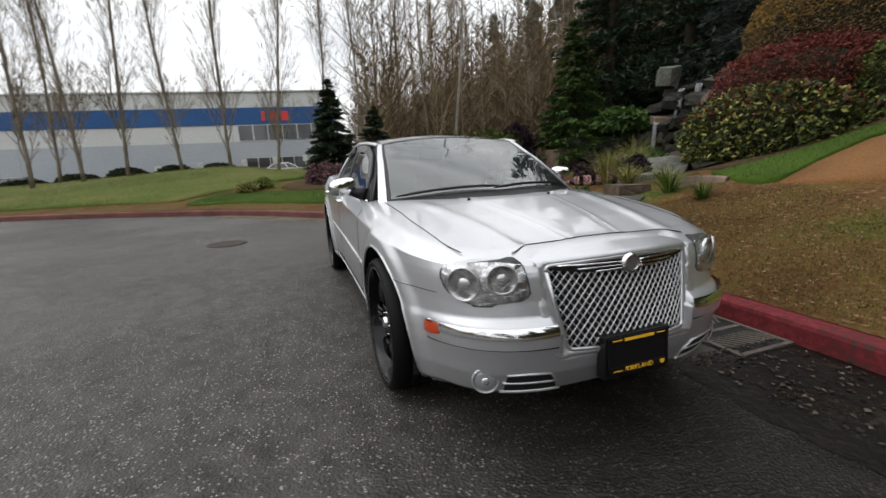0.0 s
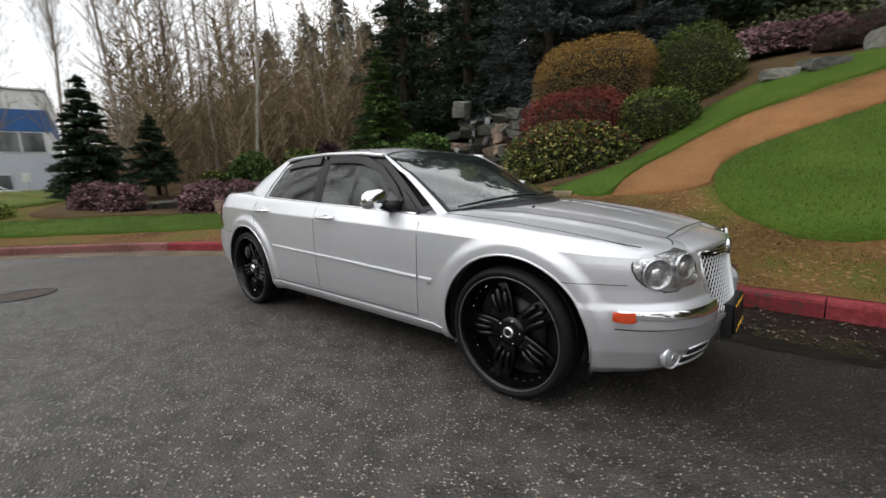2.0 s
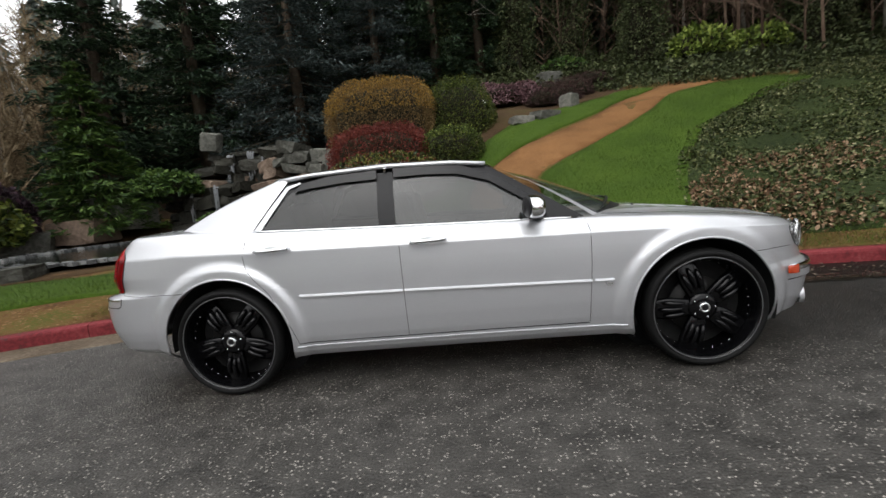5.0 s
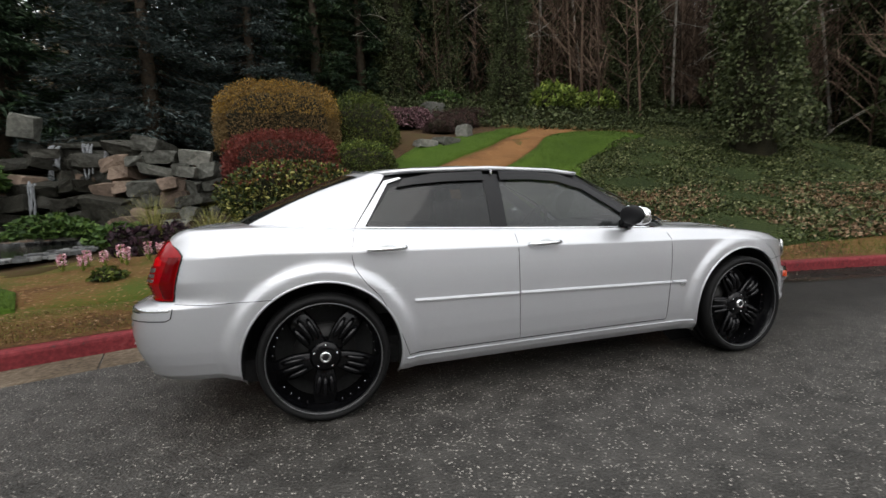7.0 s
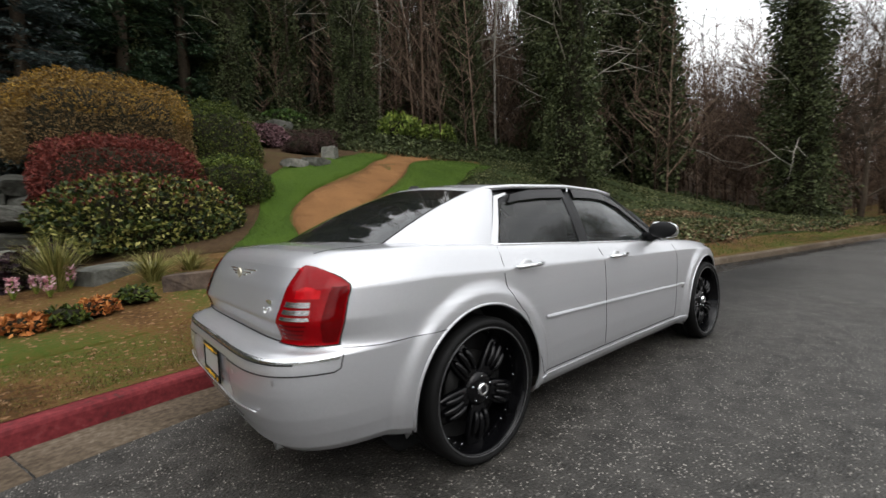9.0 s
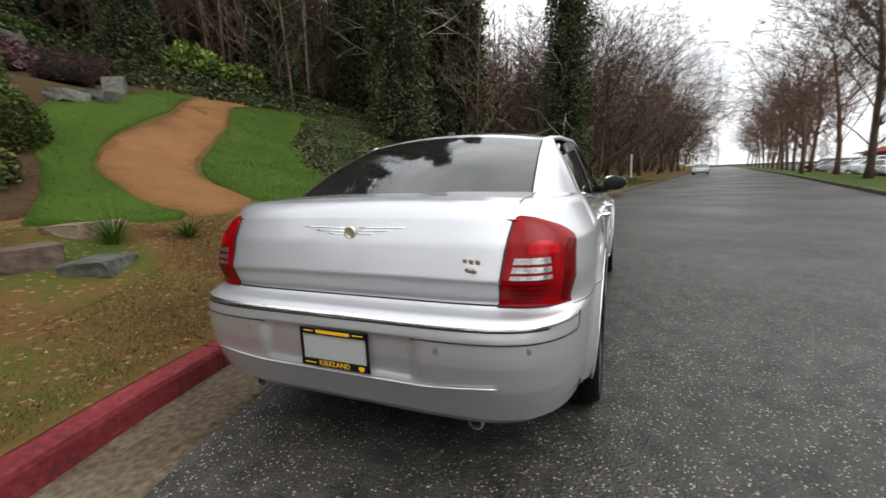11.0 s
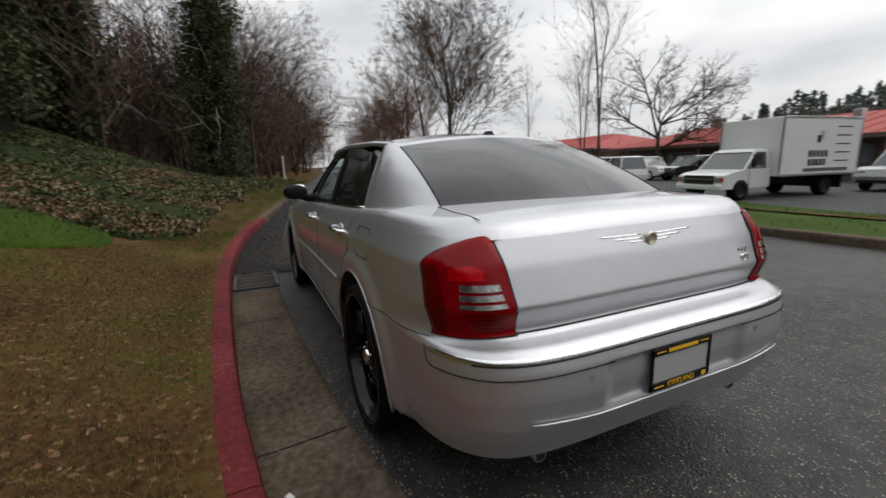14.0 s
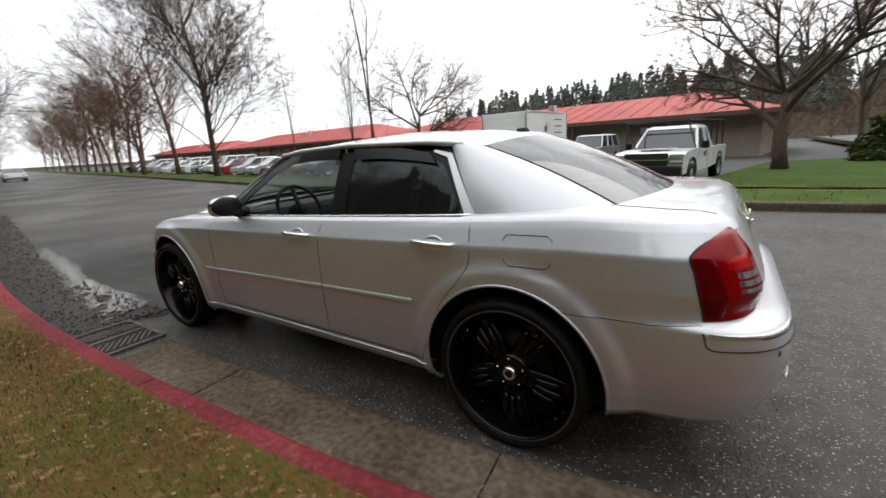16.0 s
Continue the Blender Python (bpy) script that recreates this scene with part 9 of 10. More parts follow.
for k in range(16000):
    i = int(rng.integers(len(edge_in)))
    if edge_in[i, 0] > 40:
        continue
    d = rng.uniform(0.2, 6.8)
    if 2.3 < d < 3.2 and rng.random() < 0.8:
        continue
    p = edge_in[i] + vn[i] * d + rng.normal(size=2) * 0.3
    z = 0.145 + (LOT_Z + 0.05 - 0.145) * smooth(1.5, 7.0, d)
    a, h = rng.uniform(0, 6.28), rng.uniform(0.04, 0.11)
    w = (math.cos(a) * 0.008, math.sin(a) * 0.008)
    vv += [(p[0] - w[0], p[1] - w[1], z), (p[0] + w[0], p[1] + w[1], z), (p[0] + rng.normal() * 0.03, p[1] + rng.normal() * 0.03, z + h)]
    ff.append((n0, n0 + 1, n0 + 2))
    n0 += 3
tagged(raw_mesh("verge_grass", vv, ff, M_BLADE), "short green grass on the verge", "grass", kind="stuff")

# ---- parked vehicles ----
M_CARGLASS = plain("car_glass", (0.035, 0.042, 0.045), 0.06, 0.0, 1.0)
M_GRILLE = plain("dark_grille", (0.012, 0.012, 0.012), 0.8)
M_CARWHITE = plain("white_car_paint", (0.72, 0.73, 0.73), 0.3, 0.0, 0.8)
M_CARSILVER = plain("silver_car_paint", (0.45, 0.46, 0.47), 0.3, 0.6, 0.8)
M_CARBLACK = plain("black_car_paint", (0.012, 0.012, 0.014), 0.2, 0.0, 1.0)
M_CARRED = plain("red_car_paint", (0.28, 0.02, 0.025), 0.25, 0.0, 1.0)
M_CARBLUE = plain("dark_blue_car_paint", (0.03, 0.045, 0.08), 0.25, 0.0, 1.0)
M_WOODPANEL = plain("wood_effect_panel", (0.085, 0.032, 0.020), 0.4, 0.0, 0.4, 0.3, 8)
M_WHITEPANEL = plain("white_panel", (0.74, 0.75, 0.74), 0.45, 0.0, 0.2, 0.05, 3)


def hull(side, half, tuck=0.10, steps=5):
    """A rounded body from its side outline: narrower towards the outer faces' edges."""
    bm = bmesh.new()
    cx, cz = np.mean([p[0] for p in side]), np.mean([p[1] for p in side])
    rings = []
    for k, (w, s) in enumerate(((-1.0, 1 - tuck * 0.35), (-0.96, 1 - tuck * 0.08), (-0.88, 1.0), (0.88, 1.0), (0.96, 1 - tuck * 0.08), (1.0, 1 - tuck * 0.35))):
        rings.append([bm.verts.new((cx + (x - cx) * (1 - (1 - s) * 0.4), w * half, cz + (z - cz) * s)) for x, z in side])
    for a, b in zip(rings, rings[1:]):
        for k in range(len(a)):
            bm.faces.new((a[k], a[(k + 1) % len(a)], b[(k + 1) % len(a)], b[k]))
    bm.faces.new(rings[0])
    bm.faces.new(rings[-1][::-1])
    bmesh.ops.recalc_face_normals(bm, faces=bm.faces)
    return bm


def cabin(base, top, half_low, half_high, z0, z1):
    """A glasshouse that narrows upwards. base, top: (rear x, front x)."""
    bm = bmesh.new()
    lo = [bm.verts.new((x, y, z0)) for x, y in ((base[0], -half_low), (base[1], -half_low), (base[1], half_low), (base[0], half_low))]
    hi = [bm.verts.new((x, y, z1)) for x, y in ((top[0], -half_high), (top[1], -half_high), (top[1], half_high), (top[0], half_high))]
    bm.faces.new(hi)
    for k in range(4):
        bm.faces.new((lo[k], lo[(k + 1) % 4], hi[(k + 1) % 4], hi[k]))
    bmesh.ops.bevel(bm, geom=bm.edges[:], offset=0.03, segments=2, affect="EDGES")
    bmesh.ops.recalc_face_normals(bm, faces=bm.faces)
    return bm


def axle_set(root, xs, half, r, width=0.22, rim=None):
    for x in xs:
        for sgn in (1, -1):
            w = new("wheel")
            w.parent = root
            w.location = (x, sgn * (half - width * 0.4), r)
            part("tyre", lathe([(r * 0.62, -width / 2), (r * 0.95, -width / 2), (r, -width * 0.3), (r, width * 0.3), (r * 0.95, width / 2), (r * 0.62, width / 2)], 24), M_TYRE, w, smooth=True)
            part("rim", lathe([(0.0, sgn * width * 0.36), (r * 0.3, sgn * width * 0.40), (r * 0.55, sgn * width * 0.34), (r * 0.64, sgn * width * 0.48)], 20), rim or M_DULL, w, smooth=True)


def pillars(root, base, top, half_low, half_high, z0, z1, xs, paint):
    for sgn in (1, -1):
        for t in xs:
            a = Vector((base[0] + (base[1] - base[0]) * t, sgn * (half_low + 0.004), z0))
            b = Vector((top[0] + (top[1] - top[0]) * t, sgn * (half_high + 0.004), z1))
            part("pillar", tube([a, b], 0.04, 5), paint, root)


def parked_car(x, y, heading, paint, label, form="saloon", z=LOT_Z, group="parked cars"):
    root = thing("parked_car", label, "car", pose(x, y, z, 0, 0, heading), group)
    if form == "saloon":
        L, H, half = 4.6, 1.44, 0.90
        side = [(-2.25, 0.30), (-2.30, 0.55), (-2.22, 0.86), (-1.5, 0.95), (0.9, 0.93), (1.7, 0.84), (2.2, 0.70), (2.30, 0.50), (2.24, 0.28), (1.8, 0.22), (-1.8, 0.22)]
        base, top, z0, z1, r, ax = (-1.75, 1.05), (-1.05, 0.25), 0.92, 1.42, 0.32, (-1.36, 1.40)
    elif form == "hatch":
        side = [(-1.95, 0.30), (-2.02, 0.60), (-1.95, 0.92), (-1.5, 0.98), (0.8, 0.96), (1.5, 0.86), (1.95, 0.72), (2.05, 0.50), (2.0, 0.28), (1.6, 0.22), (-1.6, 0.22)]
        half, base, top, z0, z1, r, ax = 0.86, (-1.92, 1.0), (-1.5, 0.25), 0.95, 1.50, 0.31, (-1.25, 1.28)
    else:
        side = [(-2.25, 0.42), (-2.32, 0.70), (-2.28, 1.04), (-1.5, 1.08), (0.9, 1.06), (1.8, 1.02), (2.25, 0.92), (2.32, 0.62), (2.26, 0.40), (1.8, 0.34), (-1.8, 0.34)]
        half, base, top, z0, z1, r, ax = 0.93, (-2.25, 1.05), (-2.05, 0.50), 1.05, 1.76, 0.37, (-1.40, 1.42)
    part("body", hull(side, half), paint, root, smooth=False)
    part("glasshouse", cabin(base, top, half - 0.06, half - 0.22, z0, z1 - 0.05), M_CARGLASS, root, "dark car windows")
    roof = cabin((top[0] - 0.06, top[1] + 0.06), (top[0] + 0.05, top[1] - 0.08), half - 0.20, half - 0.27, z1 - 0.07, z1)
    part("roof", roof, paint, root, smooth=False)
    pillars(root, base, top, half - 0.06, half - 0.22, z0, z1 - 0.05, (0.0, 0.36, 0.66, 1.0), paint)
    axle_set(root, ax, half, r)
    zl = z0 - 0.22
    for sgn in (1, -1):
        part("headlamp", box(0.10, 0.34, 0.13, max(p[0] for p in side) - 0.08, sgn * (half - 0.24), zl, 0.03), M_LAMPIN, root)
        part("rear_lamp", box(0.08, 0.22, 0.20, min(p[0] for p in side) + 0.07, sgn * (half - 0.17), zl + 0.02, 0.03), M_RED, root)
    part("bumper", box(0.10, half * 1.7, 0.14, max(p[0] for p in side) - 0.02, 0, 0.42, 0.04), paint if form != "suv" else M_BLACK, root)
    part("number_plate", box(0.02, 0.30, 0.15, min(p[0] for p in side) - 0.012, 0, 0.62), M_SIGNWHITE, root)
    return root


ROAD_TURN = -10.0
parked_car(16.2, -19.2, ROAD_TURN, M_CARWHITE, "white estate car with wood-effect side panels in the car park", "suv")
for o in [o for o in scene.objects if o.get("label", "").startswith("white estate car")]:
    for sgn in (1, -1):
        part("wood_panel", box(3.9, 0.02, 0.26, 0.0, sgn * 0.937, 0.80, 0.006), M_WOODPANEL, o, "reddish wood-effect panel")
    for dx in (-0.6, 0.1):
        part("roof_bar", box(0.05, 1.3, 0.04, dx - 0.6, 0, 1.82, 0.01), M_BLACK, o)
parked_car(20.1, -27.2, ROAD_TURN + 180, M_CARWHITE, "white estate car parked before the building", "suv")
parked_car(20.6, -18.9, 78, M_CARBLACK, "black off-road car in the front row", "suv")
parked_car(17.4, -28.6, 80, M_CARBLACK, "black off-road car before the building", "suv")
parked_car(23.4, -19.3, 78, M_CARRED, "dark red car in the front row", "hatch")
parked_car(26.0, -19.6, 78, M_CARRED, "dark red car in the front row", "saloon")
paints = [M_CARWHITE, M_CARSILVER, M_CARWHITE, M_CARBLUE, M_CARSILVER, M_CARWHITE, M_CARBLACK, M_CARRED, M_CARSILVER, M_CARWHITE]
names = {M_CARWHITE: "white", M_CARSILVER: "silver", M_CARBLUE: "dark blue", M_CARBLACK: "black", M_CARRED: "dark red"}
rng = np.random.default_rng(33)
for k in range(17):
    x = 28.6 + k * 2.85
    y = -19.4 - (x - 28.6) * 0.182 + rng.uniform(-0.3, 0.3)
    m = paints[(k * 3 + 1) % 10]
    parked_car(x, y, 79 + rng.uniform(-2, 2) + (180 if k % 4 == 2 else 0), m, f"{names[m]} car in the long row beside the verge", ("saloon", "hatch", "saloon", "suv")[k % 4])
parked_car(62, -8.6 - 2.1, 170.5, M_CARSILVER, "pale car parked far down the street", "saloon", 0.0)
parked_car(86, -13.0 - 1.6, 170.5, M_CARWHITE, "white car parked far down the street", "saloon", 0.0)


def pickup(x, y, heading):
    t = thing("pickup_truck", "white pickup truck with a ladder rack in the car park", "pickup", pose(x, y, LOT_Z, 0, 0, heading))
    part("bonnet", hull([(0.95, 0.55), (0.95, 1.18), (1.6, 1.20), (2.45, 1.14), (2.80, 1.04), (2.86, 0.62), (2.80, 0.50)], 0.98), M_CARWHITE, t)
    part("cab", hull([(-0.85, 0.50), (-0.88, 1.16), (1.10, 1.16), (1.10, 0.50)], 0.99, 0.05), M_CARWHITE, t)
    part("glasshouse", cabin((-0.86, 1.12), (-0.72, 0.42), 0.92, 0.72, 1.14, 1.82), M_CARGLASS, t, "dark cab windows")
    part("roof", cabin((-0.80, 0.48), (-0.70, 0.34), 0.76, 0.68, 1.78, 1.88), M_CARWHITE, t)
    pillars(t, (-0.86, 1.12), (-0.72, 0.42), 0.92, 0.72, 1.14, 1.82, (0.0, 0.35, 1.0), M_CARWHITE)
    part("bed", hull([(-2.95, 0.52), (-2.98, 1.16), (-0.92, 1.16), (-0.92, 0.52)], 0.99, 0.04), M_CARWHITE, t)
    part("bed_liner", box(1.9, 1.6, 0.02, -1.94, 0, 1.175), M_MATT, t)
    part("grille", box(0.06, 1.20, 0.34, 2.87, 0, 0.95, 0.02), M_GRILLE, t, "black grille")
    part("grille_bar", box(0.05, 1.30, 0.05, 2.89, 0, 0.94, 0.015), M_CHROME, t, "bright bar across the grille")
    part("bumper", box(0.22, 1.96, 0.30, 2.92, 0, 0.62, 0.05), M_MATT, t, "black front bumper")
    part("air_dam", box(0.12, 1.7, 0.16, 2.82, 0, 0.44, 0.03), M_BLACK, t)
    part("number_plate", box(0.02, 0.30, 0.15, 3.0, 0, 0.62), M_SIGNWHITE, t)
    part("hood_scoop", box(0.9, 0.9, 0.03, 1.75, 0, 1.205, 0.012), M_CARWHITE, t)
    for s in (1, -1):
        part("headlamp", box(0.12, 0.36, 0.13, 2.81, s * 0.80, 1.02, 0.03), M_GREYGLASS, t)
        part("sidelamp", box(0.12, 0.36, 0.10, 2.82, s * 0.80, 0.87, 0.03), M_LAMPIN, t)
        part("door_mirror", box(0.12, 0.20, 0.22, 1.0, s * 1.12, 1.28, 0.03), M_BLACK, t)
        for xx in (1.85, -1.95):
            bm = lathe([(0.40, s * 0.94), (0.52, s * 0.96), (0.50, s * 1.01), (0.41, s * 1.0)], 32)
            bmesh.ops.transform(bm, matrix=Matrix.Translation((xx, 0, 0.46)), verts=bm.verts)
            part("arch_flare", bm, M_BLACK, t)
        part("door_seam", box(0.012, 0.01, 0.6, -0.10, s * 0.992, 0.85), M_SEAM, t)
        part("door_sign", box(0.30, 0.01, 0.16, 0.30, s * 0.996, 0.98), M_CARRED, t, "small red door sign")
        for xx in (-0.98, -1.9, -2.9):
            part("rack_post", tube([(xx, s * 0.88, 1.16), (xx, s * 0.86, 2.02)], 0.025, 6), M_BLACK, t)
        part("rack_rail", tube([(2.1, s * 0.86, 2.02), (-2.95, s * 0.86, 2.02)], 0.025, 6), M_BLACK, t, "black ladder rack rail")
        part("rack_post", tube([(2.1, s * 0.86, 2.02), (1.1, s * 0.88, 1.22)], 0.022, 6), M_BLACK, t)
    for xx in (-0.98, -2.9, 0.6):
        part("rack_bar", tube([(xx, -0.86, 2.02), (xx, 0.86, 2.02)], 0.025, 6), M_BLACK, t)
    axle_set(t, (1.85, -1.95), 0.98, 0.40, 0.26)


pickup(-0.75, -14.0, 81)
parked_car(4.6, -24.6, 85, M_CARSILVER, "pale off-road car beside the box truck", "suv")


def box_truck(x, y, heading):
    t = thing("box_truck", "white box truck with dark lettering in the car park", "truck", pose(x, y, LOT_Z, 0, 0, heading))
    part("box_body", box(4.45, 2.4, 2.15, -2.25, 0, 1.90, 0.03), M_WHITEPANEL, t)
    for s in (1, -1):
        part("top_rail", box(4.5, 0.05, 0.06, -2.25, s * 1.2, 2.96, 0.01), M_DULL, t)
        part("low_rail", box(4.5, 0.05, 0.10, -2.25, s * 1.2, 0.86, 0.01), M_DULL, t)
    for xx in (-0.02, -4.47):
        for s in (1, -1):
            part("corner_post", box(0.06, 0.06, 2.1, xx, s * 1.195, 1.9, 0.01), M_DULL, t)
    part("cab", hull([(0.05, 0.45), (0.05, 1.15), (1.35, 1.12), (2.05, 1.02), (2.38, 0.92), (2.45, 0.55), (2.38, 0.42)], 0.96), M_CARWHITE, t)
    part("glasshouse", cabin((0.06, 1.38), (0.06, 0.72), 0.92, 0.78, 1.10, 1.78), M_CARGLASS, t, "dark cab windows")
    part("roof", cabin((0.02, 0.80), (0.04, 0.66), 0.80, 0.72, 1.74, 1.86), M_CARWHITE, t)
    pillars(t, (0.06, 1.38), (0.06, 0.72), 0.92, 0.78, 1.10, 1.78, (0.0, 0.12, 1.0), M_CARWHITE)
    part("grille", box(0.06, 1.24, 0.30, 2.45, 0, 0.78, 0.02), M_GRILLE, t, "black grille")
    part("grille_bar", box(0.05, 1.26, 0.035, 2.465, 0, 0.80, 0.01), M_CHROME, t, "bright bar across the grille")
    part("bumper", box(0.16, 1.9, 0.18, 2.45, 0, 0.50, 0.04), M_WHITEPANEL, t, "pale bumper")
    part("chassis", box(4.6, 0.9, 0.22, -2.2, 0, 0.62, 0.02), M_MATT, t)
    for s in (1, -1):
        part("headlamp", box(0.06, 0.22, 0.16, 2.43, s * 0.74, 0.78, 0.02), M_GREYGLASS, t)
        part("side_marker", box(0.10, 0.10, 0.16, 2.40, s * 0.90, 0.78, 0.02), M_AMBER, t, "amber marker lamp")
        part("door_window", box(0.62, 0.02, 0.46, 0.62, s * 0.876, 1.44, 0.02), M_CARGLASS, t, "dark door glass")
        part("door_mirror", box(0.08, 0.16, 0.30, 1.15, s * 1.08, 1.35, 0.03), M_BLACK, t)
        part("door_seam", box(0.012, 0.01, 0.7, 1.15, s * 0.965, 0.85), M_SEAM, t)
        side = s * 1.203
        for xx, zz, w, h in ((-2.05, 1.62, 1.15, 0.24), (-2.02, 1.30, 1.05, 0.24)):
            n = 5
            for q in range(n):
                part("lettering_block", box(w / n * 0.72, 0.008, h, xx + (q - (n - 1) / 2) * w / n, side, zz, 0.003), M_BLACK, t, "dark block of lettering")
        part("emblem_ring", box(0.24, 0.008, 0.34, -2.15, side, 2.30, 0.003), M_DULL, t, "grey round emblem")
        part("emblem_mark", box(0.20, 0.010, 0.26, -2.00, side, 2.16, 0.004), M_BLACK, t)
        for k in range(5):
            part("lettering_bar", box(0.85, 0.008, 0.045, -3.45, side, 2.62 - k * 0.32, 0.002), M_DISC, t, "line of grey lettering")
        part("lettering_bar", box(2.6, 0.008, 0.13, -2.6, side, 1.02, 0.002), M_GREYTRIM, t, "line of grey lettering")
    part("mudguard", box(0.05, 2.1, 0.5, -3.95, 0, 0.52), M_MATT, t)
    axle_set(t, (1.55, -3.05), 0.98, 0.38, 0.30, M_DISC)


box_truck(6.75, -16.6, 84)

# ---- red-roofed low building ----
M_REDROOF = grainy("red_metal_roof", [(0.3, (0.30, 0.055, 0.050)), (0.7, (0.46, 0.105, 0.090))], 0.4, 6, 0.55, 0.2, 0.01)
M_TAN = grainy("tan_wall", [(0.3, (0.26, 0.22, 0.17)), (0.7, (0.38, 0.33, 0.26))], 0.6, 9, 0.9, 0.3, 0.01)
M_FASCIA = plain("brown_fascia", (0.10, 0.06, 0.045), 0.6)


def low_building(x0, y0, turn, length, depth, eave, ridge, label, bays):
    """A long single-storey building: wall, hipped standing-seam roof, windows and doors. x runs along the front."""
    h = thing("low_building", label, "building", pose(x0, y0, LOT_Z, 0, 0, turn), "low buildings")
    part("wall", box(length - 1.6, depth - 1.0, eave, length / 2, -depth / 2 + 0.2, eave / 2), M_TAN, h)
    e = eave - 0.05
    bm = bmesh.new()
    lo = [bm.verts.new(p) for p in ((-0.6, 1.0, e), (length + 0.6, 1.0, e), (length + 0.6, -depth - 1.0, e), (-0.6, -depth - 1.0, e))]
    hi = [bm.verts.new(p) for p in ((depth * 0.45, -depth / 2, ridge), (length - depth * 0.45, -depth / 2, ridge))]
    for f in ((lo[0], lo[1], hi[1], hi[0]), (lo[1], lo[2], hi[1]), (lo[2], lo[3], hi[0], hi[1]), (lo[3], lo[0], hi[0]), (lo[3], lo[2], lo[1], lo[0])):
        bm.faces.new(f)
    roof = part("roof", bm, M_REDROOF, h)
    n = int(length / 1.1)
    for k in range(n):
        xx = 0.2 + k * (length - 0.4) / (n - 1)
        t = min(1.0, min(xx + 0.6, length + 0.6 - xx) / (depth * 0.45 + 0.6))
        a, b = Vector((xx, 1.0, e + 0.02)), Vector((xx, 1.0 + (-depth / 2 - 1.0) * t, e + (ridge - e) * t + 0.02))
        part("roof_seam", tube([a, b], 0.03, 4), M_REDROOF, roof)
    part("fascia", box(length + 1.2, 0.06, 0.26, length / 2, 1.02, e - 0.05, 0.01), M_FASCIA, h)
    for k in range(bays):
        xx = (k + 0.5) * length / bays
        part("post", box(0.12, 0.16, eave, (k + 0.02) * length / bays, 0.80, eave / 2), M_FASCIA, h)
        if xx < 5 and length < 40 or k % 3 == 2:
            continue
        w = new("window")
        w.parent = h
        part("glass", box(length / bays * 0.62, 0.05, 1.15, xx, 0.70, 1.45), M_CARGLASS, w)
        part("frame", box(length / bays * 0.66, 0.03, 1.25, xx, 0.69, 1.45), M_FASCIA, w)
    part("door", box(2.6, 0.06, 2.05, length * 0.58, 0.705, 1.03, 0.01), M_FASCIA, h, "wide brown door")
    part("rooftop_unit", box(0.5, 0.5, 0.9, length * 0.45, -depth * 0.3, ridge * 0.86 + 0.2, 0.03), M_DULL, h)
    return h


low_building(-4.56, -28.5, -10, 35.8, 12, 2.65, 4.35, "long tan building with a red metal roof behind the car park", 9)
low_building(34.5, -36.5, -10, 44, 14, 2.95, 5.0, "long red-roofed building further along the car park", 11)
low_building(84, -46, -10, 50, 14, 2.95, 5.0, "distant red-roofed building along the street", 10)
shrub("dark_hedge", -10.5, -24.0, LOT_Z, (3.2, 1.6, 1.7), M_BOXLEAF, "dark overgrown hedge beside the tan building", 4200, 0.14, 611, 0.25)
shrub("dark_hedge", -15.5, -23.0, LOT_Z, (3.0, 1.8, 2.4), M_DARKFIR, "dark overgrown hedge beside the tan building", 4200, 0.16, 612, 0.25)
shrub("small_shrub", -7.0, -20.8, LOT_Z, (0.7, 0.6, 0.45), M_BOXLEAF, "small rounded shrub on the lawn", 900, 0.07, 613, 0.2)

# ---- fir ridge beyond ----
def ridge_height(x, y):
    return -0.5 + 9.0 * smooth(-60, -150, y + 0.18 * x) * smooth(150, 20, x) * smooth(-260, -60, x + 0.3 * y)


rows = [[(x, y, ridge_height(x, y)) for x in np.linspace(-190, 190, 60)] for y in np.linspace(-48, -260, 30)]
bm = sheet(rows)
bmesh.ops.recalc_face_normals(bm, faces=bm.faces)
for f in bm.faces:
    if f.normal.z < 0:
        f.normal_flip()
tagged(link("far_hill", bm, M_FOREST, smooth=True), "dark wooded ridge beyond the car park", "hill", kind="structure")
rng = np.random.default_rng(35)
pts = []
while len(pts) < 520:
    x, y = rng.uniform(-120, 90), rng.uniform(-190, -95)
    if ridge_height(x, y) < 2.5:
        continue
    pts.append((x, y, ridge_height(x, y) - 0.5))
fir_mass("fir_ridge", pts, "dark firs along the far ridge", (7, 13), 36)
pts = [(x, y, ridge_height(x, y) - 0.3) for x, y in zip(rng.uniform(-70, 70, 330), rng.uniform(-88, -50, 330))]
far_wood("far_thicket", pts, "brown leafless trees below the ridge", (4, 9), 37, M_FARTWIG)
pts = [(x, -8 - 0.178 * x + s * rng.uniform(6, 26), 0.3) for x in np.linspace(118, 235, 60) for s in (1, -1)]
far_wood("street_end_wood", pts, "brown leafless trees at the far end of the street", (7, 13), 38, M_FARTWIG)

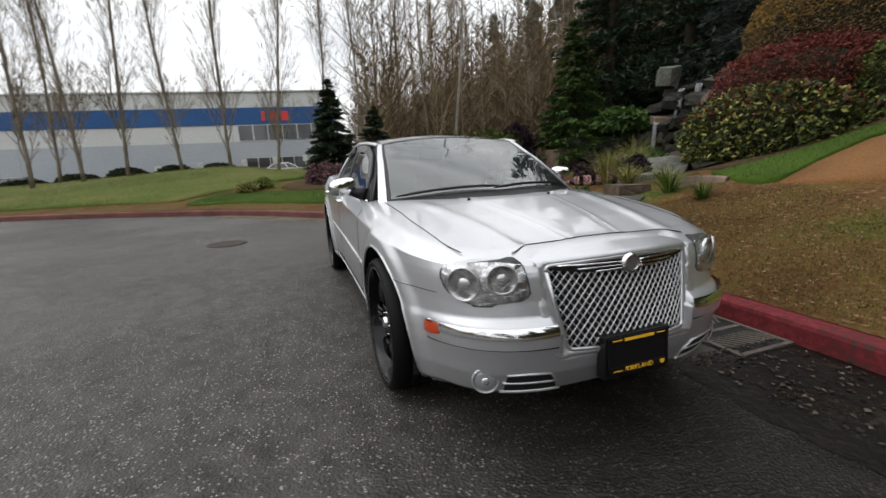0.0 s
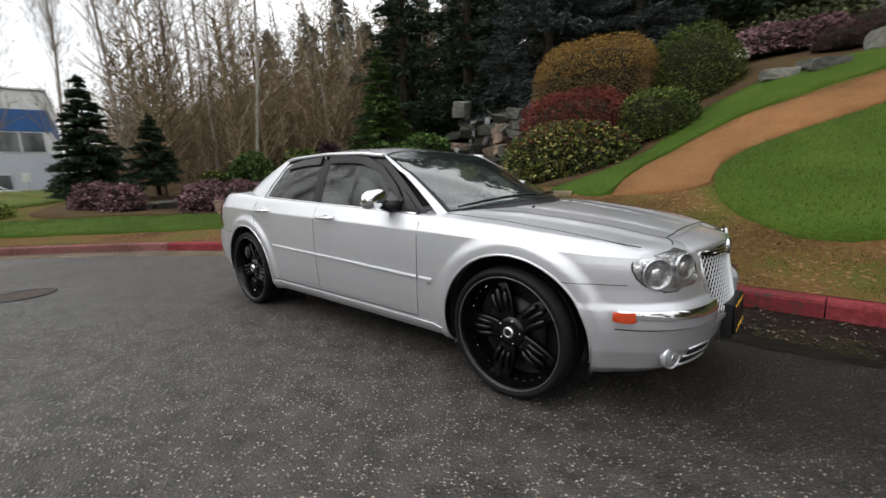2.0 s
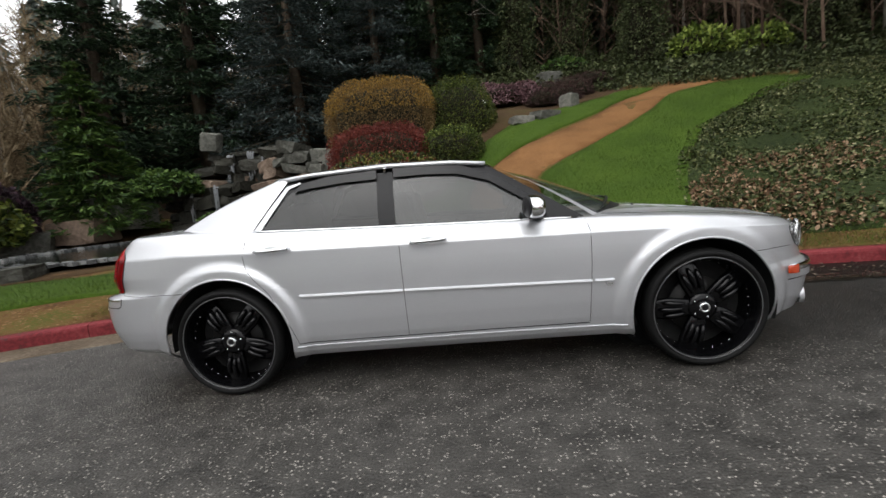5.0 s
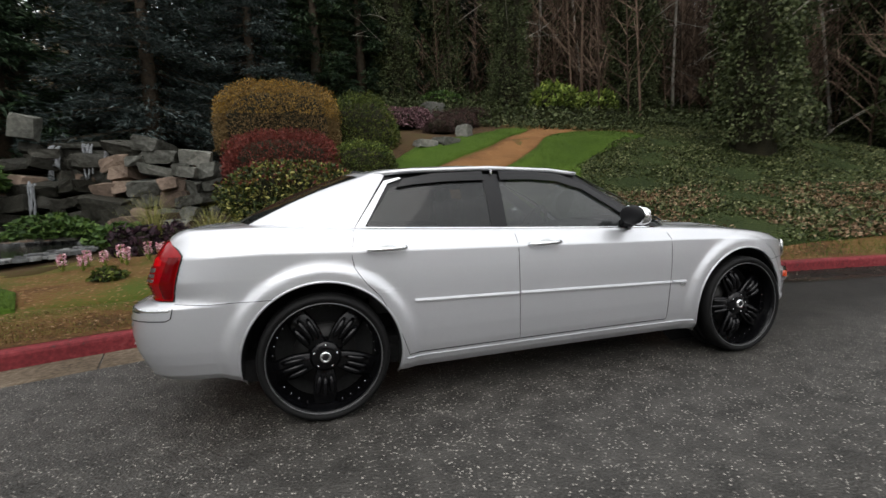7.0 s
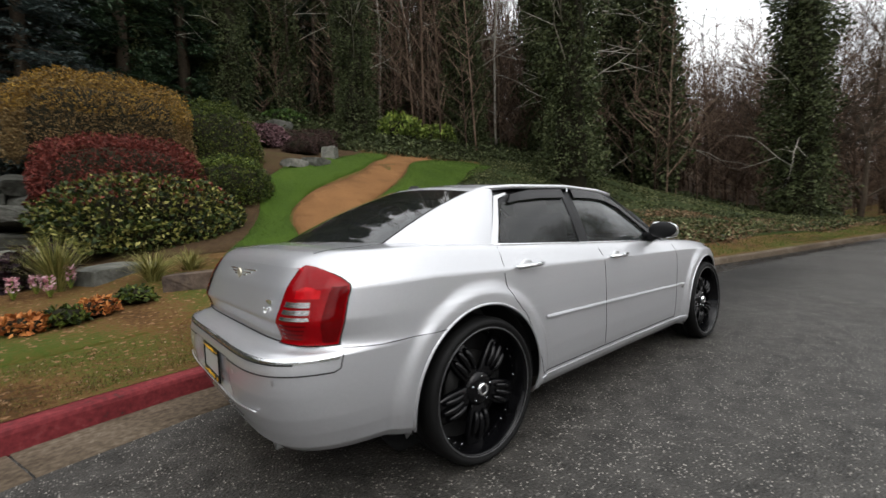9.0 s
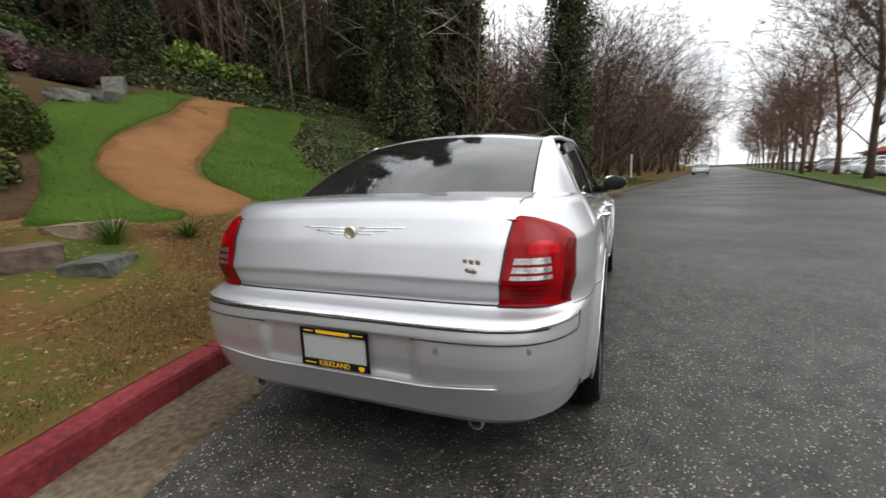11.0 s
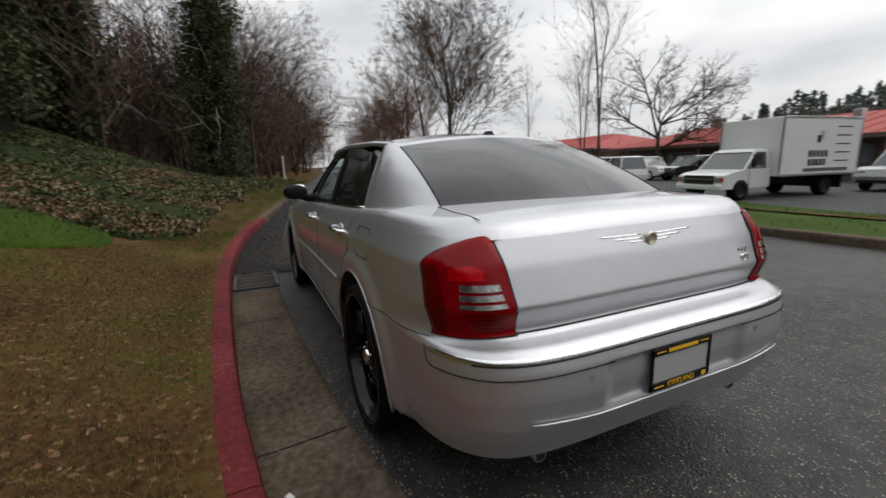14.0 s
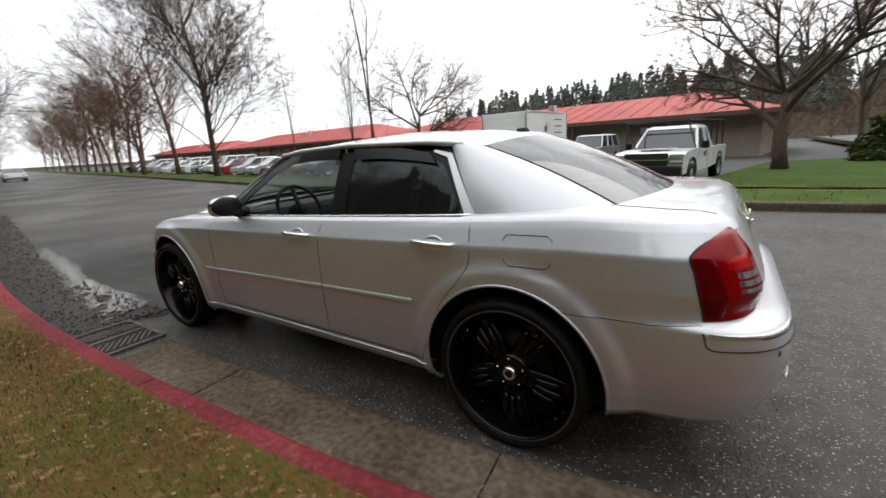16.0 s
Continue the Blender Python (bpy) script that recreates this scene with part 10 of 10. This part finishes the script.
# ---- white and blue building behind the poplars ----
M_BWHITE = grainy("white_cladding", [(0.3, (0.50, 0.51, 0.50)), (0.7, (0.62, 0.63, 0.62))], 0.2, 4, 0.7, 0.1, 0.01)
M_BGREY = grainy("grey_blue_cladding", [(0.3, (0.34, 0.37, 0.40)), (0.7, (0.42, 0.45, 0.48))], 0.2, 4, 0.7, 0.1, 0.01)
M_BBLUE = grainy("blue_band", [(0.3, (0.030, 0.085, 0.22)), (0.7, (0.045, 0.115, 0.28))], 0.2, 4, 0.6, 0.1, 0.01)
bl = thing("warehouse", "large white warehouse with a blue band and dark windows", "building")
pA, pB = np.array([-66.0, -58.0]), np.array([-56.1, 4.5])
ang = math.degrees(math.atan2(pB[1] - pA[1], pB[0] - pA[0]))
LB = float(np.linalg.norm(pB - pA))
bl.matrix_world = pose(pA[0], pA[1], -0.6, 0, 0, ang)
for z0, z1, m, dy, nm in ((0, 5.4, M_BGREY, 0.0, "lower_wall"), (5.4, 7.5, M_BWHITE, 0.03, "upper_wall"), (7.5, 9.6, M_BBLUE, -0.06, "blue_band"), (9.6, 11.5, M_BWHITE, 0.0, "parapet")):
    part(nm, box(LB, 24, z1 - z0, LB / 2, 12 + dy, (z0 + z1) / 2), m, bl)
part("parapet_cap", box(LB + 0.3, 24.4, 0.18, LB / 2, 12, 11.56, 0.02), M_DULL, bl)
for k in range(int(LB / 6)):
    part("cladding_joint", box(0.05, 0.03, 7.3, 3 + k * 6, -0.012, 3.7), M_BGREY, bl)
for z0, z1, a, b, n in ((5.55, 7.4, LB - 11.5, LB - 0.6, 6), (1.9, 3.3, LB - 11.0, LB - 3.5, 5)):
    for k in range(n):
        w = new("window")
        w.parent = bl
        xx = a + (k + 0.5) * (b - a) / n
        part("pane", box((b - a) / n * 0.92, 0.06, z1 - z0, xx, -0.04, (z0 + z1) / 2), M_CARGLASS, w)
        part("frame", box((b - a) / n * 0.99, 0.04, z1 - z0 + 0.12, xx, -0.025, (z0 + z1) / 2), M_DULL, w)
M_SIGNRED = plain("red_sign_letters", (0.55, 0.035, 0.03), 0.5)
for k, (w, h) in enumerate(((0.5, 1.2), (0.9, 1.2), (0.9, 1.2))):
    part("sign_letter", box(w, 0.10, h, LB - 8.2 + k * 1.3, -0.12, 8.5, 0.05), M_SIGNRED, bl, "red sign block")
for k in range(4):
    part("rooftop_unit", box(1.6, 1.6, 0.8, 6 + k * 15, 5, 11.9, 0.05), M_FASCIA, bl)
for k in range(7):
    y = -22.5 + k * 2.75
    x = -30.2 - 0.12 * k
    top = interp(y, [(-22, 0.85), (-16, 1.0), (-13, 1.45), (-9, 1.55), (-4, 1.6)])
    base = height_at(x, y)
    shrub("clipped_hedge", x, y, base, (0.6, 1.28, max(0.4, top - base)), M_HEDGE, "dark clipped hedge before the warehouse", 1500, 0.09, 620 + k, 0.1, group="hedges", flat_top=0.9)
parked_car(-38.5, -13.5, 95, M_CARWHITE, "white car parked before the warehouse", "saloon", 0.0, "cars by the warehouse")
parked_car(-40.5, -1.5, 95, M_CARWHITE, "white car parked before the warehouse", "saloon", 0.35, "cars by the warehouse")
parked_car(-38.0, -20.5, 95, M_CARBLACK, "dark car parked before the warehouse", "saloon", 0.0, "cars by the warehouse")
for x, y, top in ((-30.8, -11.9, 1.55), (-30.9, -9.8, 1.75), (-31.0, -7.2, 1.9), (-31.2, -4.3, 2.0), (-31.4, -2.2, 2.1), (-31.6, 0.0, 2.2)):
    low = height_at(x, y) - 0.1
    tall = max(0.9, top - low)
    ps = thing("parking_sign", "small white parking sign on a post", "sign", pose(x, y, low, 0, 0, 90), "parking signs")
    part("post", tube([(0, 0, 0), (0, 0, tall - 0.1)], 0.03, 6), M_DULL, ps)
    part("board", box(0.34, 0.03, 0.50, 0, 0, tall - 0.25, 0.01), M_SIGNWHITE, ps)

# ---- small things along the street ----
po = thing("marker_post", "white marker post with a low rail beside the kerb", "post", pose(32.6, -1.7, 0.2))
part("post", box(0.12, 0.12, 2.1, 0, 0, 1.0, 0.02), M_SIGNWHITE, po)
part("rail", box(1.6, 0.10, 0.12, 0.2, -0.05, 0.35, 0.02), M_SIGNWHITE, po)
ub = thing("litter", "scrap of white paper in the gutter", "litter", pose(-1.89, 1.33, 0.012, 0, 0, 30))
part("scrap", sheet([[(x, y, 0.004 + 0.006 * noise.noise((x * 60, y * 60, 0))) for x in np.linspace(-0.02, 0.02, 4)] for y in np.linspace(-0.012, 0.012, 4)]), M_SIGNWHITE, ub)
mh = thing("utility_cover", "dark round utility cover set in the road", "manhole", pose(-4.25, -2.45, 0.003))
bm = bmesh.new()
bmesh.ops.create_cone(bm, cap_ends=True, segments=32, radius1=0.27, radius2=0.26, depth=0.008, matrix=Matrix.Translation((0, 0, 0.002)))
M_COVER = grainy("dark_cast_iron", [(0.3, (0.02, 0.017, 0.015)), (0.7, (0.07, 0.05, 0.038))], 6, 60, 0.6, 0.4, 0.004)
part("cover", bm, M_COVER, mh)
bm = lathe([(0.26, 0.0), (0.27, 0.008), (0.31, 0.008), (0.32, 0.0)], 32)
bmesh.ops.transform(bm, matrix=Matrix.Rotation(math.pi / 2, 4, "X"), verts=bm.verts)
part("ring", bm, M_PATCH, mh)
